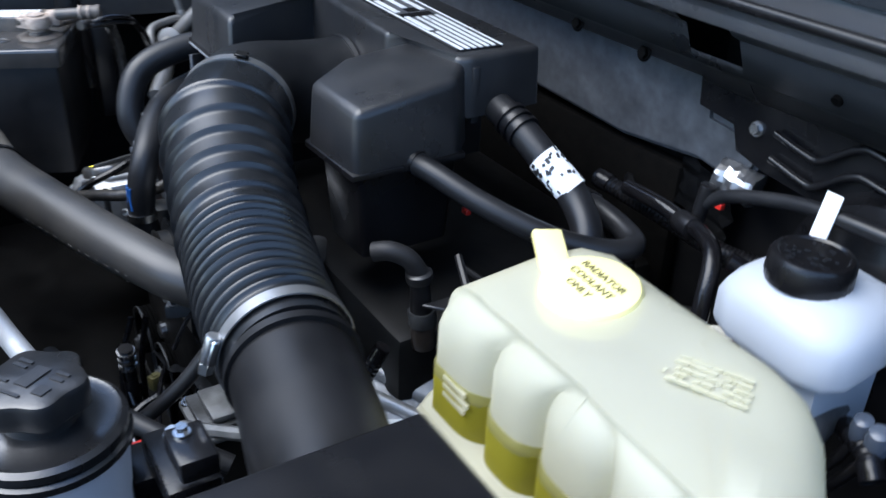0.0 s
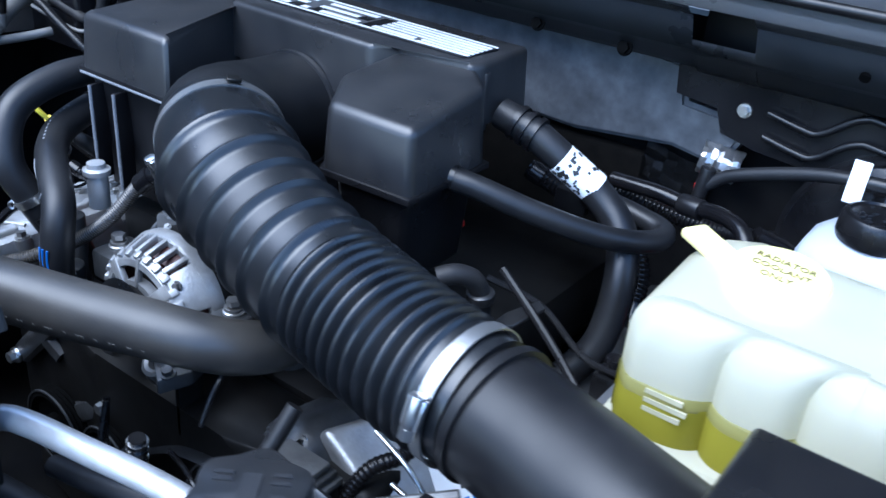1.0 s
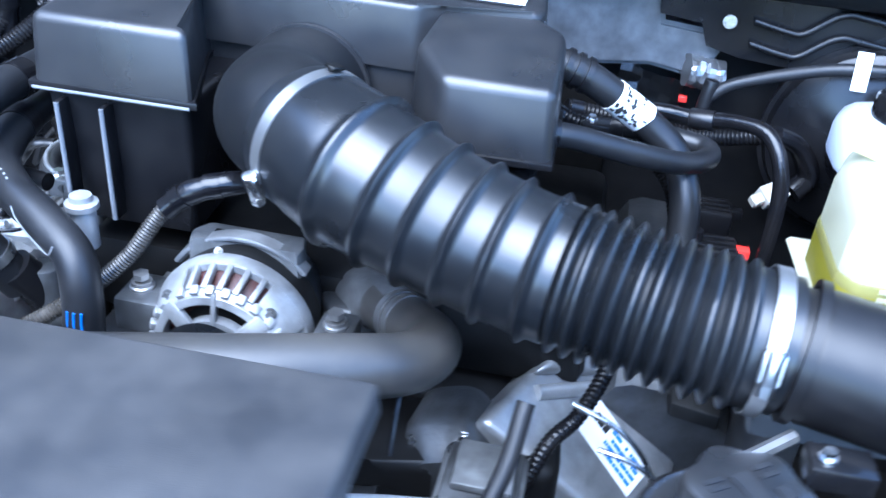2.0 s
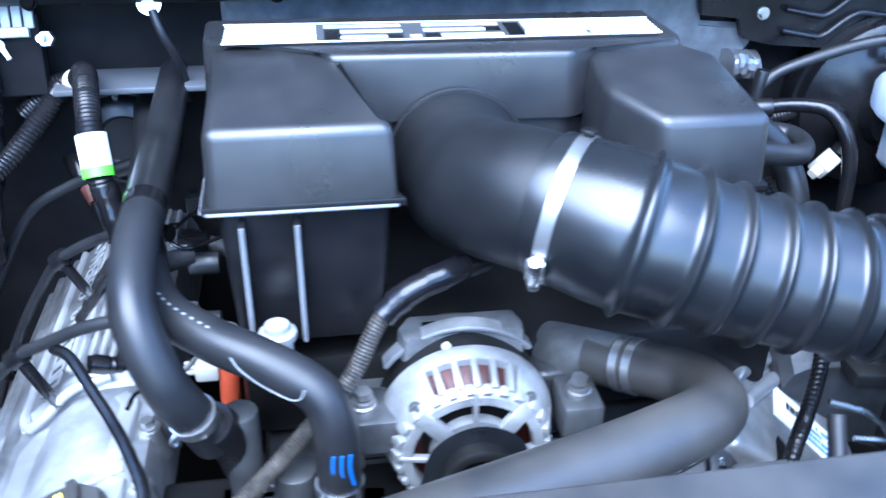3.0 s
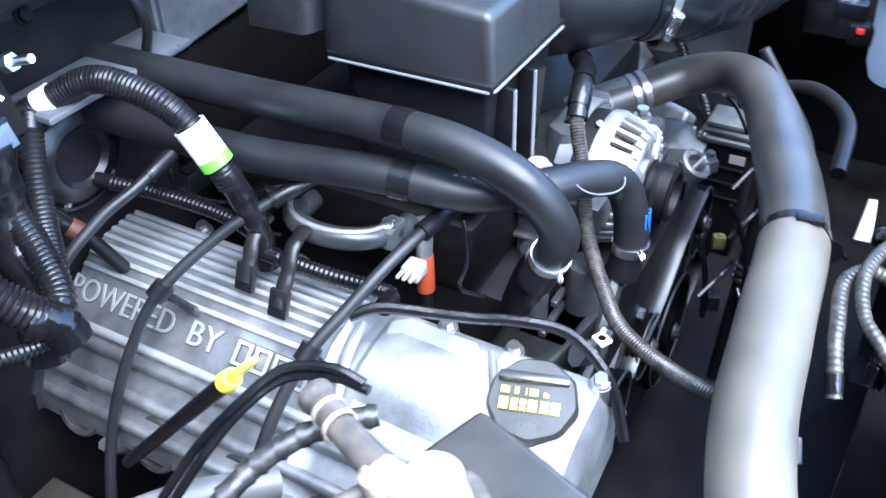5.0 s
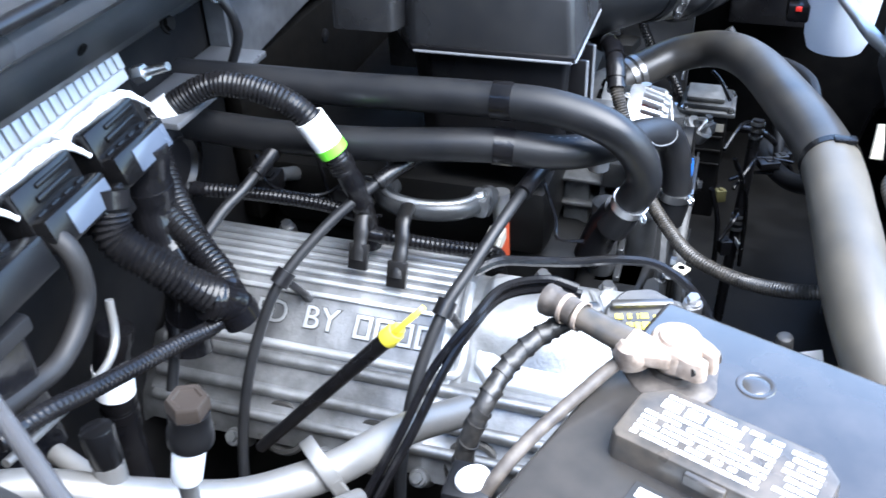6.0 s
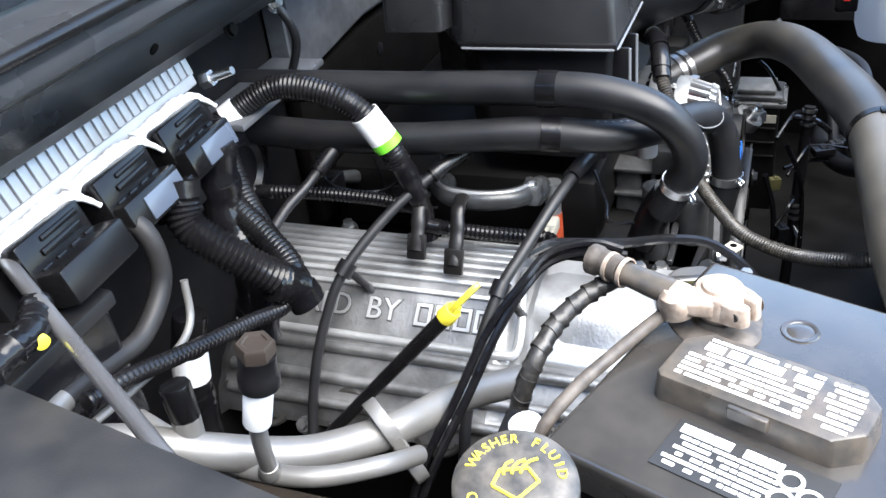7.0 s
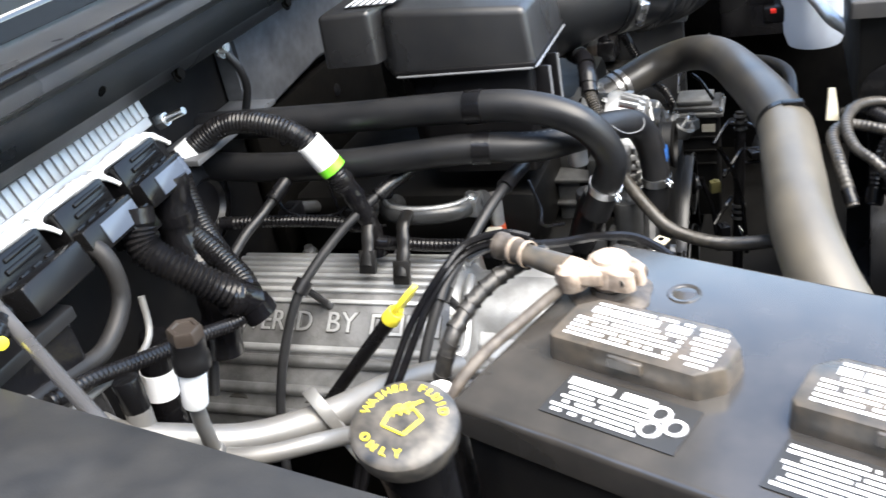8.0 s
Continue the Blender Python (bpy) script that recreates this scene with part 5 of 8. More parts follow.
for k, (dx, dz) in enumerate(((0, 0), (0.014, -0.016))):
    t = thing("cable", (-0.20 + dx, -0.52, 0.96 + dz), "grey cable with red and white marker sleeves", "cable", "grey cables")
    pts = [(-0.25 + dx, -0.56, 0.945 + dz), (-0.215 + dx, -0.515, 0.962 + dz), (-0.185 + dx, -0.47, 0.985 + dz), (-0.15 + dx, -0.43, 1.00 + dz)]
    part("sheath", add_tube(bm_new(), pts, 0.0085, 0.006, 14), "hose", t)
    pth, _ = smooth_path(pts, 0.002)
    c, ax = on_path(pth, (-0.225 + dx, -0.527, 0.957 + dz))
    part("red_sleeve", add_ring(bm_new(), c, ax, 0.0086, 0.015, 0.0012, 18), "red", t, "red marker sleeve")
    part("white_sleeve", add_ring(bm_new(), c + ax * 0.012, ax, 0.0086, 0.008, 0.0014, 18), "white_plastic", t, "white marker sleeve")
for k, m_ in enumerate(("red", "yellow", "green", "blue", "white_plastic")):
    wire("wire", [(-0.10 + k * 0.008, -0.50, 0.94), (-0.14 + k * 0.006, -0.545, 0.925), (-0.19, -0.575 + k * 0.006, 0.915)], 0.0016, ("red", "yellow", "green", "blue", "white")[k] + " thin wire under the relay box", m_, "thin wires")

# ---- battery, terminal, washer tank ----
BU, BV = Vector((-0.94, 0.34, 0)).normalized(), Vector((-0.34, -0.94, 0)).normalized()
BO = Vector((-0.541, -0.145, 0))
def bat(u, v, z):
    return BO + BU * u + BV * v + Vector((0, 0, z))


ba = thing("battery", bat(0.13, 0.15, 0.78), "dusty black car battery with two vent caps and printed labels", "battery")
BZT = 1.002
bm = bm_new()
add_prism(bm, [tuple(bat(u, v, 0)[:2]) for u, v in ((0.016, 0.002), (0.276, 0.002), (0.276, 0.36), (0.016, 0.36))], 0.972, BZT, 0.006, 3)
bmesh.ops.recalc_face_normals(bm, faces=bm.faces)
part("lid", bm, "battery", ba)
bm = bm_new()
add_prism(bm, [tuple(bat(u, v, 0)[:2]) for u, v in ((0.022, 0.008), (0.270, 0.008), (0.270, 0.354), (0.022, 0.354))], 0.78, 0.973, 0.006, 2)
bmesh.ops.recalc_face_normals(bm, faces=bm.faces)
part("case", bm, "cloth_tape", ba, "dull black battery case")
def bar_text(bm, m, x0, x1, y0, y1, rows, seed, fill=0.75):
    """Rows of plain bars for small print, with a few larger blocks."""
    rnd = random.Random(seed)
    h = (y1 - y0) / rows
    r = 0
    while r < rows:
        tall = 2 if rnd.random() < 0.08 and r < rows - 1 else 1
        x = x0 + rnd.choice((0, 0, 0.003, 0.007))
        while x < x1 - 0.002:
            w = min(rnd.uniform(0.002, 0.006 + 0.004 * tall), x1 - x)
            if rnd.random() < 0.14:
                x += w * 0.6
                continue
            add_box(bm, (x, y0 + r * h + h * 0.22, 0), (x + w, y0 + (r + tall) * h - h * 0.20, 0.0003), 0, 1, m)
            x += w + rnd.uniform(0.0005, 0.0012)
        r += tall
    return bm


for v0 in (0.044, 0.232):
    bm = bm_new()
    u0, u1, v1, c = 0.134, 0.196, v0 + 0.138, 0.016
    ring = [(u0 + c, v0), (u1 - c * 0.3, v0), (u1, v0 + c * 0.3), (u1, v1 - c), (u1 - c, v1), (u0 + c, v1), (u0, v1 - c), (u0, v0 + c)]
    add_prism(bm, [tuple(bat(u, v, 0)[:2]) for u, v in ring], BZT, BZT + 0.022, 0.003, 2, 0.002)
    bmesh.ops.recalc_face_normals(bm, faces=bm.faces)
    vcap = part("vent_cap", bm, "ventcap", ba, "dusty brown-grey vent cap with white print")
    m = frame_of(bat((u0 + u1) / 2, (v0 + v1) / 2, BZT + 0.0222), BV, -BU)
    part("print", bar_text(bm_new(), m, -0.058, 0.030, -0.024, 0.025, 9, 3), "white", vcap, "white small print bars")
    part("print", bar_text(bm_new(), m, 0.036, 0.060, -0.024, 0.024, 8, 8), "white", vcap, "white small print bars")
    bm = bm_new()
    add_box(bm, (-0.014, -0.035, -0.012), (0.014, -0.030, -0.002), 0.001, 1, m)
    part("latch", bm, "ventcap", vcap)
for v0, v1, sd in ((0.072, 0.178, 5), (0.236, 0.342, 6)):
    m = frame_of(bat(0.230, (v0 + v1) / 2, BZT + 0.0006), BV, -BU)
    half = (v1 - v0) / 2
    bm = bm_new()
    add_box(bm, (-half, -0.024, 0), (half, 0.024, 0.0006), 0, 1, m)
    lab = part("label", bm, "ink", ba, "black label with white print")
    part("print", bar_text(bm_new(), m @ Matrix.Translation((0, 0, 0.0006)), -half + 0.004, half * 0.42, -0.021, 0.021, 8, sd), "white", lab, "white small print bars")
    bm = bm_new()
    for k in range(3):
        add_ring(bm, m @ Vector((half * 0.62 + 0.010 * math.cos(k * 2.1), 0.010 * math.sin(k * 2.1), 0.0012)), m.to_3x3() @ Vector((0, 0, 1)), 0.006, 0.0008, 0.0025, 18)
    part("symbol", bm, "white", lab, "white printed ring symbols")
bm = bm_new()
pc = bat(0.074, 0.101, BZT)
add_lathe(bm, pc, (0, 0, 1), [(0, 0.0145), (0.0010, 0.0138), (0.0010, 0.011), (0.0003, 0.010), (0.0010, 0.008), (0.0018, 0.004), (0.0018, 0)], 32)
part("plug", bm, "battery", ba, "round moulded plug")
bm = bm_new()
TC = Vector((-0.648, -0.155, 0))
add_lathe(bm, TC + Vector((0, 0, BZT - 0.002)), (0, 0, 1), [(0, 0.036), (0.003, 0.035), (0.006, 0.028), (0.007, 0.018), (0.012, 0.017)], 36, lambda a, h: 1 + 0.06 * math.sin(3 * a) + 0.03 * math.sin(7 * a))
part("post_seal", bm, "brown", ba, "round dusty seal")
tm = thing("battery_terminal", tuple(TC + Vector((0, 0, BZT))), "corroded lead battery terminal clamp on the battery post", "battery terminal")
TZ = BZT + 0.026
bm = add_lathe(bm_new(), TC + Vector((0, 0, TZ - 0.012)), (0, 0, 1), [(0, 0.0175), (0.003, 0.0205), (0.017, 0.0205), (0.0205, 0.0185), (0.0215, 0.0150)], 36, lambda a, h: 1 + 0.03 * math.sin(2 * a + 0.6) + 0.015 * math.sin(5 * a))
part("clamp_ring", bm, "lead", tm)
part("post", add_lathe(bm_new(), TC + Vector((0, 0, BZT)), (0, 0, 1), [(0, 0.0148), (0.034, 0.0146), (0.0385, 0.0132), (0.0395, 0.010), (0.0390, 0)], 32), "lead", tm)
jaw = frame_of(TC + Vector((0, 0, TZ)), (-0.55, -0.85, 0), (0, 0, 1))
for s_ in (-1, 1):
    bm = bm_new()
    add_prism(bm, [(0.010, s_ * 0.0022), (0.029, s_ * 0.0024), (0.031, s_ * 0.005), (0.029, s_ * 0.0115), (0.020, s_ * 0.0150), (0.010, s_ * 0.0165)][::s_], -0.0085, 0.0080, 0.0022, 3, 0.001)
    bmesh.ops.recalc_face_normals(bm, faces=bm.faces)
    bm.transform(Matrix.Translation(TC + Vector((0, 0, TZ))) @ Matrix.Rotation(math.atan2(-0.85, -0.55), 4, "Z"))
    part("clamp_jaw", bm, "lead", tm)
bm = bm_new()
a, jn = jaw @ Vector((0.0235, 0, 0)), jaw.to_3x3() @ Vector((0, 0, 1))
add_cyl(bm, a - jn * 0.014, a + jn * 0.014, 0.0036, 0.0036, 14)
add_bolt(bm, a - jn * 0.0118, -jn, 0.0050, 0.004)
part("clamp_bolt", bm, "ventcap", tm, "dusty clamp bolt")
LUG = TC + Vector((-0.010, 0.030, TZ + 0.003))
bm = bm_new()
add_lathe(bm, LUG - Vector((0, 0, 0.014)), (-0.1, 0.05, 1), [(0, 0.013), (0.010, 0.0145), (0.020, 0.0135), (0.024, 0.009), (0.0245, 0)], 24, lambda t, h: 1 + 0.05 * math.sin(3 * t + h * 300))
add_box(bm, (-0.012, -0.020, -0.008), (0.012, 0.018, 0.007), 0.004, 3, frame_of(LUG - Vector((0, 0.008, 0.002)), (1, 0, 0), (0, 1, 0)))
part("lug", bm, "lead", tm, "rounded corroded lug")
bm = bm_new()
add_tube(bm, [LUG + Vector((0.002, 0.004, 0.002)), LUG + Vector((0.010, 0.026, 0.004)), LUG + Vector((0.018, 0.046, 0.006))], lambda s, t: 0.0122 - 0.0022 * s / t, 0.004, 18, True, 0.85)
part("cable_barrel", bm, "ventcap", tm, "dusty brown-grey cable barrel")
B0 = LUG + Vector((0.018, 0.046, 0.006))
bm = bm_new()
add_tube(bm, [B0, B0 + Vector((0.006, 0.012, 0.001)), B0 + Vector((0.012, 0.026, 0.001))], lambda s, t: 0.0112 + 0.0016 * (s > t * 0.7), 0.003, 18)
part("cable_boot", bm, "brown", tm, "brown heat-shrink boot")
bm = bm_new()
for f in (-0.004, 0.010):
    add_ring(bm, B0 + Vector((0.43, 0.9, 0.02)) * f, (0.43, 0.9, 0.02), 0.0112, 0.0035, 0.0012, 20)
part("cable_tie", bm, "lead", tm, "pale cable ring")

# cables that leave the battery
TCB = [(-0.612, -0.092, 1.022), (-0.628, -0.072, 1.020), (-0.648, -0.052, 1.015), (-0.676, -0.034, 1.005), (-0.708, -0.023, 0.988), (-0.722, -0.012, 0.950), (-0.728, -0.008, 0.90), (-0.730, -0.006, 0.82)]
bc_ = thing("battery_cable", TCB[3], "black taped battery cable looping down behind the battery", "cable")
part("cable", add_tube(bm_new(), TCB, lambda s, t: 0.0076 + 0.0003 * math.sin(s * 420), 0.005, 18), "dusty_tape", bc_)
tcp, _ = smooth_path(TCB, 0.001)
for k in range(16):
    i = 6 + int((len(tcp) - 60) * k / 16) + 2 * (k % 3)
    ax = (tcp[i + 1] - tcp[i - 1]).normalized() + Vector((0.25, 0.1 * (k % 3), 0.2))
    part("tape_edge", add_ring(bm_new(), tcp[i], ax, 0.0077, 0.0065 + 0.002 * (k % 2), 0.0007, 18), "dusty_tape", bc_)
hose("battery_cable", [(-0.650, -0.124, 1.018), (-0.672, -0.108, 1.014), (-0.705, -0.088, 1.009), (-0.745, -0.066, 1.004), (-0.778, -0.046, 0.985), (-0.80, -0.02, 0.92)], 0.0052, "dusty brown battery cable along the battery edge", "brown", "cable")
for off in (0, 0.009):
    wire("cable", [(-0.598, -0.076 + off * 0.4, 1.024 + off * 0.6), (-0.600, -0.048, 1.026 + off), (-0.612, -0.014, 1.020 + off), (-0.640, 0.003, 1.008 + off * 0.8), (-0.668, 0.020 + off, 0.980), (-0.705, 0.037 + off, 0.940), (-0.750, 0.063 + off, 0.880), (-0.79, 0.085, 0.80)], 0.0038, "thin glossy black cable beside the battery", "tape", "pair of thin cables", "cable")

hd = thing("battery_hold_down", (-0.774, -0.034, 0.80), "black hold-down post with a white cap beside the battery", "hold-down")
part("post", add_box(bm_new(), (-0.791, -0.049, 0.80), (-0.757, -0.015, 0.986), 0.004), "black", hd)
part("cap", add_lathe(bm_new(), (-0.774, -0.034, 0.985), (-0.1, -0.1, 1), [(0, 0.0115), (0.004, 0.0115), (0.006, 0.010), (0.0072, 0.005), (0.0072, 0)], 24, lambda a, h: 1 + 0.12 * math.cos(2 * a)), "white_plastic", hd, "white plastic cap")
wt = thing("washer_tank", (-0.84, -0.03, 0.80), "washer fluid filler neck with a black cap beside the battery", "washer tank")
WC = Vector((-0.894, -0.066, 1.049))
WA = Vector((-0.20, -0.08, 1)).normalized()
bm = add_lathe(bm_new(), WC - WA * 0.10, WA, [(-0.12, 0.022), (0, 0.024), (0.06, 0.025), (0.10, 0.028)], 28)
part("filler_neck", bm, "black", wt)
bm = add_lathe(bm_new(), WC, WA, [(0, 0.034), (0.010, 0.0362), (0.015, 0.0358), (0.018, 0.033), (0.0200, 0.023), (0.0208, 0)], 44)
cap = part("cap", bm, "washer_cap", wt, "dusty black washer cap with yellow print")
wm = frame_of(WC + WA * 0.0206, (0.35, -0.93, 0), (0.93, 0.35, 0.2))
bm = bm_new()
for words, a0, span in (("W A S H E R", 148, 62), ("F L U I D", 58, 56), ("O N L Y", 232, 60)):
    letters = words.split()
    for k, ch in enumerate(letters):
        a = radians(a0 - span * k / (len(letters) - 1)) if a0 < 200 else radians(200 + 60 * k / 3)
        q = wm @ Matrix.Translation((0.0262 * math.cos(a), 0.0262 * math.sin(a), -0.0014)) @ Matrix.Rotation(a - math.pi / 2 if a0 < 200 else a + math.pi / 2, 4, "Z")
        add_text(bm, ch, 0.0084, 0.0012, q)
part("lettering", bm, "yellow", cap, "yellow printed words")
fan = [(-0.013, -0.003), (0.0, -0.013), (0.013, -0.003), (0.008, 0.006), (-0.008, 0.006)]
bm = bm_new()
for (xa, ya), (xb, yb) in zip(fan, fan[1:] + fan[:1]):
    add_tube(bm, [wm @ Vector((xa, ya, 0.0004)), wm @ Vector((xb, yb, 0.0004))], 0.0010, 0.02, 6)
part("symbol", bm, "yellow", cap, "yellow windscreen symbol")
for k in range(3):
    part("spray_mark", add_tube(bm_new(), [wm @ Vector((-0.006 + k * 0.0046, 0.003, 0.0004)), wm @ Vector((-0.0054 + k * 0.006, 0.009, 0.0004)), wm @ Vector((0.0 + k * 0.007, 0.0115, 0.0004))], 0.0009, 0.004, 6), "yellow", cap)

# ---- control module on the firewall ----
pm = thing("control_module", (-0.64, 0.40, 1.02), "cast metal engine control module with black plugs", "control module")
PU, PN = Vector((-0.998, -0.066, 0)), Vector((0.10, -0.95, 0.30)).normalized()
PN = (PN - PU * PN.dot(PU)).normalized()
PB = PU.cross(PN)
if PB.z < 0:
    PB = -PB
P0 = Vector((-0.481, 0.412, 1.155))
pmx = Matrix((PU, PB, PN)).transposed().to_4x4()
pmx.translation = P0
def pbox(bm, u0, u1, v0, v1, n0, n1, bevel=0.0):
    """A block in the module's own axes: along it, up it, and out of it."""
    return add_box(bm, (u0, v0, n0), (u1, v1, n1), bevel, 2, pmx)


part("case", pbox(bm_new(), 0.0, 0.35, -0.110, -0.014, -0.030, -0.004, 0.004), "body_shade", pm, "case side darkened for shade")
for k in range(27):
    u = 0.004 + k * 0.0127
    part("fin", pbox(bm_new(), u, u + 0.0104, -0.032, -0.006, -0.006, 0.0035, 0.0014), "pcm", pm)
part("step", pbox(bm_new(), 0.010, 0.35, -0.042, -0.030, -0.006, 0.006, 0.002), "pcm", pm)
def pv(u, v, n):
    return pmx @ Vector((u, v, n))


for k in range(3):
    u = 0.046 + k * 0.103
    bm = bm_new()
    lobes = lambda s, t: 0.0078 + 0.0009 * math.sin(s * 190 + 1) + 0.0007 * math.sin(s * 610) + 0.0005 * math.sin(s * 1400 + 2) - 0.0040 * min(max(0, s / t - 0.68) * 6, 1)
    add_tube(bm, [pv(u + 0.094, -0.046, 0.008), pv(u + 0.060, -0.044, 0.011), pv(u + 0.020, -0.043, 0.013), pv(u - 0.002, -0.046, 0.017), pv(u - 0.010, -0.056, 0.024), pv(u - 0.016, -0.066, 0.027)], lobes, 0.003, 12, True, 0.8)
    part("plug_bracket", bm, "white_plastic", pm, "white plastic plug bracket")
    plug = part("plug", pbox(bm_new(), u + 0.006, u + 0.086, -0.086, -0.046, 0.0, 0.032, 0.004), "plug_black", pm, "black multi-pin plug")
    part("lever", pbox(bm_new(), u + 0.018, u + 0.066, -0.066, -0.060, 0.031, 0.0350, 0.0015), "plug_black", plug)
    part("lever", pbox(bm_new(), u + 0.014, u + 0.060, -0.056, -0.051, 0.031, 0.0345, 0.0015), "plug_black", plug)
    part("cover_shell", pbox(bm_new(), u + 0.000, u + 0.084, -0.106, -0.074, 0.006, 0.046 + 0.012 * (k == 2), 0.004), "plug_black", plug)
    # Thin blue-grey slab paints the sky's reflection on the shell's outer face.
    if k < 2:
        part("sky_sheen_face", pbox(bm_new(), u + 0.004, u + 0.060, -0.102, -0.080, 0.0458, 0.0475, 0.0006), "plate", plug, "plug shell face with sky reflection painted blue-grey")
    for j in range(4):
        part("latch", pbox(bm_new(), u + 0.010 + j * 0.018, u + 0.021 + j * 0.018, -0.078, -0.072, 0.031, 0.0345, 0.001), "plug_black", plug)
bm = bm_new()
st = pmx @ Vector((-0.008, -0.045, 0.0))
add_cyl(bm, st, st + PN * 0.012, 0.010, 0.009, 6)
add_cyl(bm, st + PN * 0.012, st + PN * 0.040, 0.005, 0.0045, 12)
part("stud", bm, "steel", pm, "zinc mounting stud")

ss = thing("seal_strip", (-0.70, 0.40, 1.18), "thin dark rubber seal strip with a pale edge by the cowl", "seal", kind="structure")
for off, r, mat_ in ((0.0, 0.0032, "rib_edge"), (0.012, 0.005, "black"), (0.022, 0.0024, "rib_edge")):
    part("strip", add_tube(bm_new(), [(-0.885 - off * 0.6, 0.372, 1.168 + off), (-0.775 - off * 0.6, 0.372, 1.172 + off), (-0.640 - off * 0.6, 0.372, 1.176 + off)], r, 0.03, 8), mat_, ss)

# looms from the module
JN = Vector((-0.600, 0.256, 0.950))
LOOM_SIDE = [tuple(JN), (-0.618, 0.262, 0.936), (-0.667, 0.268, 0.953), (-0.718, 0.270, 0.972), (-0.777, 0.272, 0.995), (-0.816, 0.275, 1.010), (-0.86, 0.28, 1.02)]
def pp(u, v, n):
    return tuple(pmx @ Vector((u, v, n)))


loom("wiring_loom", [pp(0.150, -0.092, 0.040), (-0.640, 0.330, 1.040), (-0.636, 0.300, 1.012), (-0.622, 0.272, 0.980), tuple(JN)], 0.0175, "thick ribbed loom from the control module plug")
loom("wiring_loom", [pp(0.060, -0.095, 0.030), (-0.545, 0.355, 1.020), (-0.560, 0.310, 0.985), (-0.578, 0.272, 0.962), tuple(JN)], 0.014, "ribbed loom from the control module to the loom joint")
loom("wiring_loom", LOOM_SIDE, 0.0078, "black split loom from the loom joint to the side")
sleeve("taped_sleeve", [pp(0.070, -0.090, 0.030), (-0.555, 0.352, 1.00), (-0.565, 0.325, 0.94), (-0.58, 0.33, 0.86)], 0.024, "glossy taped black sleeve under the control module")
lc = thing("loom_connector", pp(0.155, -0.10, 0.03), "square black loom connector at the module plug", "connector")
part("body", pbox(bm_new(), 0.134, 0.172, -0.124, -0.094, 0.006, 0.046, 0.003), "plug_black", lc)
part("collar", pbox(bm_new(), 0.138, 0.168, -0.132, -0.122, 0.012, 0.040, 0.003), "tape", lc)
sleeve("taped_sleeve", [tuple(JN + Vector((-0.02, 0.012, 0.015))), tuple(JN), tuple(JN + Vector((0.003, -0.010, -0.022)))], 0.0190, "glossy tape joint where the looms meet")
sleeve("taped_sleeve", [(-0.642, 0.360, 0.93), (-0.652, 0.371, 0.87), (-0.66, 0.375, 0.70), (-0.66, 0.375, 0.419)], 0.0185, "taped black sleeve with a white label")
bm = bm_new()
add_ring(bm, (-0.652, 0.371, 0.870), (0.016, -0.014, 0.15), 0.0188, 0.034, 0.0008, 28)
solo("sleeve_label", bm, "white", "white paper label wrapped round a sleeve", "label")

# main harness with the white and green tag
HN = [(-0.515, 0.395, 1.02), (-0.478, 0.405, 1.050), (-0.448, 0.395, 1.060), (-0.425, 0.345, 1.086), (-0.414, 0.290, 1.078), (-0.408, 0.254, 1.056), (-0.402, 0.230, 1.016), (-0.396, 0.220, 0.985)]
mh = thing("main_harness", (-0.40, 0.25, 0.90), "black ribbed main harness with a white and green tag", "harness")
part("conduit", add_tube(bm_new(), HN, corrugated(0.0132, 0.0011, 0.0046), 0.0012, 16), "loom", mh)
part("taped_end", add_tube(bm_new(), [(-0.398, 0.224, 1.000), (-0.390, 0.213, 0.965), (-0.383, 0.205, 0.92), (-0.386, 0.20, 0.88)], lambda s, t: 0.0145 - 0.003 * s / t + 0.0007 * math.sin(s * 220), 0.005, 18), "tape", mh, "taped lower end")
hnp, _ = smooth_path(HN, 0.001)
c, ax = on_path(hnp, (-0.405, 0.239, 1.033))
part("tag", add_ring(bm_new(), c + ax * -0.002, ax, 0.0155, 0.036, 0.0012, 26), "white", mh, "white paper tag")
part("tag_end", add_ring(bm_new(), c + ax * 0.0215, ax, 0.0156, 0.011, 0.0013, 26), "green", mh, "green tag end")
c, ax = on_path(hnp, (-0.446, 0.393, 1.061))
part("wrap", add_ring(bm_new(), c, ax, 0.0140, 0.018, 0.0016, 20), "white_plastic", mh, "grubby white tape wrap")
loom("wiring_loom", [(-0.465, 0.400, 1.055), (-0.495, 0.375, 1.02), (-0.53, 0.335, 0.985), (-0.565, 0.29, 0.965), tuple(JN)], 0.0125, "ribbed loom beside the control module plugs")
loom("wiring_loom", [(-0.386, 0.205, 0.922), (-0.380, 0.265, 0.926), (-0.385, 0.345, 0.93), (-0.40, 0.42, 0.935)], 0.0085, "ribbed loom along the valve cover's top edge")
loom("wiring_loom", [(-0.388, 0.20, 0.90), (-0.378, 0.13, 0.890), (-0.370, 0.06, 0.885), (-0.40, 0.045, 0.895)], 0.009, "thin ribbed loom along the valve cover")
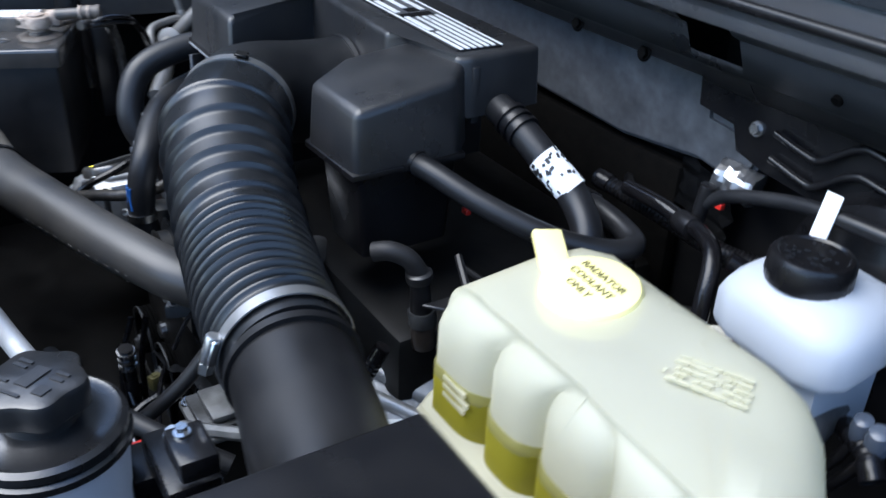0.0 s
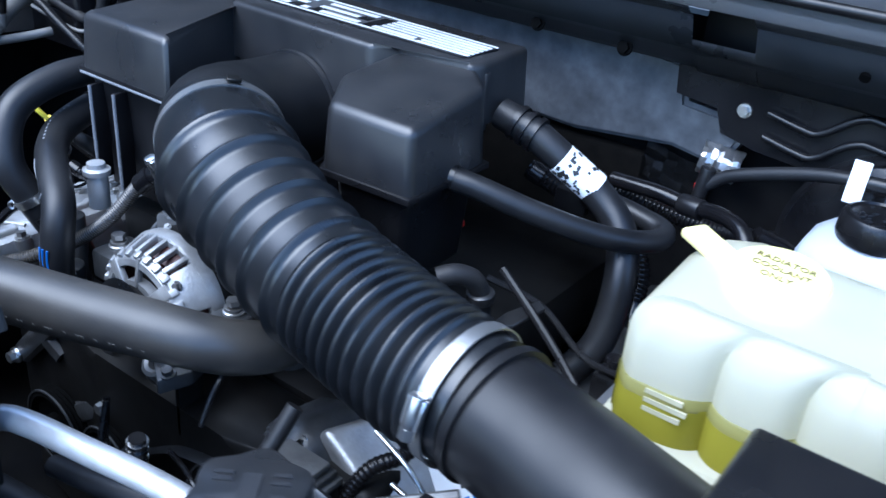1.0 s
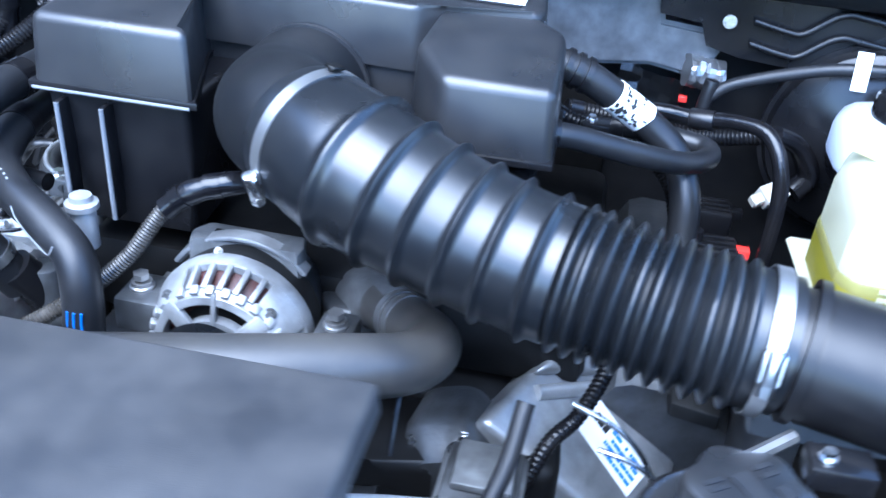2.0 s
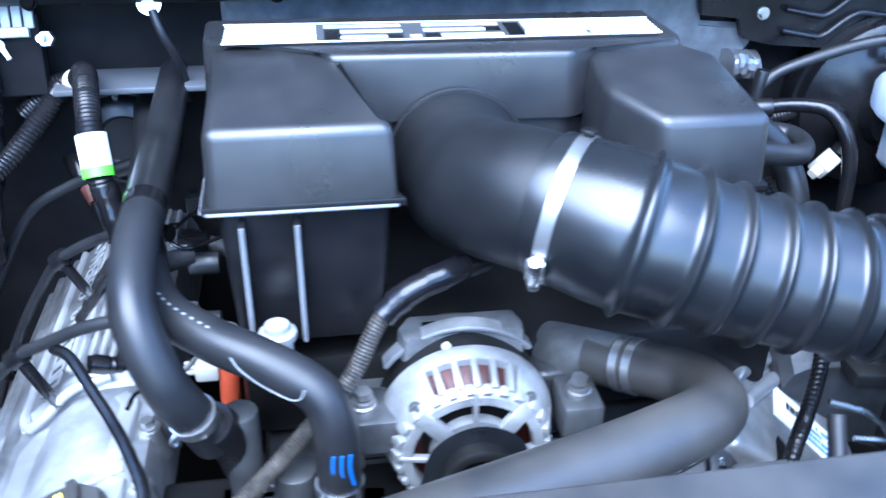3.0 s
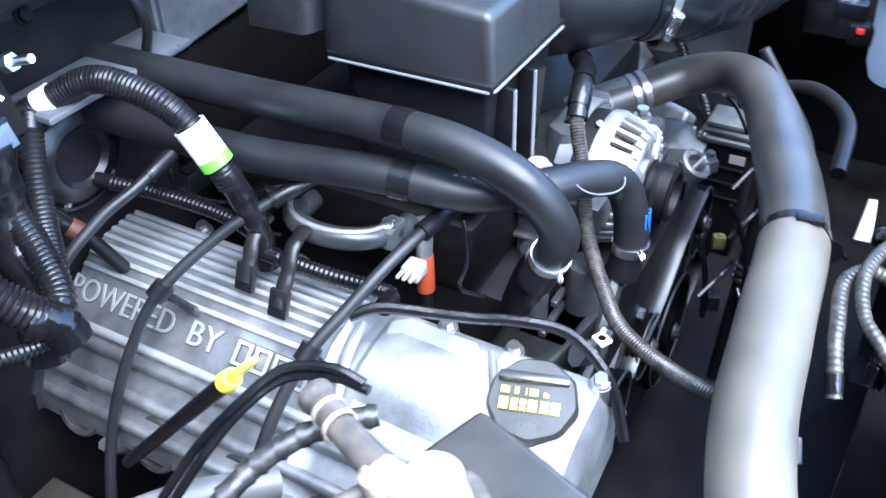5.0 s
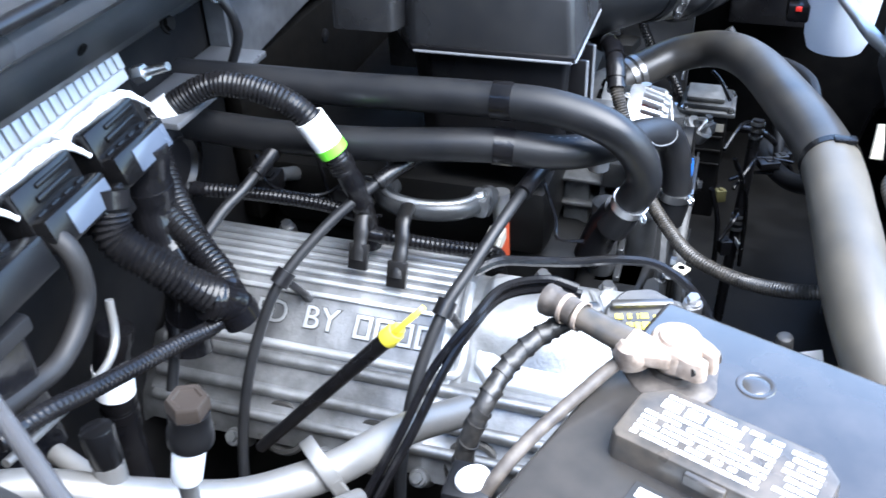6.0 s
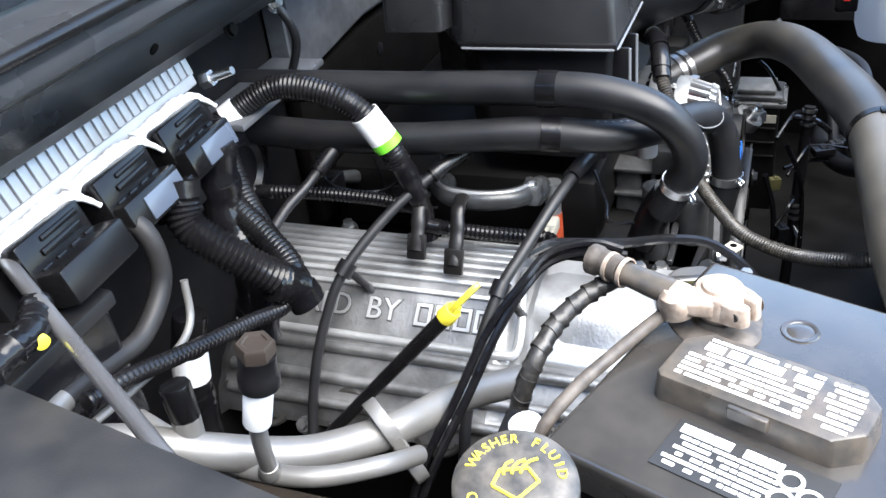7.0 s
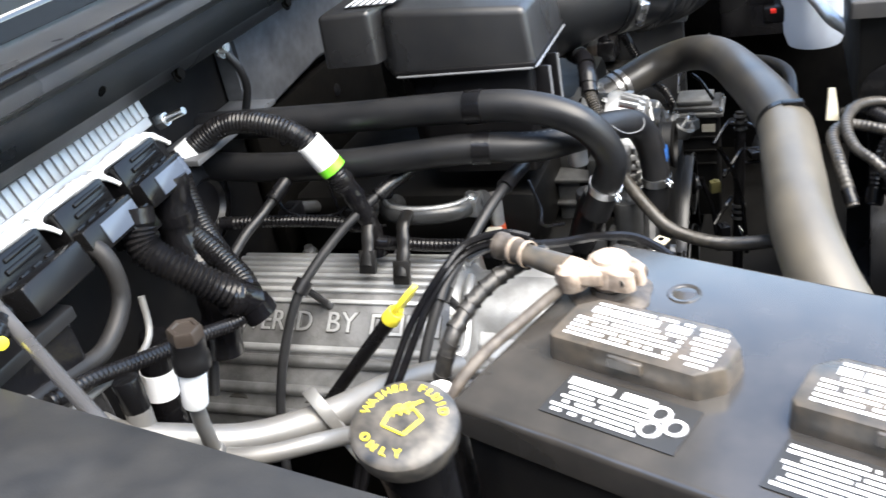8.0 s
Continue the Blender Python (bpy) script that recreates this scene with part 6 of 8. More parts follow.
for y, x, z in ((0.202, -0.423, 0.886), (0.153, -0.433, 0.877)):
    t = thing("taped_connector", (x, y, z), "taped black connector hanging over the valve cover", "connector", "taped connectors")
    part("tail", add_tube(bm_new(), [(-0.365, y + 0.006, 0.930), (-0.392, y + 0.003, 0.926), (-0.410, y, 0.905), (x, y, z)], lambda s, tt: 0.0085 + 0.0005 * math.sin(s * 310), 0.004, 14, True, 0.6), "cloth_tape", t)
    part("end_tape", add_box(bm_new(), (-0.0115, -0.016, -0.0035), (0.0115, 0.014, 0.0035), 0.0015, 2, frame_of((x + 0.004, y, z + 0.004), (0, -1, 0), (0.4, 0, 0.9))), "cloth_tape", t, "flattened tape end")

# vacuum lines across the cover, with their clips
VL = [
    ([(-0.375, 0.315, 0.985), (-0.425, 0.328, 0.965), (-0.468, 0.345, 0.945), (-0.53, 0.36, 0.90), (-0.59, 0.36, 0.80)], 0.0062),
    ([(-0.325, 0.160, 0.972), (-0.360, 0.183, 0.964), (-0.416, 0.230, 0.932), (-0.475, 0.270, 0.886), (-0.512, 0.288, 0.835), (-0.545, 0.296, 0.780), (-0.575, 0.296, 0.72), (-0.60, 0.29, 0.66)], 0.0062),
    ([(-0.285, 0.022, 0.955), (-0.335, 0.030, 0.955), (-0.390, 0.045, 0.940), (-0.438, 0.064, 0.912), (-0.478, 0.082, 0.884), (-0.520, 0.096, 0.838), (-0.555, 0.103, 0.785), (-0.585, 0.104, 0.72), (-0.60, 0.10, 0.66)], 0.0066),
]
for pts, r in VL:
    vl = thing("vacuum_line", pts[1], "grey-black rubber line crossing the valve cover", "hose", "rubber lines over the cover")
    part("line", add_tube(bm_new(), pts, r, 0.008, 14), "hose", vl)
    vp, _ = smooth_path(pts, 0.002)
    n_ = max(6, int(len(vp) * 0.13))
    part("end_sleeve", add_tube(bm_new(), vp[:n_:3], lambda s, t: r * 1.5, 0.006, 16), "black", vl, "thicker rubber end sleeve")
    part("end_band", add_ring(bm_new(), vp[n_ - 2], vp[n_ - 1] - vp[n_ - 3], r * 1.4, 0.004, 0.0012, 16), "cover_low", vl)
for c, d in (((-0.475, 0.270, 0.886), (-0.055, 0.03, -0.05)), ((-0.478, 0.082, 0.884), (-0.05, 0.015, -0.045))):
    cl = thing("line_clip", c, "black plastic clip holding a rubber line", "clip", "line clips")
    part("band", add_ring(bm_new(), c, d, 0.007, 0.018, 0.004, 18), "black", cl)
    foot = Vector((c[0] + 0.030, c[1] - 0.012, vc_z(c[0] + 0.030) - (0.004 if c[1] < 0.1 else 0)))
    way = (foot - Vector(c)).normalized()
    bm = bm_new()
    add_box(bm, (-0.006, 0.004, -0.004), (0.006, (foot - Vector(c)).length - 0.010, 0.004), 0.002, 2, frame_of(Vector(c), way.cross(Vector((0, 0, 1))), way))
    part("arm", bm, "black", cl)
    part("stud", add_cyl(bm_new(), foot - way * 0.014, foot + way * 0.004, 0.0048, 0.0055, 12), "grime_shade", cl, "dull metal stud")

# dipstick
dk = thing("dipstick", (-0.60, 0.26, 0.72), "black dipstick tube with a yellow ring handle", "dipstick")
DT = Vector((-0.551, 0.119, 0.894))
DB = Vector((-0.571, 0.276, 0.716))
part("tube", add_tube(bm_new(), [DB, DB.lerp(DT, 0.5), DT], lambda s, t: 0.0068 + 0.002 * (s / t), 0.02, 14), "black", dk)
dd = (DT - DB).normalized()
bm = bm_new()
add_cyl(bm, DT, DT + dd * 0.016, 0.0108, 0.0095, 18, 0.001)
part("collar", bm, "yellow", dk, "yellow plastic collar")
hm = frame_of(DT + dd * 0.034, dd, Vector((-0.75, -0.2, 0.55)))
bm = bm_new()
n_ = 28
ring = [(0.026 * math.cos(2 * math.pi * k / n_), 0.0105 * math.sin(2 * math.pi * k / n_)) for k in range(n_)]
add_prism(bm, ring, -0.0028, 0.0028, 0.0012, 2, 0.0, True)
bm.transform(hm)
add_cyl(bm, DT + dd * 0.010, DT + dd * 0.022, 0.0088, 0.0062, 16)
part("handle", bm, "yellow", dk, "yellow plastic handle")

# blue-black line along the cover's inner edge
wire("fuel_line", [(-0.435, 0.062, 0.905), (-0.414, 0.040, 0.908), (-0.390, 0.002, 0.898), (-0.367, -0.035, 0.888), (-0.345, -0.080, 0.884), (-0.330, -0.125, 0.872), (-0.345, -0.172, 0.845), (-0.37, -0.20, 0.80)], 0.0058, "blue-black line along the valve cover's inner edge", "tape", "", "hose")
loom("wiring_loom", [(0.0, 0.02, 1.005), (-0.045, -0.012, 1.012), (-0.075, -0.025, 1.010), (-0.118, -0.036, 0.982), (-0.150, -0.060, 0.935), (-0.195, -0.085, 0.895), (-0.245, -0.125, 0.868), (-0.284, -0.160, 0.858), (-0.315, -0.215, 0.858), (-0.350, -0.268, 0.880), (-0.36, -0.33, 0.90)], 0.0084, "dusty ribbed loom beside the alternator", mat="dusty_loom", pitch=0.0034)
sleeve("taped_sleeve", [(-0.02, 0.005, 1.008), (-0.058, -0.02, 1.012), (-0.095, -0.030, 1.000), (-0.118, -0.036, 0.982)], 0.0125, "taped black sleeve behind the alternator")

# bolt, sensor, rings round the manifold
bm = bm_new()
add_cyl(bm, (-0.212, -0.032, 0.92), (-0.212, -0.032, 0.965), 0.013, 0.013, 18, 0.001)
add_lathe(bm, (-0.212, -0.032, 0.965), (0, 0, 1), [(0, 0.017), (0.006, 0.017), (0.008, 0.012), (0.014, 0.011), (0.015, 0)], 12)
solo("stud_nut", bm, "alu", "pale aluminium stud nut below the resonator box", "nut")
fr = thing("fuel_crossover", (-0.315, 0.150, 0.90), "curved dull metal crossover pipe beside the manifold", "pipe")
arc = [(-0.300 + 0.056 * math.cos(radians(q)), 0.150 + 0.062 * math.sin(radians(q)), 0.918 + 0.003 * math.cos(radians(q) * 2)) for q in range(105, 266, 20)]
part("pipe", add_tube(bm_new(), arc, 0.0125, 0.006, 18), "grime_shade", fr)
# Brighter thin tube along the pipe paints its highlight.
part("bead", add_tube(bm_new(), [(x - 0.004, y, z + 0.0108) for x, y, z in arc], 0.0036, 0.006, 10), "alu_cast", fr, "bright bead painting the pipe's highlight")
for q in (arc[0], arc[-1]):
    part("collar", add_cyl(bm_new(), (q[0] - 0.004, q[1], q[2] - 0.012), (q[0] + 0.03, q[1], q[2] - 0.012), 0.013, 0.013, 18, 0.001), "grime_shade", fr)
part("lug", add_box(bm_new(), (-0.330, 0.078, 0.902), (-0.296, 0.100, 0.926), 0.004), "alu_dark", fr)
part("lug_bolt", add_bolt(bm_new(), (-0.318, 0.089, 0.926), (0, 0, 1), 0.006, 0.008), "steel", fr)
bm = bm_new()
add_cyl(bm, (-0.274, 0.073, 0.812), (-0.272, 0.074, 0.862), 0.0108, 0.0102, 16, 0.002)
sp = thing("sensor_plug", (-0.288, 0.08, 0.80), "orange boot with a pale plug beside the manifold", "sensor")
part("boot", bm, "orange", sp, "orange rubber boot")
bm = bm_new()
add_box(bm, (-0.306, 0.064, 0.846), (-0.282, 0.086, 0.864), 0.003)
cn_ = part("connector", bm, "beige", sp, "pale grey-green connector")
for y in (0.067, 0.075, 0.083):
    part("prong", add_box(bm_new(), (-0.318, y - 0.002, 0.856), (-0.305, y + 0.002, 0.860), 0.0008, 1), "beige", cn_)
part("foot", add_cyl(bm_new(), (-0.275, 0.073, 0.74), (-0.274, 0.073, 0.814), 0.008, 0.008, 14), "shade_black", sp)
part("neck", add_cyl(bm_new(), (-0.272, 0.074, 0.860), (-0.270, 0.076, 0.905), 0.009, 0.012, 16), "alu_cast", sp)
bm = bm_new()
add_prism(bm, [(-0.314, -0.151), (-0.301, -0.158), (-0.292, -0.143), (-0.305, -0.136)], 0.853, 0.856, 0.001, 1)
npl = thing("nut_plate", (-0.303, -0.147, 0.80), "small cream plastic tab with a hole on its stud", "tab")
part("tab", bm, "cream_plastic", npl)
part("hole", add_cyl(bm_new(), (-0.303, -0.147, 0.8545), (-0.303, -0.147, 0.8565), 0.0042, 0.0042, 12), "void", npl, "dark hole")
part("stud", add_cyl(bm_new(), (-0.303, -0.147, 0.79), (-0.303, -0.147, 0.854), 0.005, 0.005, 12), "grime_shade", npl)

# pump and idler bracket left of the alternator
pb = thing("pump_bracket", (-0.19, -0.10, 0.70), "cast aluminium pump bracket under the heater hose", "bracket")
part("post", add_cyl(bm_new(), (-0.205, -0.09, 0.76), (-0.205, -0.09, 0.862), 0.021, 0.020, 24, 0.002), "grime_shade", pb)
part("post", add_cyl(bm_new(), (-0.252, -0.05, 0.76), (-0.252, -0.05, 0.90), 0.017, 0.017, 20, 0.002), "grime_shade", pb)
bm = bm_new()
add_prism(bm, [(-0.28, -0.10), (-0.12, -0.115), (-0.12, -0.06), (-0.28, -0.04)], 0.78, 0.80, 0.004, 2)
part("web", bm, "grime_shade", pb)
for k in range(3):
    part("rib", add_box(bm_new(), (-0.275 + k * 0.03, -0.075, 0.80 + 0.02 * k), (-0.215, -0.067, 0.808 + 0.02 * k), 0.001, 1), "grime_shade", pb)
part("outlet", add_tube(bm_new(), [(-0.275, -0.070, 0.905), (-0.262, -0.052, 0.87), (-0.255, -0.035, 0.82)], 0.0205, 0.01, 20), "black", pb, "black outlet pipe")

# far bank's valve cover
v2 = thing("valve_cover", (0.42, 0.12, 0.70), "bare cast aluminium valve cover with a white paper label", "valve cover")
bm = bm_new()
rows = []
for k, y in enumerate((0.44, 0.42, 0.06, 0.03)):
    drop = 0.03 if k in (0, 3) else 0
    rows.append([bm.verts.new((-x, y, z - drop - 0.008)) for x, z in VCP])
for r0, r1 in zip(rows, rows[1:]):
    for i in range(len(VCP) - 1):
        bm.faces.new((r0[i], r1[i], r1[i + 1], r0[i + 1]))
for r in (rows[0], rows[-1]):
    bm.faces.new(r)
bmesh.ops.recalc_face_normals(bm, faces=bm.faces)
part("casting", bm, "grime_shade", v2, angle=30)
lm = frame_of((0.358, -0.010, 0.762), (0.80, -0.08, -0.58), (0.15, 0.75, 0.12))
bm = bm_new()
add_prism(bm, [(-0.15, -0.09), (-0.115, 0.05), (-0.02, 0.105), (0.028, 0.098), (0.076, 0.052), (0.080, 0.010), (0.045, -0.08)], -0.06, 0.0, 0.010, 3)
bm.transform(lm)
part("front_casting", bm, "alu_cast", v2, "smooth cast front end")
part("step", add_tube(bm_new(), [lm @ Vector(p) for p in ((-0.112, -0.016, 0.0), (-0.05, 0.050, 0.0), (0.012, 0.112, -0.002))], 0.0085, 0.01, 12), "alu", v2, "bright cast step")
bm = bm_new()
add_prism(bm, [(-0.125, 0.0), (-0.005, 0.115), (-0.03, 0.14), (-0.11, 0.08)], -0.05, 0.012, 0.008, 3)
bm.transform(lm)
part("upper_casting", bm, "alu_cast", v2)
lt = lm @ Matrix.Translation((-0.012, 0.002, 0.0005)) @ Matrix.Rotation(radians(-17), 4, "Z")
bm = bm_new()
add_box(bm, (-0.050, -0.027, 0), (0.050, 0.027, 0.001), 0, 1, lt)
lab = part("paper_label", bm, "white", v2, "white paper label with blue print")
part("print", bar_text(bm_new(), lt @ Matrix.Translation((0, 0, 0.001)), -0.006, 0.046, -0.022, 0.019, 4, 11), "blue", lab, "blue small print bars")
part("print", bar_text(bm_new(), lt @ Matrix.Translation((0, 0, 0.001)), -0.036, -0.010, -0.004, 0.019, 1, 12), "ink", lab, "black number bars")
loom("wiring_loom", [(0.335, -0.01, 0.92), (0.327, -0.033, 0.875), (0.308, -0.058, 0.838), (0.285, -0.085, 0.822), (0.262, -0.112, 0.77)], 0.0085, "black split loom over the far bank's casting")

# hoses at the far side of the intake cover
t2 = thing("tagged_hose", (0.33, 0.22, 1.02), "black rubber hose with a worn white label", "hose")
TH = [(0.215, 0.200, 1.105), (0.258, 0.203, 1.092), (0.300, 0.212, 1.066), (0.335, 0.222, 1.040), (0.372, 0.215, 1.010), (0.392, 0.190, 0.965), (0.392, 0.165, 0.90), (0.37, 0.14, 0.86)]
part("hose", add_tube(bm_new(), TH, 0.0175, 0.007, 24), "hose", t2)
thp, _ = smooth_path(TH, 0.001)
c, ax = on_path(thp, (0.312, 0.216, 1.058))
tl = part("label", add_ring(bm_new(), c, ax, 0.0176, 0.050, 0.0008, 30), "white", t2, "worn white label")
random.seed(9)
bm = bm_new()
q = ax.to_track_quat("Z", "Y").to_matrix()
for k in range(60):
    a, h = random.uniform(0, 6.28), random.uniform(-0.023, 0.023)
    p = c + q @ Vector((math.cos(a) * 0.0186, math.sin(a) * 0.0186, h))
    rad = (p - c - ax * (p - c).dot(ax)).normalized()
    w, l_ = random.uniform(0.001, 0.003), random.uniform(0.002, 0.007)
    add_box(bm, (-w, -l_ / 2, -0.0008), (w, l_ / 2, 0.0004), 0, 1, frame_of(p, ax.cross(rad) + ax * random.uniform(-0.6, 0.6), ax))
part("print", bm, "ink", tl, "worn black print")
c, ax = on_path(thp, (0.250, 0.203, 1.095))
for off in (-0.012, 0.0, 0.012):
    part("fitting_ring", add_ring(bm_new(), c + ax * off, ax, 0.0165, 0.006, 0.004, 24), "black", t2)
bh = thing("breather_hose", (0.32, 0.117, 1.03), "black rubber breather hose with a tight loop", "hose")
BH = [(0.225, 0.075, 1.072), (0.262, 0.086, 1.067), (0.320, 0.117, 1.046), (0.375, 0.165, 1.022), (0.408, 0.215, 1.010), (0.408, 0.250, 1.008), (0.375, 0.262, 1.010), (0.335, 0.262, 1.015), (0.30, 0.27, 1.01)]
part("hose", add_tube(bm_new(), BH, 0.0125, 0.007, 22), "hose", bh)
part("end_collar", add_ring(bm_new(), (0.238, 0.079, 1.071), (0.05, 0.017, -0.008), 0.0125, 0.012, 0.002, 22), "black", bh, "black end collar")
part("end_collar", add_ring(bm_new(), (0.31, 0.268, 1.011), (-0.03, 0.008, -0.004), 0.0125, 0.012, 0.002, 22), "black", bh, "black end collar")
hose("vacuum_pipe", [(0.30, 0.335, 1.012), (0.36, 0.332, 1.015), (0.40, 0.330, 1.012), (0.445, 0.310, 1.022), (0.480, 0.287, 1.020), (0.500, 0.262, 0.985), (0.505, 0.25, 0.92), (0.50, 0.24, 0.80)], 0.0095, "blue-black line with a joint near the firewall", "tape")
hose("brake_line", [(0.408, 0.345, 1.035), (0.44, 0.345, 1.058), (0.523, 0.336, 1.088), (0.58, 0.33, 1.098), (0.66, 0.335, 1.098), (0.74, 0.33, 1.085)], 0.0075, "black rubber line along the firewall")
bm = bm_new()
add_cyl(bm, (0.402, 0.342, 0.995), (0.410, 0.345, 1.058), 0.008, 0.009, 12, 0.001)
add_cyl(bm, (0.392, 0.330, 1.012), (0.420, 0.322, 1.015), 0.0125, 0.0125, 12, 0.001)
solo("line_joint", bm, "black", "black plastic tee joint in the vacuum line", "joint")
bm = bm_new()
add_box(bm, (-0.0088, -0.0008, -0.022), (0.0088, 0.0008, 0.022), 0.0004, 1, Matrix.Translation((0.568, 0.322, 1.098)) @ Matrix.Rotation(radians(-14), 4, "X"))
solo("paper_tag", bm, "white", "white paper tag hanging on the rubber line", "tag")
random.seed(17)
fp = thing("foil_plug", (0.403, 0.400, 1.047), "crinkled foil covered plug on the firewall", "plug")
bm = add_tube(bm_new(), [(0.381, 0.394, 1.050), (0.403, 0.400, 1.047), (0.425, 0.406, 1.043)], 0.0195, 0.004, 18)
for v in bm.verts:
    v.co += Vector((random.uniform(-1, 1), random.uniform(-1, 1), random.uniform(-1, 1))) * 0.0018
part("foil", bm, "clamp", fp, angle=5)
part("bracket", add_box(bm_new(), (0.397, 0.400, 1.035), (0.409, 0.447, 1.053), 0.002), "black", fp, "black bracket behind the foil")
bm = bm_new()
cols = [[bm.verts.new((0.300 + 0.014 * a + random.uniform(-0.003, 0.003), 0.424 + random.uniform(-0.006, 0.006), 1.045 - 0.012 * b - 0.004 * a + random.uniform(-0.003, 0.003))) for b in range(7)] for a in range(7)]
for p_, q_ in zip(cols, cols[1:]):
    for b in range(6):
        bm.faces.new((p_[b], q_[b], q_[b + 1], p_[b + 1]))
bmesh.ops.solidify(bm, geom=bm.faces[:], thickness=0.0012)
solo("foil_sheet", bm, "soot_foil", "crinkled dark foil sheet on the firewall", "foil", angle=5)
cn = thing("wire_connector", (0.52, 0.32, 0.92), "blue-black sleeve ending in a pale grey connector", "connector")
part("sleeve", add_tube(bm_new(), [(0.49, 0.30, 1.018), (0.525, 0.325, 0.995), (0.548, 0.338, 0.955), (0.530, 0.325, 0.935)], lambda s, t: 0.010 + 0.006 * s / t, 0.006, 16), "tape", cn)
bm = bm_new()
add_box(bm, (-0.016, -0.012, -0.011), (0.016, 0.012, 0.011), 0.002, 2, frame_of((0.508, 0.314, 0.934), (0.8, 0.5, 0.25), (-0.3, 0.6, 0.5)))
add_box(bm, (-0.030, -0.007, -0.007), (-0.015, 0.007, 0.007), 0.002, 1, frame_of((0.508, 0.314, 0.934), (0.8, 0.5, 0.25), (-0.3, 0.6, 0.5)))
part("plug", bm, "beige", cn, "pale grey connector")
for x, y, z in ((0.30, 0.30, 0.985), (0.183, 0.186, 0.962), (0.385, 0.40, 1.01)):
    bm = bm_new()
    add_box(bm, (x - 0.0055, y - 0.004, z - 0.004), (x + 0.0055, y + 0.004, z + 0.004), 0.001, 1)
    solo("red_clip", bm, "red", "small red plastic lock clip", "clip", "red clips")

# ---- side pipes, ports and rod near the fender ----
ap = thing("refrigerant_pipe", (-0.80, 0.15, 0.93), "bare aluminium refrigerant pipe with service ports", "pipe")
AP = [(-0.905, 0.300, 1.005), (-0.875, 0.250, 1.000), (-0.845, 0.195, 0.975), (-0.808, 0.142, 0.948), (-0.770, 0.105, 0.936), (-0.735, 0.080, 0.928), (-0.672, 0.058, 0.906), (-0.61, 0.02, 0.88)]
part("pipe", add_tube(bm_new(), AP, 0.0145, 0.008, 24), "pipe", ap)
part("second_pipe", add_tube(bm_new(), [(-0.815, 0.285, 0.962), (-0.826, 0.241, 0.957), (-0.835, 0.189, 0.955), (-0.837, 0.145, 0.955), (-0.828, 0.109, 0.953), (-0.803, 0.073, 0.948), (-0.765, 0.060, 0.925)], 0.0080, 0.008, 18), "pipe", ap, "thin aluminium pipe")
bm = bm_new()
fl = frame_of((-0.752, 0.088, 0.925), (0.15, -0.25, -0.9), (0.6, 0.75, 0.1))
for k, (dx, dy, r) in enumerate(((-0.014, 0.004, 0.024), (0.026, -0.012, 0.016))):
    add_cyl(bm, fl @ Vector((dx, dy, -0.006)), fl @ Vector((dx, dy, 0.006)), r, r, 28, 0.001)
add_box(bm, (-0.016, -0.020, -0.006), (0.030, 0.012, 0.006), 0.002, 1, fl)
part("flange", bm, "pipe", ap, "flat aluminium pipe flange")
port = part("port", add_tube(bm_new(), [(-0.839, 0.148, 0.957), (-0.851, 0.138, 1.005), (-0.857, 0.130, 1.04)], 0.0064, 0.008, 16), "pipe", ap, "service port stem")
part("sleeve", add_cyl(bm_new(), (-0.857, 0.131, 1.030), (-0.856, 0.121, 1.068), 0.0100, 0.0104, 24, 0.001), "white_plastic", port, "white port sleeve")
part("collar", add_cyl(bm_new(), (-0.840, 0.147, 0.960), (-0.842, 0.145, 0.970), 0.0095, 0.0075, 16, 0.001), "pipe", port)
bm = bm_new()
add_lathe(bm, (-0.856, 0.121, 1.064), (0.02, -0.15, 1), [(0, 0.0118), (0.002, 0.0142), (0.012, 0.0142), (0.014, 0.0128), (0.028, 0.0128)], 30)
part("port_cap", bm, "plug_black", port, "black port cap with a bronze hex top")
part("hex_top", add_lathe(bm_new(), (-0.8555, 0.117, 1.0915), (0, -0.1, 1), [(0, 0.0132), (0.009, 0.0132), (0.0108, 0.0118), (0.0108, 0.0088), (0.0096, 0.0080), (0.0096, 0)], 6), "bronze", port, "dull bronze hex top")
port = part("port", add_cyl(bm_new(), (-0.846, 0.206, 0.975), (-0.842, 0.208, 1.004), 0.011, 0.011, 16), "pipe", ap, "low service port")
bm = bm_new()
add_cyl(bm, (-0.842, 0.208, 1.000), (-0.839, 0.211, 1.034), 0.0112, 0.0118, 10, 0.002)
part("port_cap", bm, "plug_black", port, "black ribbed port cap")
rod = thing("hood_rod", (-0.84, 0.29, 1.05), "plain grey metal hood rod by the fender rail", "hood rod")
part("rod", add_cyl(bm_new(), (-0.955, 0.110, 1.083), (-0.790, 0.400, 1.110), 0.0058, 0.0062, 18), "rod", rod)
rf = thing("refrigerant_hose", (-0.768, 0.297, 1.00), "pale grey refrigerant hose with crimped ends", "hose")
RF = [(-0.700, 0.345, 1.085), (-0.701, 0.322, 1.064), (-0.706, 0.320, 1.019), (-0.749, 0.318, 0.993), (-0.794, 0.318, 0.997), (-0.842, 0.315, 1.007), (-0.90, 0.31, 1.01)]
part("hose", add_tube(bm_new(), RF, 0.0092, 0.008, 20), "greyhose", rf)
rfp, _ = smooth_path(RF, 0.002)
for i in (len(rfp) - 20,):
    part("crimp", add_ring(bm_new(), rfp[i], rfp[i + 1] - rfp[i - 1], 0.0092, 0.022, 0.0016, 22), "pipe", rf, "crimped metal collar")
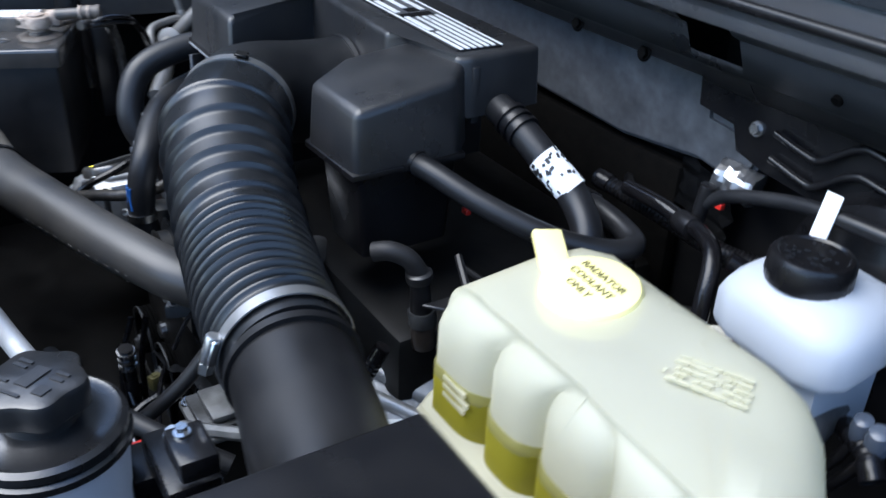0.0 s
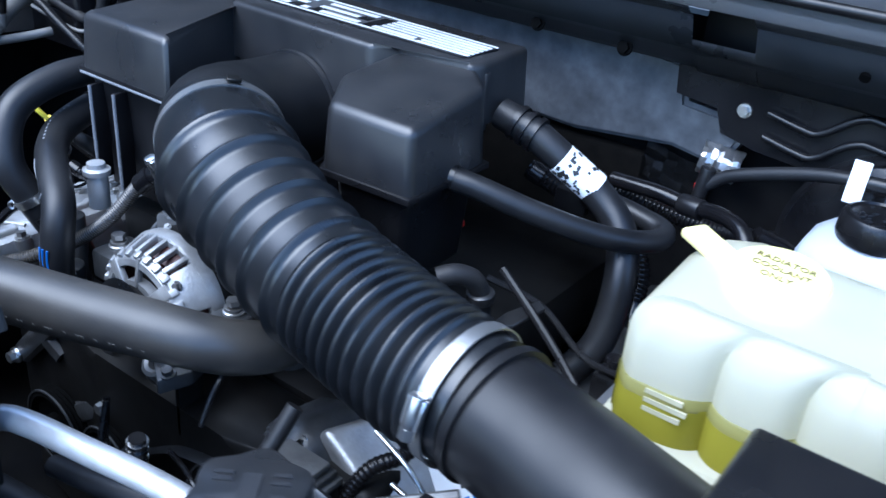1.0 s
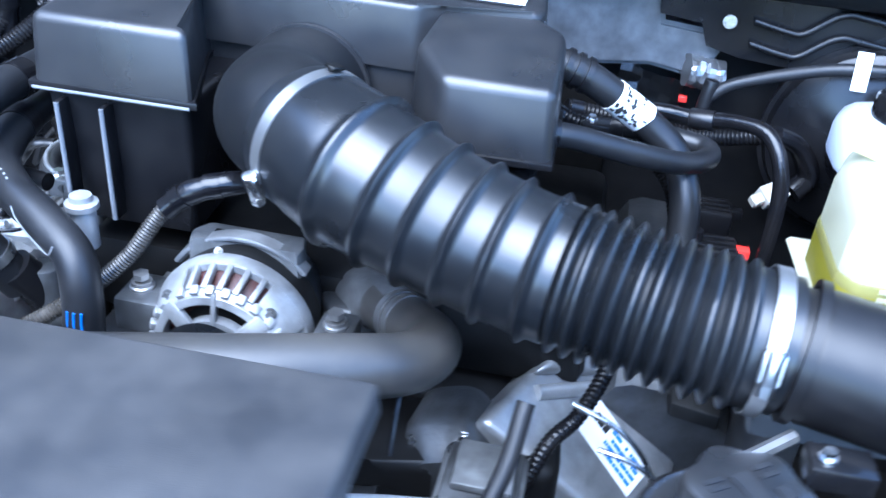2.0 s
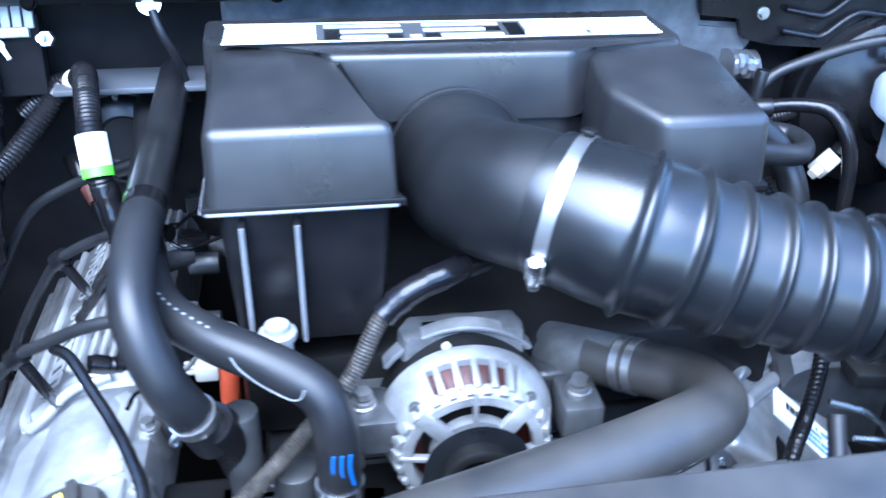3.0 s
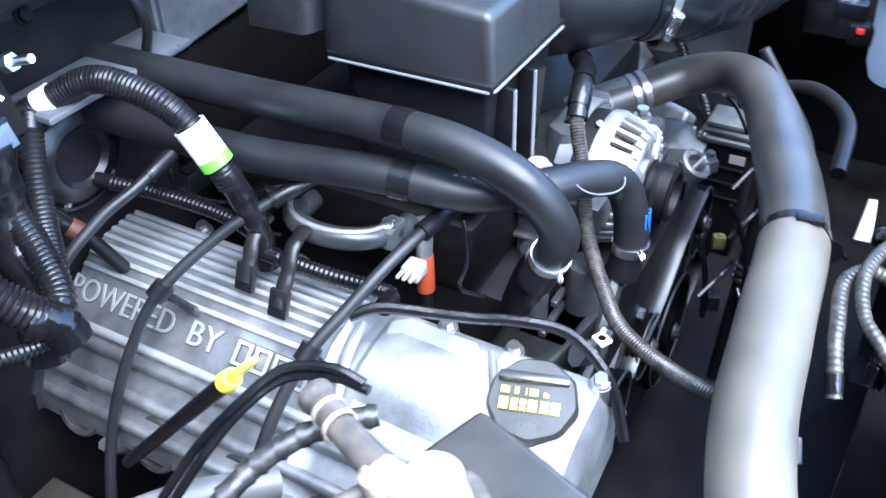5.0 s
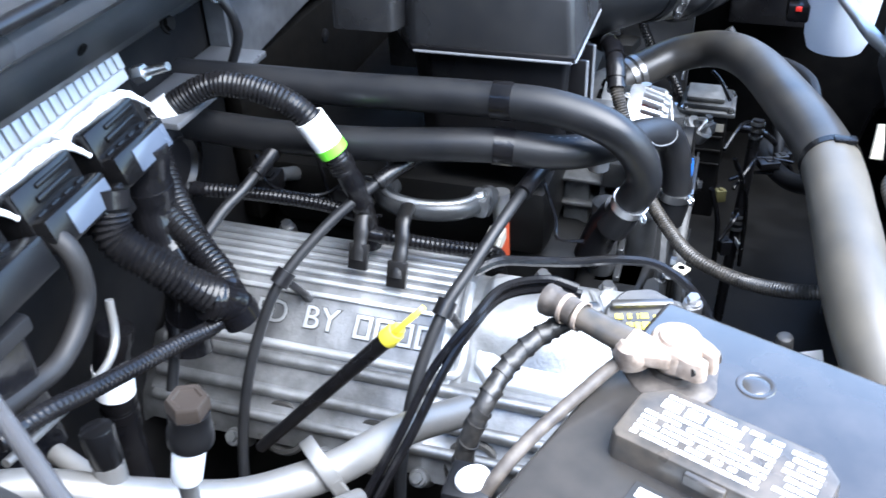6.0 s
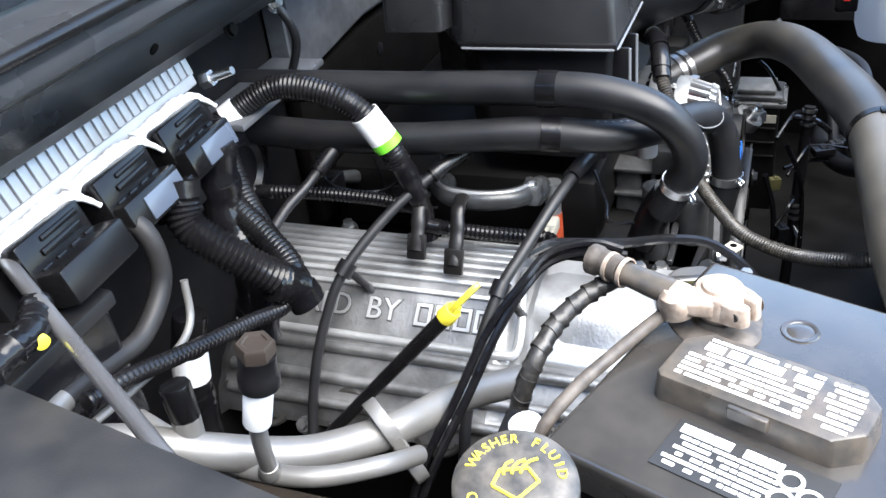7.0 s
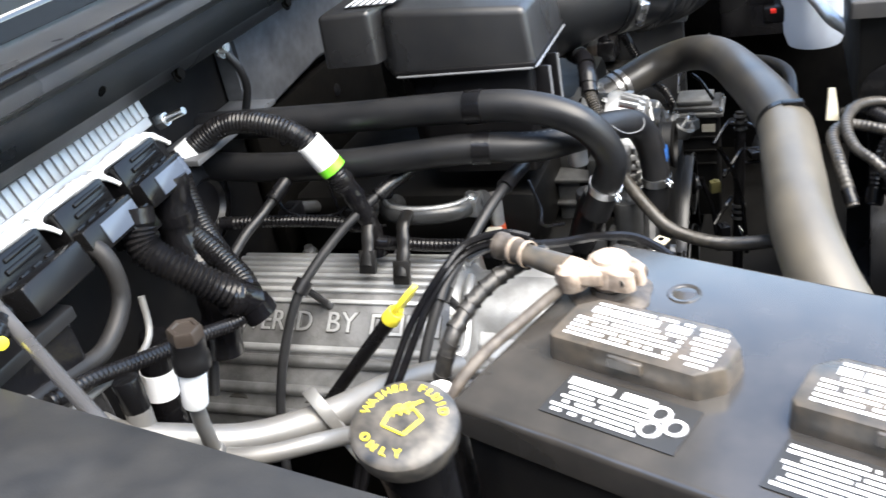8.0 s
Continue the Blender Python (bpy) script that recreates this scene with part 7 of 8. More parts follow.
hose("thin_pipe", [(-0.700, 0.300, 1.02), (-0.712, 0.296, 0.985), (-0.745, 0.290, 0.978), (-0.80, 0.285, 0.988), (-0.86, 0.28, 1.0)], 0.0036, "thin dull metal pipe beside the hose", "pipe", "pipe")
fz = thing("fuse_box", (-0.86, 0.38, 0.90), "glossy black fuse box below the control module", "fuse box")
bm = bm_new()
add_prism(bm, [(-0.96, 0.31), (-0.775, 0.315), (-0.765, 0.43), (-0.96, 0.43)], 0.93, 1.055, 0.008, 3, 0.004)
part("body", bm, "tape", fz)
bm = bm_new()
add_prism(bm, [(-0.965, 0.305), (-0.770, 0.31), (-0.76, 0.435), (-0.965, 0.435)], 1.045, 1.058, 0.004, 2)
part("lid", bm, "duct", fz)
tb = thing("taped_bundle", (-0.908, 0.270, 1.108), "glossy taped cable bundle with a yellow tip beside the fuse box", "cable sleeve")
part("bundle", add_tube(bm_new(), [(-0.935, 0.270, 1.106), (-0.908, 0.270, 1.108), (-0.882, 0.275, 1.104), (-0.842, 0.31, 1.094)], lambda s, t: 0.0112 + 0.0010 * math.sin(s * 260) + 0.0006 * math.sin(s * 900), 0.003, 18), "tape", tb)
part("cream_end", add_cyl(bm_new(), (-0.882, 0.275, 1.104), (-0.885, 0.268, 1.103), 0.0045, 0.0045, 12), "cream_plastic", tb, "cream wire end")
part("yellow_tip", add_cyl(bm_new(), (-0.885, 0.268, 1.103), (-0.888, 0.260, 1.102), 0.0052, 0.0056, 14, 0.001), "yellow", tb, "small yellow tip")
# firewall lead with its ring terminal, ledge plate
gs = thing("ground_strap", (-0.345, 0.385, 1.10), "grey ground strap with a ring terminal on the cowl", "ground strap")
bm = bm_new()
add_bolt(bm, (-0.346, 0.372, 1.158), (0, -1, 0.2), 0.008, 0.008)
add_ring(bm, (-0.346, 0.372, 1.158), (0, -1, 0.2), 0.008, 0.003, 0.006, 20)
part("ring_terminal", bm, "steel", gs, "bright ring terminal")
part("lead", add_tube(bm_new(), [(-0.343, 0.370, 1.150), (-0.335, 0.362, 1.125), (-0.322, 0.37, 1.09), (-0.318, 0.40, 1.03)], 0.0055, 0.008, 10), "hose", gs)
bm = bm_new()
add_box(bm, (-0.47, 0.365, 1.052), (-0.27, 0.44, 1.060), 0.002)
solo("firewall_ledge", bm, "body", "dark grey sheet metal ledge on the firewall", "ledge", kind="structure")


# ---- lower engine front: pulleys, pumps, pipes ----
# Pulleys are painted almost black for deep shade; paler rims give the glint.
fd = thing("accessory_drive", (0.0, -0.13, 0.55), "accessory drive pulleys at the engine front, shade painted in", "pulleys")
for x, y, z, r in ((0.13, -0.150, 0.715, 0.052), (-0.085, -0.150, 0.655, 0.045), (0.02, -0.155, 0.600, 0.085), (0.245, -0.150, 0.640, 0.060), (-0.20, -0.150, 0.640, 0.055)):
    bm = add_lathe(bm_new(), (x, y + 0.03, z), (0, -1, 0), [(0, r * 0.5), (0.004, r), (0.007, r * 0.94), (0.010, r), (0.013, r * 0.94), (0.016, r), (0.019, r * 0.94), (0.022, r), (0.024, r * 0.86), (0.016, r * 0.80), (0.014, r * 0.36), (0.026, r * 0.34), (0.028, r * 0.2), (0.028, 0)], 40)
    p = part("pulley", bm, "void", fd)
    part("rim", add_ring(bm_new(), (x, y + 0.007, z), (0, -1, 0), r * 0.985, 0.0025, 0.002, 40), "grime_shade", p, "dull rim ring painting the pulley's glint")
    part("hub_bolt", add_bolt(bm_new(), (x, y + 0.002, z), (0, -1, 0), 0.009, 0.008), "grime_shade", p)
solo("serpentine_belt", add_tube(bm_new(), [(0.13, -0.135, 0.766), (0.05, -0.135, 0.745), (-0.04, -0.135, 0.690), (-0.13, -0.135, 0.665), (-0.14, -0.135, 0.64), (-0.07, -0.135, 0.56), (0.02, -0.135, 0.512), (0.11, -0.135, 0.56), (0.30, -0.135, 0.62), (0.30, -0.135, 0.68), (0.20, -0.135, 0.735)], 0.011, 0.012, 4, True, 0.25), "rubber", "black belt round the lower pulleys", "drive belt")

pu = thing("steering_pump", (0.20, -0.10, 0.70), "dull aluminium pump body under the intake hose", "pump")
part("body", add_lathe(bm_new(), (0.19, -0.02, 0.775), (0, -1, 0), [(0, 0.045), (0.05, 0.052), (0.07, 0.05), (0.085, 0.036), (0.10, 0.03)], 32, lambda a, h: 1 + 0.04 * math.cos(5 * a)), "grime_shade", pu)
for k in range(5):
    a = 2 * math.pi * k / 5
    part("bolt", add_bolt(bm_new(), (0.19 + 0.042 * math.cos(a), -0.09, 0.775 + 0.042 * math.sin(a)), (0, -1, 0), 0.006, 0.009), "steel", pu)

# front cover bosses and brackets between the bank and the alternator
fb2 = thing("front_bracket", (-0.20, -0.10, 0.60), "dull cast front bracket with webs and bolts", "bracket")
for x0, z0, x1, z1 in ((-0.30, 0.70, -0.16, 0.83), (-0.24, 0.62, -0.10, 0.72), (-0.28, 0.80, -0.20, 0.74)):
    part("web", add_tube(bm_new(), [(x0, -0.115, z0), ((x0 + x1) / 2, -0.12, (z0 + z1) / 2), (x1, -0.115, z1)], 0.010, 0.02, 8, True, 1.6), "grime_shade", fb2)
for x, z in ((-0.30, 0.70), (-0.16, 0.83), (-0.24, 0.62), (-0.10, 0.72), (-0.23, 0.79)):
    part("bolt", add_bolt(bm_new(), (x, -0.125, z), (0, -1, 0), 0.008, 0.012), "steel", fb2)

st_ = thing("coolant_sensor", (-0.13, -0.299, 0.42), "grey capped fitting with a coiled foot below the radiator hose", "fitting")
part("stem", add_cyl(bm_new(), (-0.120, -0.300, 0.42), (-0.123, -0.300, 0.56), 0.012, 0.012, 14), "shade_black", st_)
part("coil", add_tube(bm_new(), [(-0.123, -0.300, 0.555), (-0.125, -0.299, 0.58), (-0.127, -0.298, 0.600)], corrugated(0.013, 0.003, 0.009), 0.002, 16), "pipe", st_)
part("nozzle", add_cyl(bm_new(), (-0.127, -0.298, 0.60), (-0.131, -0.296, 0.645), 0.0145, 0.012, 18, 0.005), "pipe", st_, "rounded grey cap")

dt = thing("sleeved_tube", (0.10, -0.215, 0.50), "black sleeved tube with bright rings beyond the radiator hose", "tube")
SLV = [(0.112, -0.223, 0.850), (0.104, -0.221, 0.80), (0.094, -0.219, 0.74), (0.080, -0.216, 0.65), (0.060, -0.212, 0.50)]
part("sleeve", add_tube(bm_new(), SLV, 0.0085, 0.01, 14), "black", dt)
slv, _ = smooth_path(SLV, 0.001)
for f in (0.015, 0.045, 0.075, 0.44, 0.47, 0.50):
    i = int(len(slv) * f) + 1
    part("ring", add_ring(bm_new(), slv[i], slv[i + 1] - slv[i - 1], 0.0085, 0.0045, 0.0022, 18), "steel", dt, "bright crimped ring")
part("tag", add_box(bm_new(), (-0.016, -0.007, -0.0008), (0.016, 0.007, 0.0008), 0.0004, 1, frame_of(slv[int(len(slv) * 0.56)] + Vector((-0.012, -0.006, 0)), (0.8, 0.5, 0.3), (0, 0.2, 1))), "white_plastic", dt, "grubby white tag")

# radiator fan shroud and inner fender parts past it
sh = thing("fan_shroud", (0.0, -0.52, 0.60), "black plastic fan shroud behind the radiator", "fan shroud")
bm = bm_new()
add_ring(bm, (0.05, -0.44, 0.62), (0, 1, 0), 0.27, 0.09, 0.012, 56)
part("ring", bm, "black", sh)
part("panel", add_box(bm_new(), (-0.46, -0.575, 0.42), (0.55, -0.50, 0.90), 0.01), "black", sh)
for k in range(4):
    part("rib", add_box(bm_new(), (-0.44 + k * 0.30, -0.50, 0.86), (-0.425 + k * 0.30, -0.47, 0.90), 0.002), "black", sh)

# driver's side clutter under the cowl
lb = thing("coil_pack_row", (0.40, 0.24, 0.84), "black ignition coils on the far valve cover", "ignition coils")
for k in range(4):
    y = 0.36 - k * 0.105
    bm = bm_new()
    add_box(bm, (0.405, y - 0.022, 0.845), (0.475, y + 0.022, 0.885), 0.005)
    add_cyl(bm, (0.42, y, 0.88), (0.42, y, 0.90), 0.012, 0.010, 14)
    cp = part("coil", bm, "black", lb, "black ignition coil")
    part("lock", add_box(bm_new(), (0.470, y - 0.007, 0.872), (0.488, y + 0.007, 0.884), 0.001), "red" if k % 2 else "cover_low", cp)
    for j in range(3):
        part("rib", add_box(bm_new(), (0.41, y - 0.016 + j * 0.013, 0.885), (0.47, y - 0.010 + j * 0.013, 0.889), 0.001), "black", cp)
wire("wire", [(0.30, 0.10, 0.98), (0.36, 0.08, 0.95), (0.42, 0.05, 0.925), (0.47, 0.02, 0.90), (0.52, 0.0, 0.86)], 0.0045, "black wire dropping beside the resonator box", "black", "thin wires")
wire("wire", [(0.27, 0.12, 0.95), (0.33, 0.14, 0.93), (0.40, 0.12, 0.905), (0.46, 0.14, 0.89)], 0.004, "black wire across the far coils", "black", "thin wires")
loom("wiring_loom", [(0.22, 0.27, 1.02), (0.27, 0.28, 1.00), (0.33, 0.29, 0.985), (0.38, 0.27, 0.95), (0.40, 0.22, 0.90)], 0.012, "black taped loom beside the cover's end", mat="tape")
loom("wiring_loom", [(0.24, 0.34, 1.00), (0.32, 0.36, 0.985), (0.42, 0.38, 0.97), (0.52, 0.40, 0.98)], 0.011, "black split loom along the firewall foot")
sc = thing("map_sensor", (0.285, 0.28, 0.99), "small black sensor with a bright screw", "sensor")
part("body", add_box(bm_new(), (0.262, 0.262, 0.985), (0.305, 0.295, 1.012), 0.003), "black", sc)
part("screw", add_bolt(bm_new(), (0.275, 0.278, 1.012), (0, 0, 1), 0.005, 0.006), "steel", sc)
part("connector", add_box(bm_new(), (0.305, 0.268, 0.988), (0.325, 0.29, 1.006), 0.002), "cover_low", sc)
bs = thing("engine_mount_bracket", (0.36, -0.02, 0.86), "black stamped bracket below the tagged hose", "bracket")
part("plate", add_prism(bm_new(), [(0.40, 0.0), (0.45, -0.01), (0.46, 0.06), (0.40, 0.07)], 0.815, 0.832, 0.004, 2), "shade_black", bs)
tray = thing("tank_shelf", (0.62, 0.02, 0.90), "black shelf under the coolant tank with bright edge", "shelf")
part("shelf", add_prism(bm_new(), [(0.45, -0.11), (0.88, -0.11), (0.88, 0.12), (0.45, 0.12)], 0.90, 0.924, 0.006, 2), "body", tray)
part("strut", add_box(bm_new(), (0.47, -0.10, 0.70), (0.50, 0.10, 0.90), 0.004), "rail", tray)
part("bolt", add_bolt(bm_new(), (0.465, -0.09, 0.924), (0, 0, 1), 0.007, 0.008), "steel", tray)

# connectors hung on the duct's bracket
dc = thing("duct_bracket", (0.43, -0.24, 0.90), "black bracket and connector under the air duct", "bracket")
part("plate", add_box(bm_new(), (0.395, -0.268, 0.935), (0.475, -0.225, 0.958), 0.003), "black", dc)
part("connector", add_box(bm_new(), (0.375, -0.285, 0.905), (0.425, -0.25, 0.935), 0.004), "cover_low", dc)
part("lock", add_box(bm_new(), (0.372, -0.272, 0.925), (0.380, -0.262, 0.933), 0.001), "red", dc, "small red lock")
part("arm", add_tube(bm_new(), [(0.40, -0.235, 0.955), (0.43, -0.215, 0.965), (0.46, -0.195, 0.975)], 0.006, 0.01, 8), "alu_dark", dc)
part("bolt", add_bolt(bm_new(), (0.41, -0.245, 0.958), (0, 0, 1), 0.006, 0.007), "steel", dc)
for k, (pts, r, m_) in enumerate((([(0.10, -0.30, 0.86), (0.20, -0.29, 0.88), (0.29, -0.24, 0.87), (0.34, -0.18, 0.84)], 0.010, "hose"), ([(0.16, -0.27, 0.74), (0.22, -0.25, 0.82), (0.25, -0.20, 0.88), (0.26, -0.16, 0.93)], 0.008, "hose"), ([(0.02, -0.32, 0.80), (0.10, -0.28, 0.76), (0.20, -0.25, 0.74), (0.30, -0.25, 0.72)], 0.014, "hose"))):
    hose("coolant_line", pts, r, ("black rubber line low in the bay", "thin dull pipe low in the bay", "thick black line low in the bay")[k], m_, "hose")

# wires and plugs between the bank and the manifold
for k, pts in enumerate(([(-0.34, 0.36, 0.955), (-0.37, 0.33, 0.935), (-0.36, 0.27, 0.925), (-0.33, 0.24, 0.94)], [(-0.30, 0.30, 0.94), (-0.34, 0.27, 0.918), (-0.375, 0.24, 0.91), (-0.37, 0.19, 0.915)], [(-0.28, 0.02, 0.93), (-0.31, 0.0, 0.905), (-0.345, -0.01, 0.90), (-0.35, -0.04, 0.905)], [(-0.27, 0.22, 0.935), (-0.32, 0.20, 0.93), (-0.35, 0.22, 0.95)])):
    wire("wire", pts, 0.0022, "thin black wire behind the valve cover", "tape", "thin wires")
for y in (0.36, 0.255):
    inj = thing("injector_plug", (-0.31, y, 0.90), "black injector plug in its manifold socket", "injector", "injector plugs")
    part("body", add_box(bm_new(), (-0.335, y - 0.012, 0.892), (-0.300, y + 0.012, 0.918), 0.003), "black", inj)
    part("stem", add_cyl(bm_new(), (-0.300, y, 0.905), (-0.250, y, 0.880), 0.009, 0.010, 14), "alu_dark", inj)
    part("clip", add_box(bm_new(), (-0.330, y - 0.008, 0.918), (-0.315, y + 0.008, 0.921), 0.001), "cover_low", inj)
br = thing("firewall_pad", (-0.30, 0.42, 0.90), "dark brown fibre sound pad on the firewall behind the hoses", "sound pad")
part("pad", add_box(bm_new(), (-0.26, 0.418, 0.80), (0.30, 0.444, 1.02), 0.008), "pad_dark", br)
for x in (-0.20, 0.0, 0.22):
    part("fastener", add_lathe(bm_new(), (x, 0.418, 0.97), (0, -1, 0), [(0, 0.010), (0.002, 0.010), (0.004, 0.004), (0.004, 0)], 16), "black", br)

for pts in ([(0.10, -0.18, 0.80), (0.155, -0.20, 0.815), (0.20, -0.215, 0.80), (0.225, -0.22, 0.76)], [(0.02, -0.20, 0.78), (0.06, -0.22, 0.80), (0.10, -0.225, 0.79), (0.14, -0.22, 0.74)], [(-0.06, -0.19, 0.74), (-0.02, -0.21, 0.76), (0.03, -0.21, 0.74)]):
    wire("wire", pts, 0.003, "thin glossy wire low in the bay", "tape", "thin wires")

# accessory bracket past the alternator, with lines and plugs round it
acb = thing("accessory_bracket", (0.23, -0.15, 0.64), "stepped cast bracket plate over a dark housing past the alternator", "bracket")
for k, (x0, x1, y0, y1, z) in enumerate(((0.190, 0.270, -0.190, -0.104, 0.808), (0.196, 0.266, -0.184, -0.108, 0.817), (0.204, 0.260, -0.172, -0.112, 0.826))):
    part("step", add_box(bm_new(), (x0, y0, z), (x1, y1, z + 0.0085), 0.0025, 2), "alu_dark" if k != 1 else "grime_shade", acb)
part("housing", add_prism(bm_new(), [(0.194, -0.180), (0.266, -0.180), (0.270, -0.108), (0.194, -0.108)], 0.62, 0.809, 0.006, 2), "shade_black", acb, "dark housing under the plate")
for x, y in ((0.198, -0.182), (0.262, -0.182), (0.198, -0.112)):
    part("bolt", add_bolt(bm_new(), (x, y, 0.8165), (0, 0, 1), 0.005, 0.006), "steel", acb)
part("plate_label", add_box(bm_new(), (0.1925, -0.176, 0.782), (0.1938, -0.154, 0.796), 0.0003, 1), "beige", acb, "grubby pale plate")
for z in (0.77, 0.745, 0.72):
    part("rib", add_box(bm_new(), (0.190, -0.176, z), (0.196, -0.118, z + 0.004), 0.001), "shade_black", acb)
pbk = thing("pulley_bracket", (0.03, -0.14, 0.80), "cast bracket with a round fitting between alternator and radiator hose", "bracket")
part("arm", add_prism(bm_new(), [(0.020, -0.135), (0.066, -0.165), (0.078, -0.130), (0.062, -0.085), (0.024, -0.080)], 0.845, 0.862, 0.004, 2), "grime_shade", pbk)
part("web", add_box(bm_new(), (0.046, -0.130, 0.76), (0.054, -0.095, 0.846), 0.002), "shade_black", pbk)
fit_ = part("fitting", add_lathe(bm_new(), (0.040, -0.138, 0.860), (-0.1, -0.55, 0.8), [(-0.01, 0.021), (0.006, 0.021), (0.008, 0.017), (0.006, 0.013), (-0.004, 0.012), (-0.004, 0)], 28), "alu_dark", pbk, "round cast fitting")
part("spring", add_tube(bm_new(), [(0.030, -0.140, 0.862), (0.036, -0.147, 0.872), (0.046, -0.147, 0.874), (0.052, -0.138, 0.871)], 0.0026, 0.003, 8), "steel", fit_)
for x, y in ((0.028, -0.126), (0.066, -0.150), (0.056, -0.092)):
    part("bolt", add_bolt(bm_new(), (x, y, 0.862), (0, -0.2, 1), 0.006, 0.008), "grime_shade", pbk)
cp_ = thing("cast_pillar", (-0.125, 0.0, 0.74), "dull cast pillar with flanges behind the heater hoses", "bracket")
part("column", add_box(bm_new(), (-0.146, -0.014, 0.76), (-0.112, 0.020, 0.866), 0.004), "alu_dark", cp_)
for z in (0.862, 0.826, 0.786):
    part("flange", add_box(bm_new(), (-0.156, -0.042, z), (-0.108, 0.026, z + 0.006), 0.002), "alu_dark", cp_)
part("rib", add_box(bm_new(), (-0.148, -0.034, 0.77), (-0.140, -0.028, 0.864), 0.001), "alu_dark", cp_)
for pts, r in (([(0.15, -0.145, 0.905), (0.15, -0.160, 0.890), (0.15, -0.178, 0.858)], 0.0028), ([(0.09, -0.195, 0.755), (0.12, -0.235, 0.757), (0.12, -0.296, 0.752), (0.10, -0.34, 0.74)], 0.0030),
               ([(0.13, -0.22, 0.775), (0.13, -0.25, 0.778), (0.14, -0.285, 0.770)], 0.0024), ([(0.02, -0.195, 0.83), (0.03, -0.215, 0.78), (0.05, -0.225, 0.72), (0.06, -0.23, 0.62)], 0.0036),
               ([(-0.02, -0.17, 0.80), (-0.01, -0.185, 0.74), (0.0, -0.19, 0.66)], 0.0040), ([(0.16, -0.20, 0.81), (0.17, -0.235, 0.80), (0.19, -0.27, 0.76), (0.20, -0.30, 0.70)], 0.0050)):
    wire("wire", pts, r, "thin black wire in the dark past the alternator", "tape", "thin wires")
for at, w, mat_, words in (((0.125, -0.248, 0.772), (0.012, 0.016, 0.006), "black", "small black connector on a thin wire"), ((0.155, -0.268, 0.764), (0.008, 0.010, 0.010), "grime_shade", "small dull metal clip in the dark"),
                           ((0.052, -0.184, 0.748), (0.006, 0.008, 0.010), "olive_ink", "small olive plastic clip in the dark"), ((-0.01, -0.20, 0.70), (0.010, 0.008, 0.012), "black", "small black connector low in the bay"),
                           ((0.19, -0.272, 0.755), (0.012, 0.010, 0.008), "black", "small black connector beside the housing")):
    cn_ = thing("wire_clip", at, words, "clip", "small clips")
    part("body", add_box(bm_new(), (-w[0], -w[1], -w[2]), tuple(w), 0.002, 2, Matrix.Translation(at) @ Matrix.Rotation(0.4, 4, "Z")), mat_, cn_)
    part("latch", add_box(bm_new(), (-w[0] * 0.6, -w[1] * 0.4, w[2] - 0.0005), (w[0] * 0.6, w[1] * 0.3, w[2] + 0.002), 0.0006, 1, Matrix.Translation(at) @ Matrix.Rotation(0.4, 4, "Z")), mat_, cn_)
for pts in ([(0.300, -0.095, 0.885), (0.345, -0.100, 0.868), (0.378, -0.100, 0.830), (0.392, -0.095, 0.780)], [(0.330, -0.105, 0.845), (0.365, -0.108, 0.838), (0.41, -0.10, 0.80)]):
    hose("thin_pipe", pts, 0.0028, "thin bright curved pipe past the radiator hose", "steel", "pipe")

# capped fitting and sheet arm between the far coils and the coolant tank
cf = thing("capped_fitting", (0.31, 0.05, 0.88), "black capped fitting with a pale worn collar and brown foot", "fitting")
part("foot", add_cyl(bm_new(), (0.312, 0.052, 0.885), (0.311, 0.051, 0.918), 0.013, 0.014, 20, 0.002), "bronze", cf, "brown fitting foot")
part("collar", add_lathe(bm_new(), (0.311, 0.051, 0.916), (0, -0.1, 1), [(0, 0.0155), (0.016, 0.0155), (0.018, 0.0145)], 24), "grime_shade", cf, "pale worn collar")
part("neck", add_cyl(bm_new(), (0.311, 0.049, 0.932), (0.310, 0.046, 0.972), 0.0125, 0.0105, 20, 0.002), "black", cf)
part("cap", add_lathe(bm_new(), (0.310, 0.046, 0.970), (0, -0.1, 1), [(0, 0.0135), (0.003, 0.0145), (0.010, 0.0145), (0.012, 0.012), (0.0125, 0)], 24), "dusty_lid", cf)
part("elbow", add_tube(bm_new(), [(0.310, 0.045, 0.980), (0.306, 0.034, 0.998), (0.296, 0.018, 1.006), (0.284, 0.006, 1.002)], 0.0105, 0.005, 16), "greyhose", cf, "grey rubber elbow")
bm = bm_new()
add_prism(bm, [(0.326, 0.040), (0.345, 0.056), (0.352, 0.108), (0.338, 0.118), (0.326, 0.075)], 0.948, 0.951, 0.001, 1)
solo("sheet_arm", bm, "dusty_lid", "dark bent sheet metal arm beside the far coils", "bracket")

# moulded marks on the coolant tank's top, plugs under the brake fluid tank
mk = Matrix.Translation((0.699, 0.032, top_z(0)(0.699, 0.032) - 0.0006)) @ Matrix.Rotation(radians(28), 4, "Z") @ Matrix.Rotation(radians(3), 4, "Y")
part("moulded_mark", bar_text(bm_new(), mk @ Matrix.Diagonal((1, 1, 3, 1)), -0.030, 0.030, -0.018, 0.018, 5, 21), "tank", ct, "raised moulded bars")
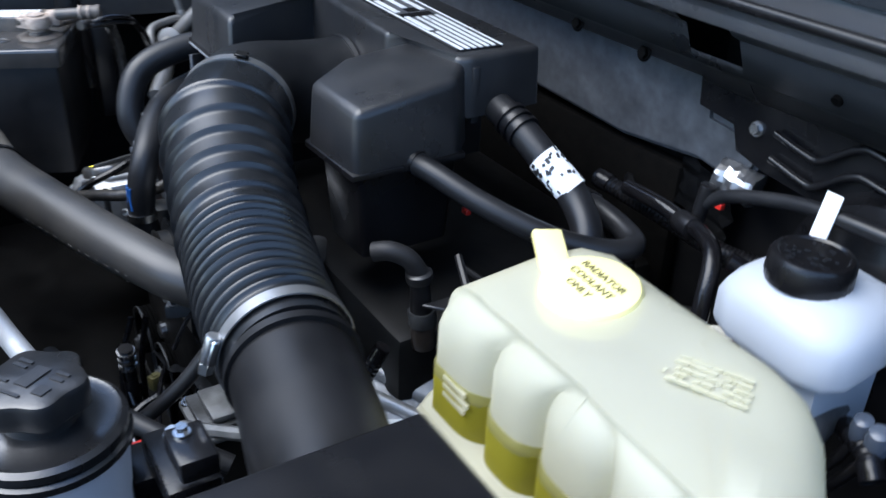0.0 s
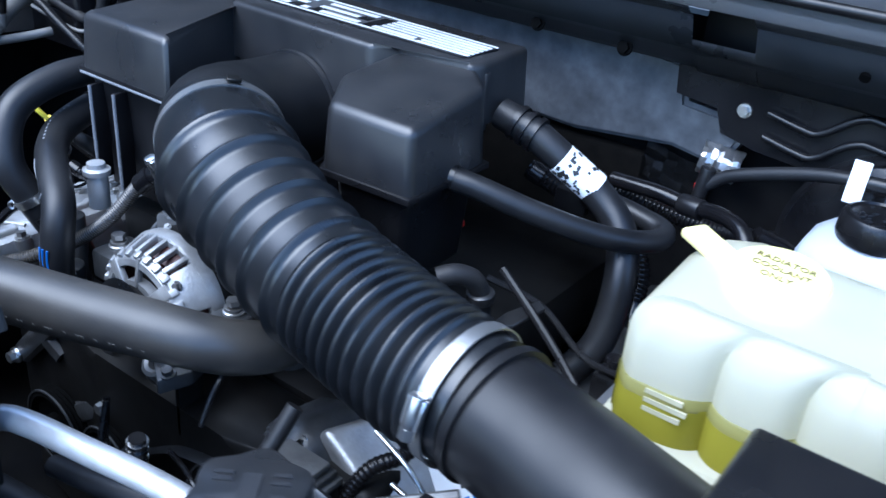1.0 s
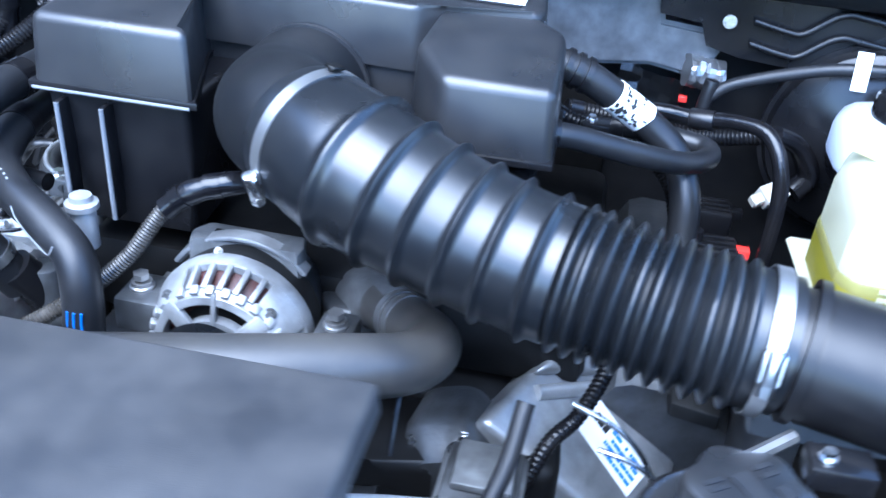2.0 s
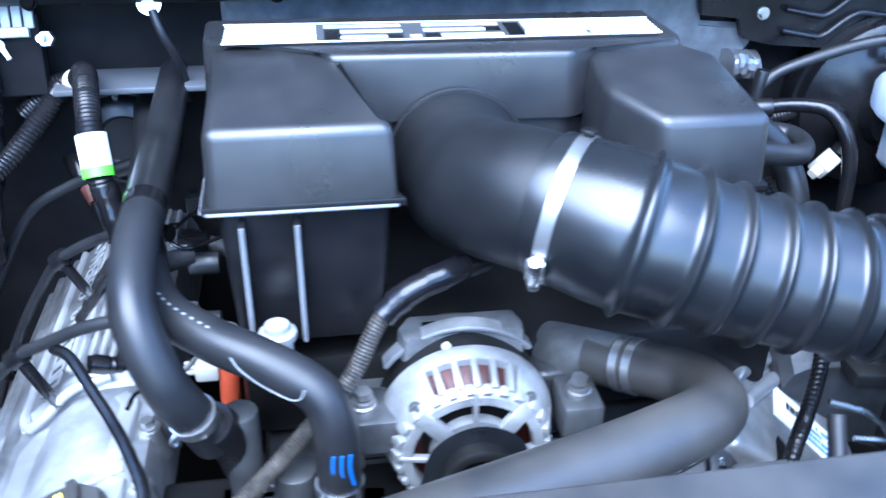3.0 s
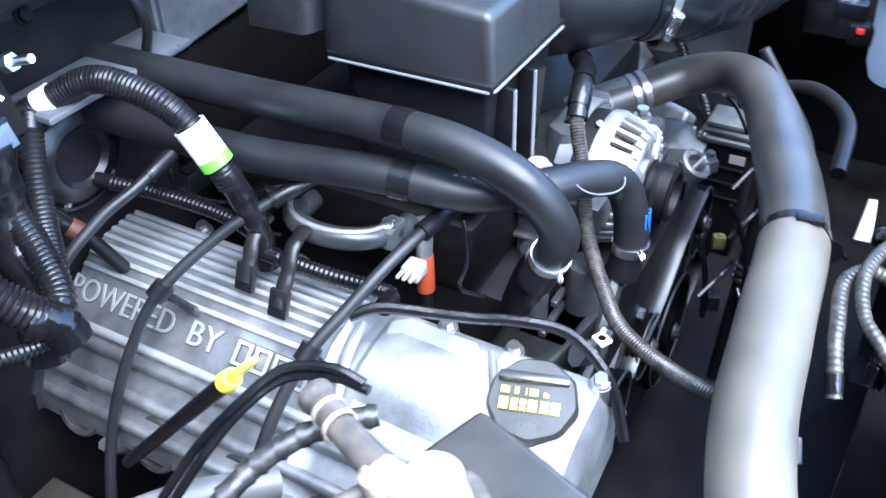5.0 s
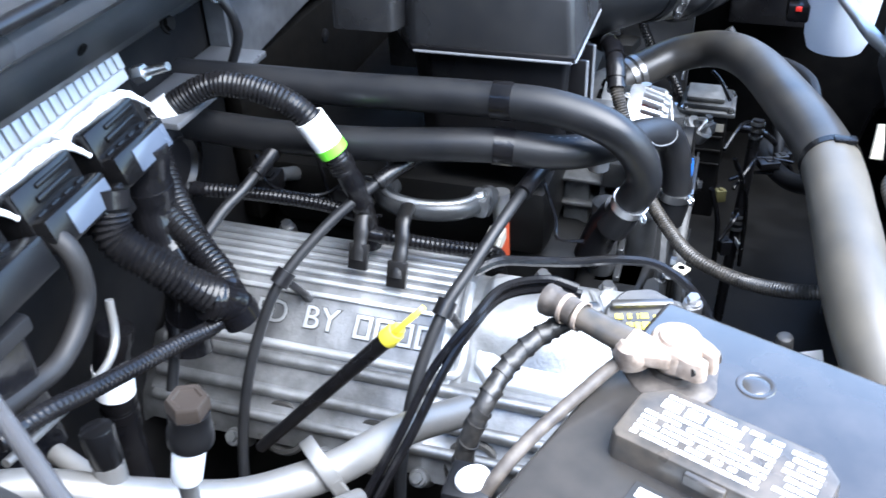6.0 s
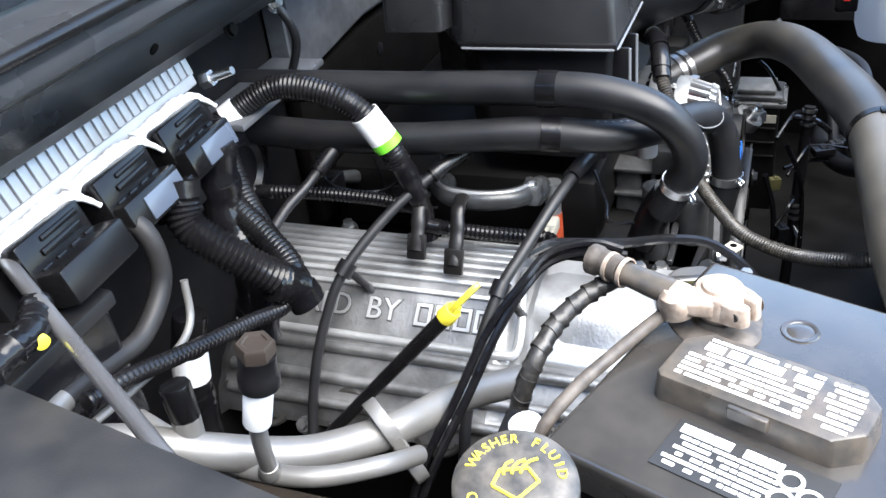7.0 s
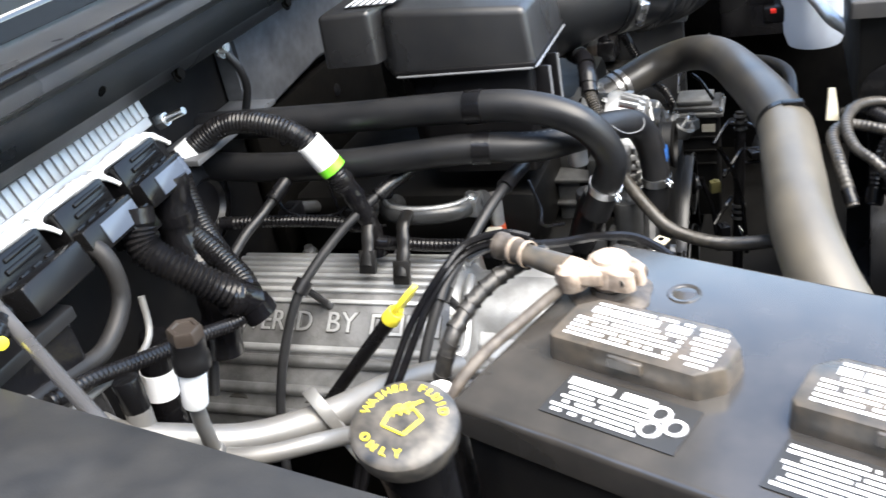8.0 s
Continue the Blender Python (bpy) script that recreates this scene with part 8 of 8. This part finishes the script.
for at, r in (((0.695, 0.253, 0.985), 0.010), ((0.712, 0.251, 0.985), 0.011)):
    lp = thing("level_plug", at, "pale blue-grey round plug under the brake fluid tank", "plug", "level plugs")
    part("plug", add_lathe(bm_new(), Vector(at) - Vector((0, 0, 0.02)), (0.1, -0.3, 1), [(0, r), (0.014, r), (0.018, r * 0.85), (0.022, r * 0.8), (0.024, r * 0.4), (0.024, 0)], 20), "plate", lp)
    part("lead", add_tube(bm_new(), [Vector(at) - Vector((0, 0, 0.02)), Vector(at) - Vector((0.01, 0.005, 0.05)), Vector(at) - Vector((0.03, 0.0, 0.09))], 0.005, 0.006, 10), "black", lp)
loom("wiring_loom", [(0.675, 0.269, 0.950), (0.707, 0.245, 0.960), (0.726, 0.233, 0.950)], 0.010, "black loom with a yellow trace under the brake fluid tank")
bm = add_box(bm_new(), (-0.022, -0.016, -0.002), (0.022, 0.016, 0.002), 0.001, 1, frame_of((-0.120, -0.335, 0.595), (0.3, -0.9, 0.1), (0.6, 0.1, 0.8)))
wp = thing("white_plate", (-0.120, -0.335, 0.595), "small white plastic plate on its stalk low beside the radiator hose", "plate")
part("plate", bm, "white_plastic", wp)
part("stalk", add_cyl(bm_new(), (-0.120, -0.335, 0.595), (-0.110, -0.335, 0.42), 0.006, 0.006, 12), "shade_black", wp)
ex = thing("exhaust_shield", (-0.68, 0.15, 0.42), "dusty brown sheet shield beside the engine's near bank", "heat shield")
part("sheet", add_prism(bm_new(), [(-0.575, -0.16), (-0.575, 0.43), (-0.86, 0.43), (-0.86, -0.02), (-0.74, -0.16)], 0.600, 0.606, 0.002, 1), "liner", ex)
for y in (-0.06, 0.10, 0.26):
    part("pressed_bead", add_tube(bm_new(), [(-0.60, y, 0.606), (-0.70, y + 0.01, 0.607), (-0.82, y + 0.02, 0.606)], 0.006, 0.02, 8), "liner", ex)
part("leg", add_box(bm_new(), (-0.72, 0.10, 0.42), (-0.68, 0.14, 0.601), 0.003), "shade_black", ex)

# black plug with an orange collar behind the near valve cover
rp_ = thing("rear_plug", (-0.460, 0.425, 0.90), "black round plug with a dull orange collar behind the valve cover", "plug")
part("barrel", add_cyl(bm_new(), (-0.482, 0.432, 0.948), (-0.462, 0.405, 0.915), 0.0135, 0.0125, 20, 0.002), "plug_black", rp_)
part("collar", add_cyl(bm_new(), (-0.462, 0.405, 0.915), (-0.452, 0.391, 0.899), 0.0115, 0.0105, 20, 0.001), "rust", rp_, "dull orange collar")
part("stem", add_cyl(bm_new(), (-0.452, 0.391, 0.899), (-0.435, 0.370, 0.850), 0.008, 0.008, 14), "shade_black", rp_)

# round housing on the firewall behind the heater hoses
bl = thing("blower_housing", (-0.409, 0.445, 0.969), "round black plastic housing on the firewall behind the hoses", "housing")
part("dome", add_lathe(bm_new(), (-0.409, 0.446, 0.969), (0, -1, 0), [(0, 0.062), (0.014, 0.060), (0.024, 0.050), (0.028, 0.036), (0.022, 0.030), (0.022, 0)], 40), "black", bl)
part("rim", add_ring(bm_new(), (-0.409, 0.430, 0.969), (0, -1, 0), 0.0605, 0.004, 0.003, 40), "duct", bl, "moulded rim")
for k in range(5):
    an = 2 * math.pi * k / 5 + 0.4
    part("screw", add_bolt(bm_new(), (-0.409 + 0.056 * math.cos(an), 0.430, 0.969 + 0.056 * math.sin(an)), (0, -1, 0), 0.0035, 0.004), "alu_dark", bl)
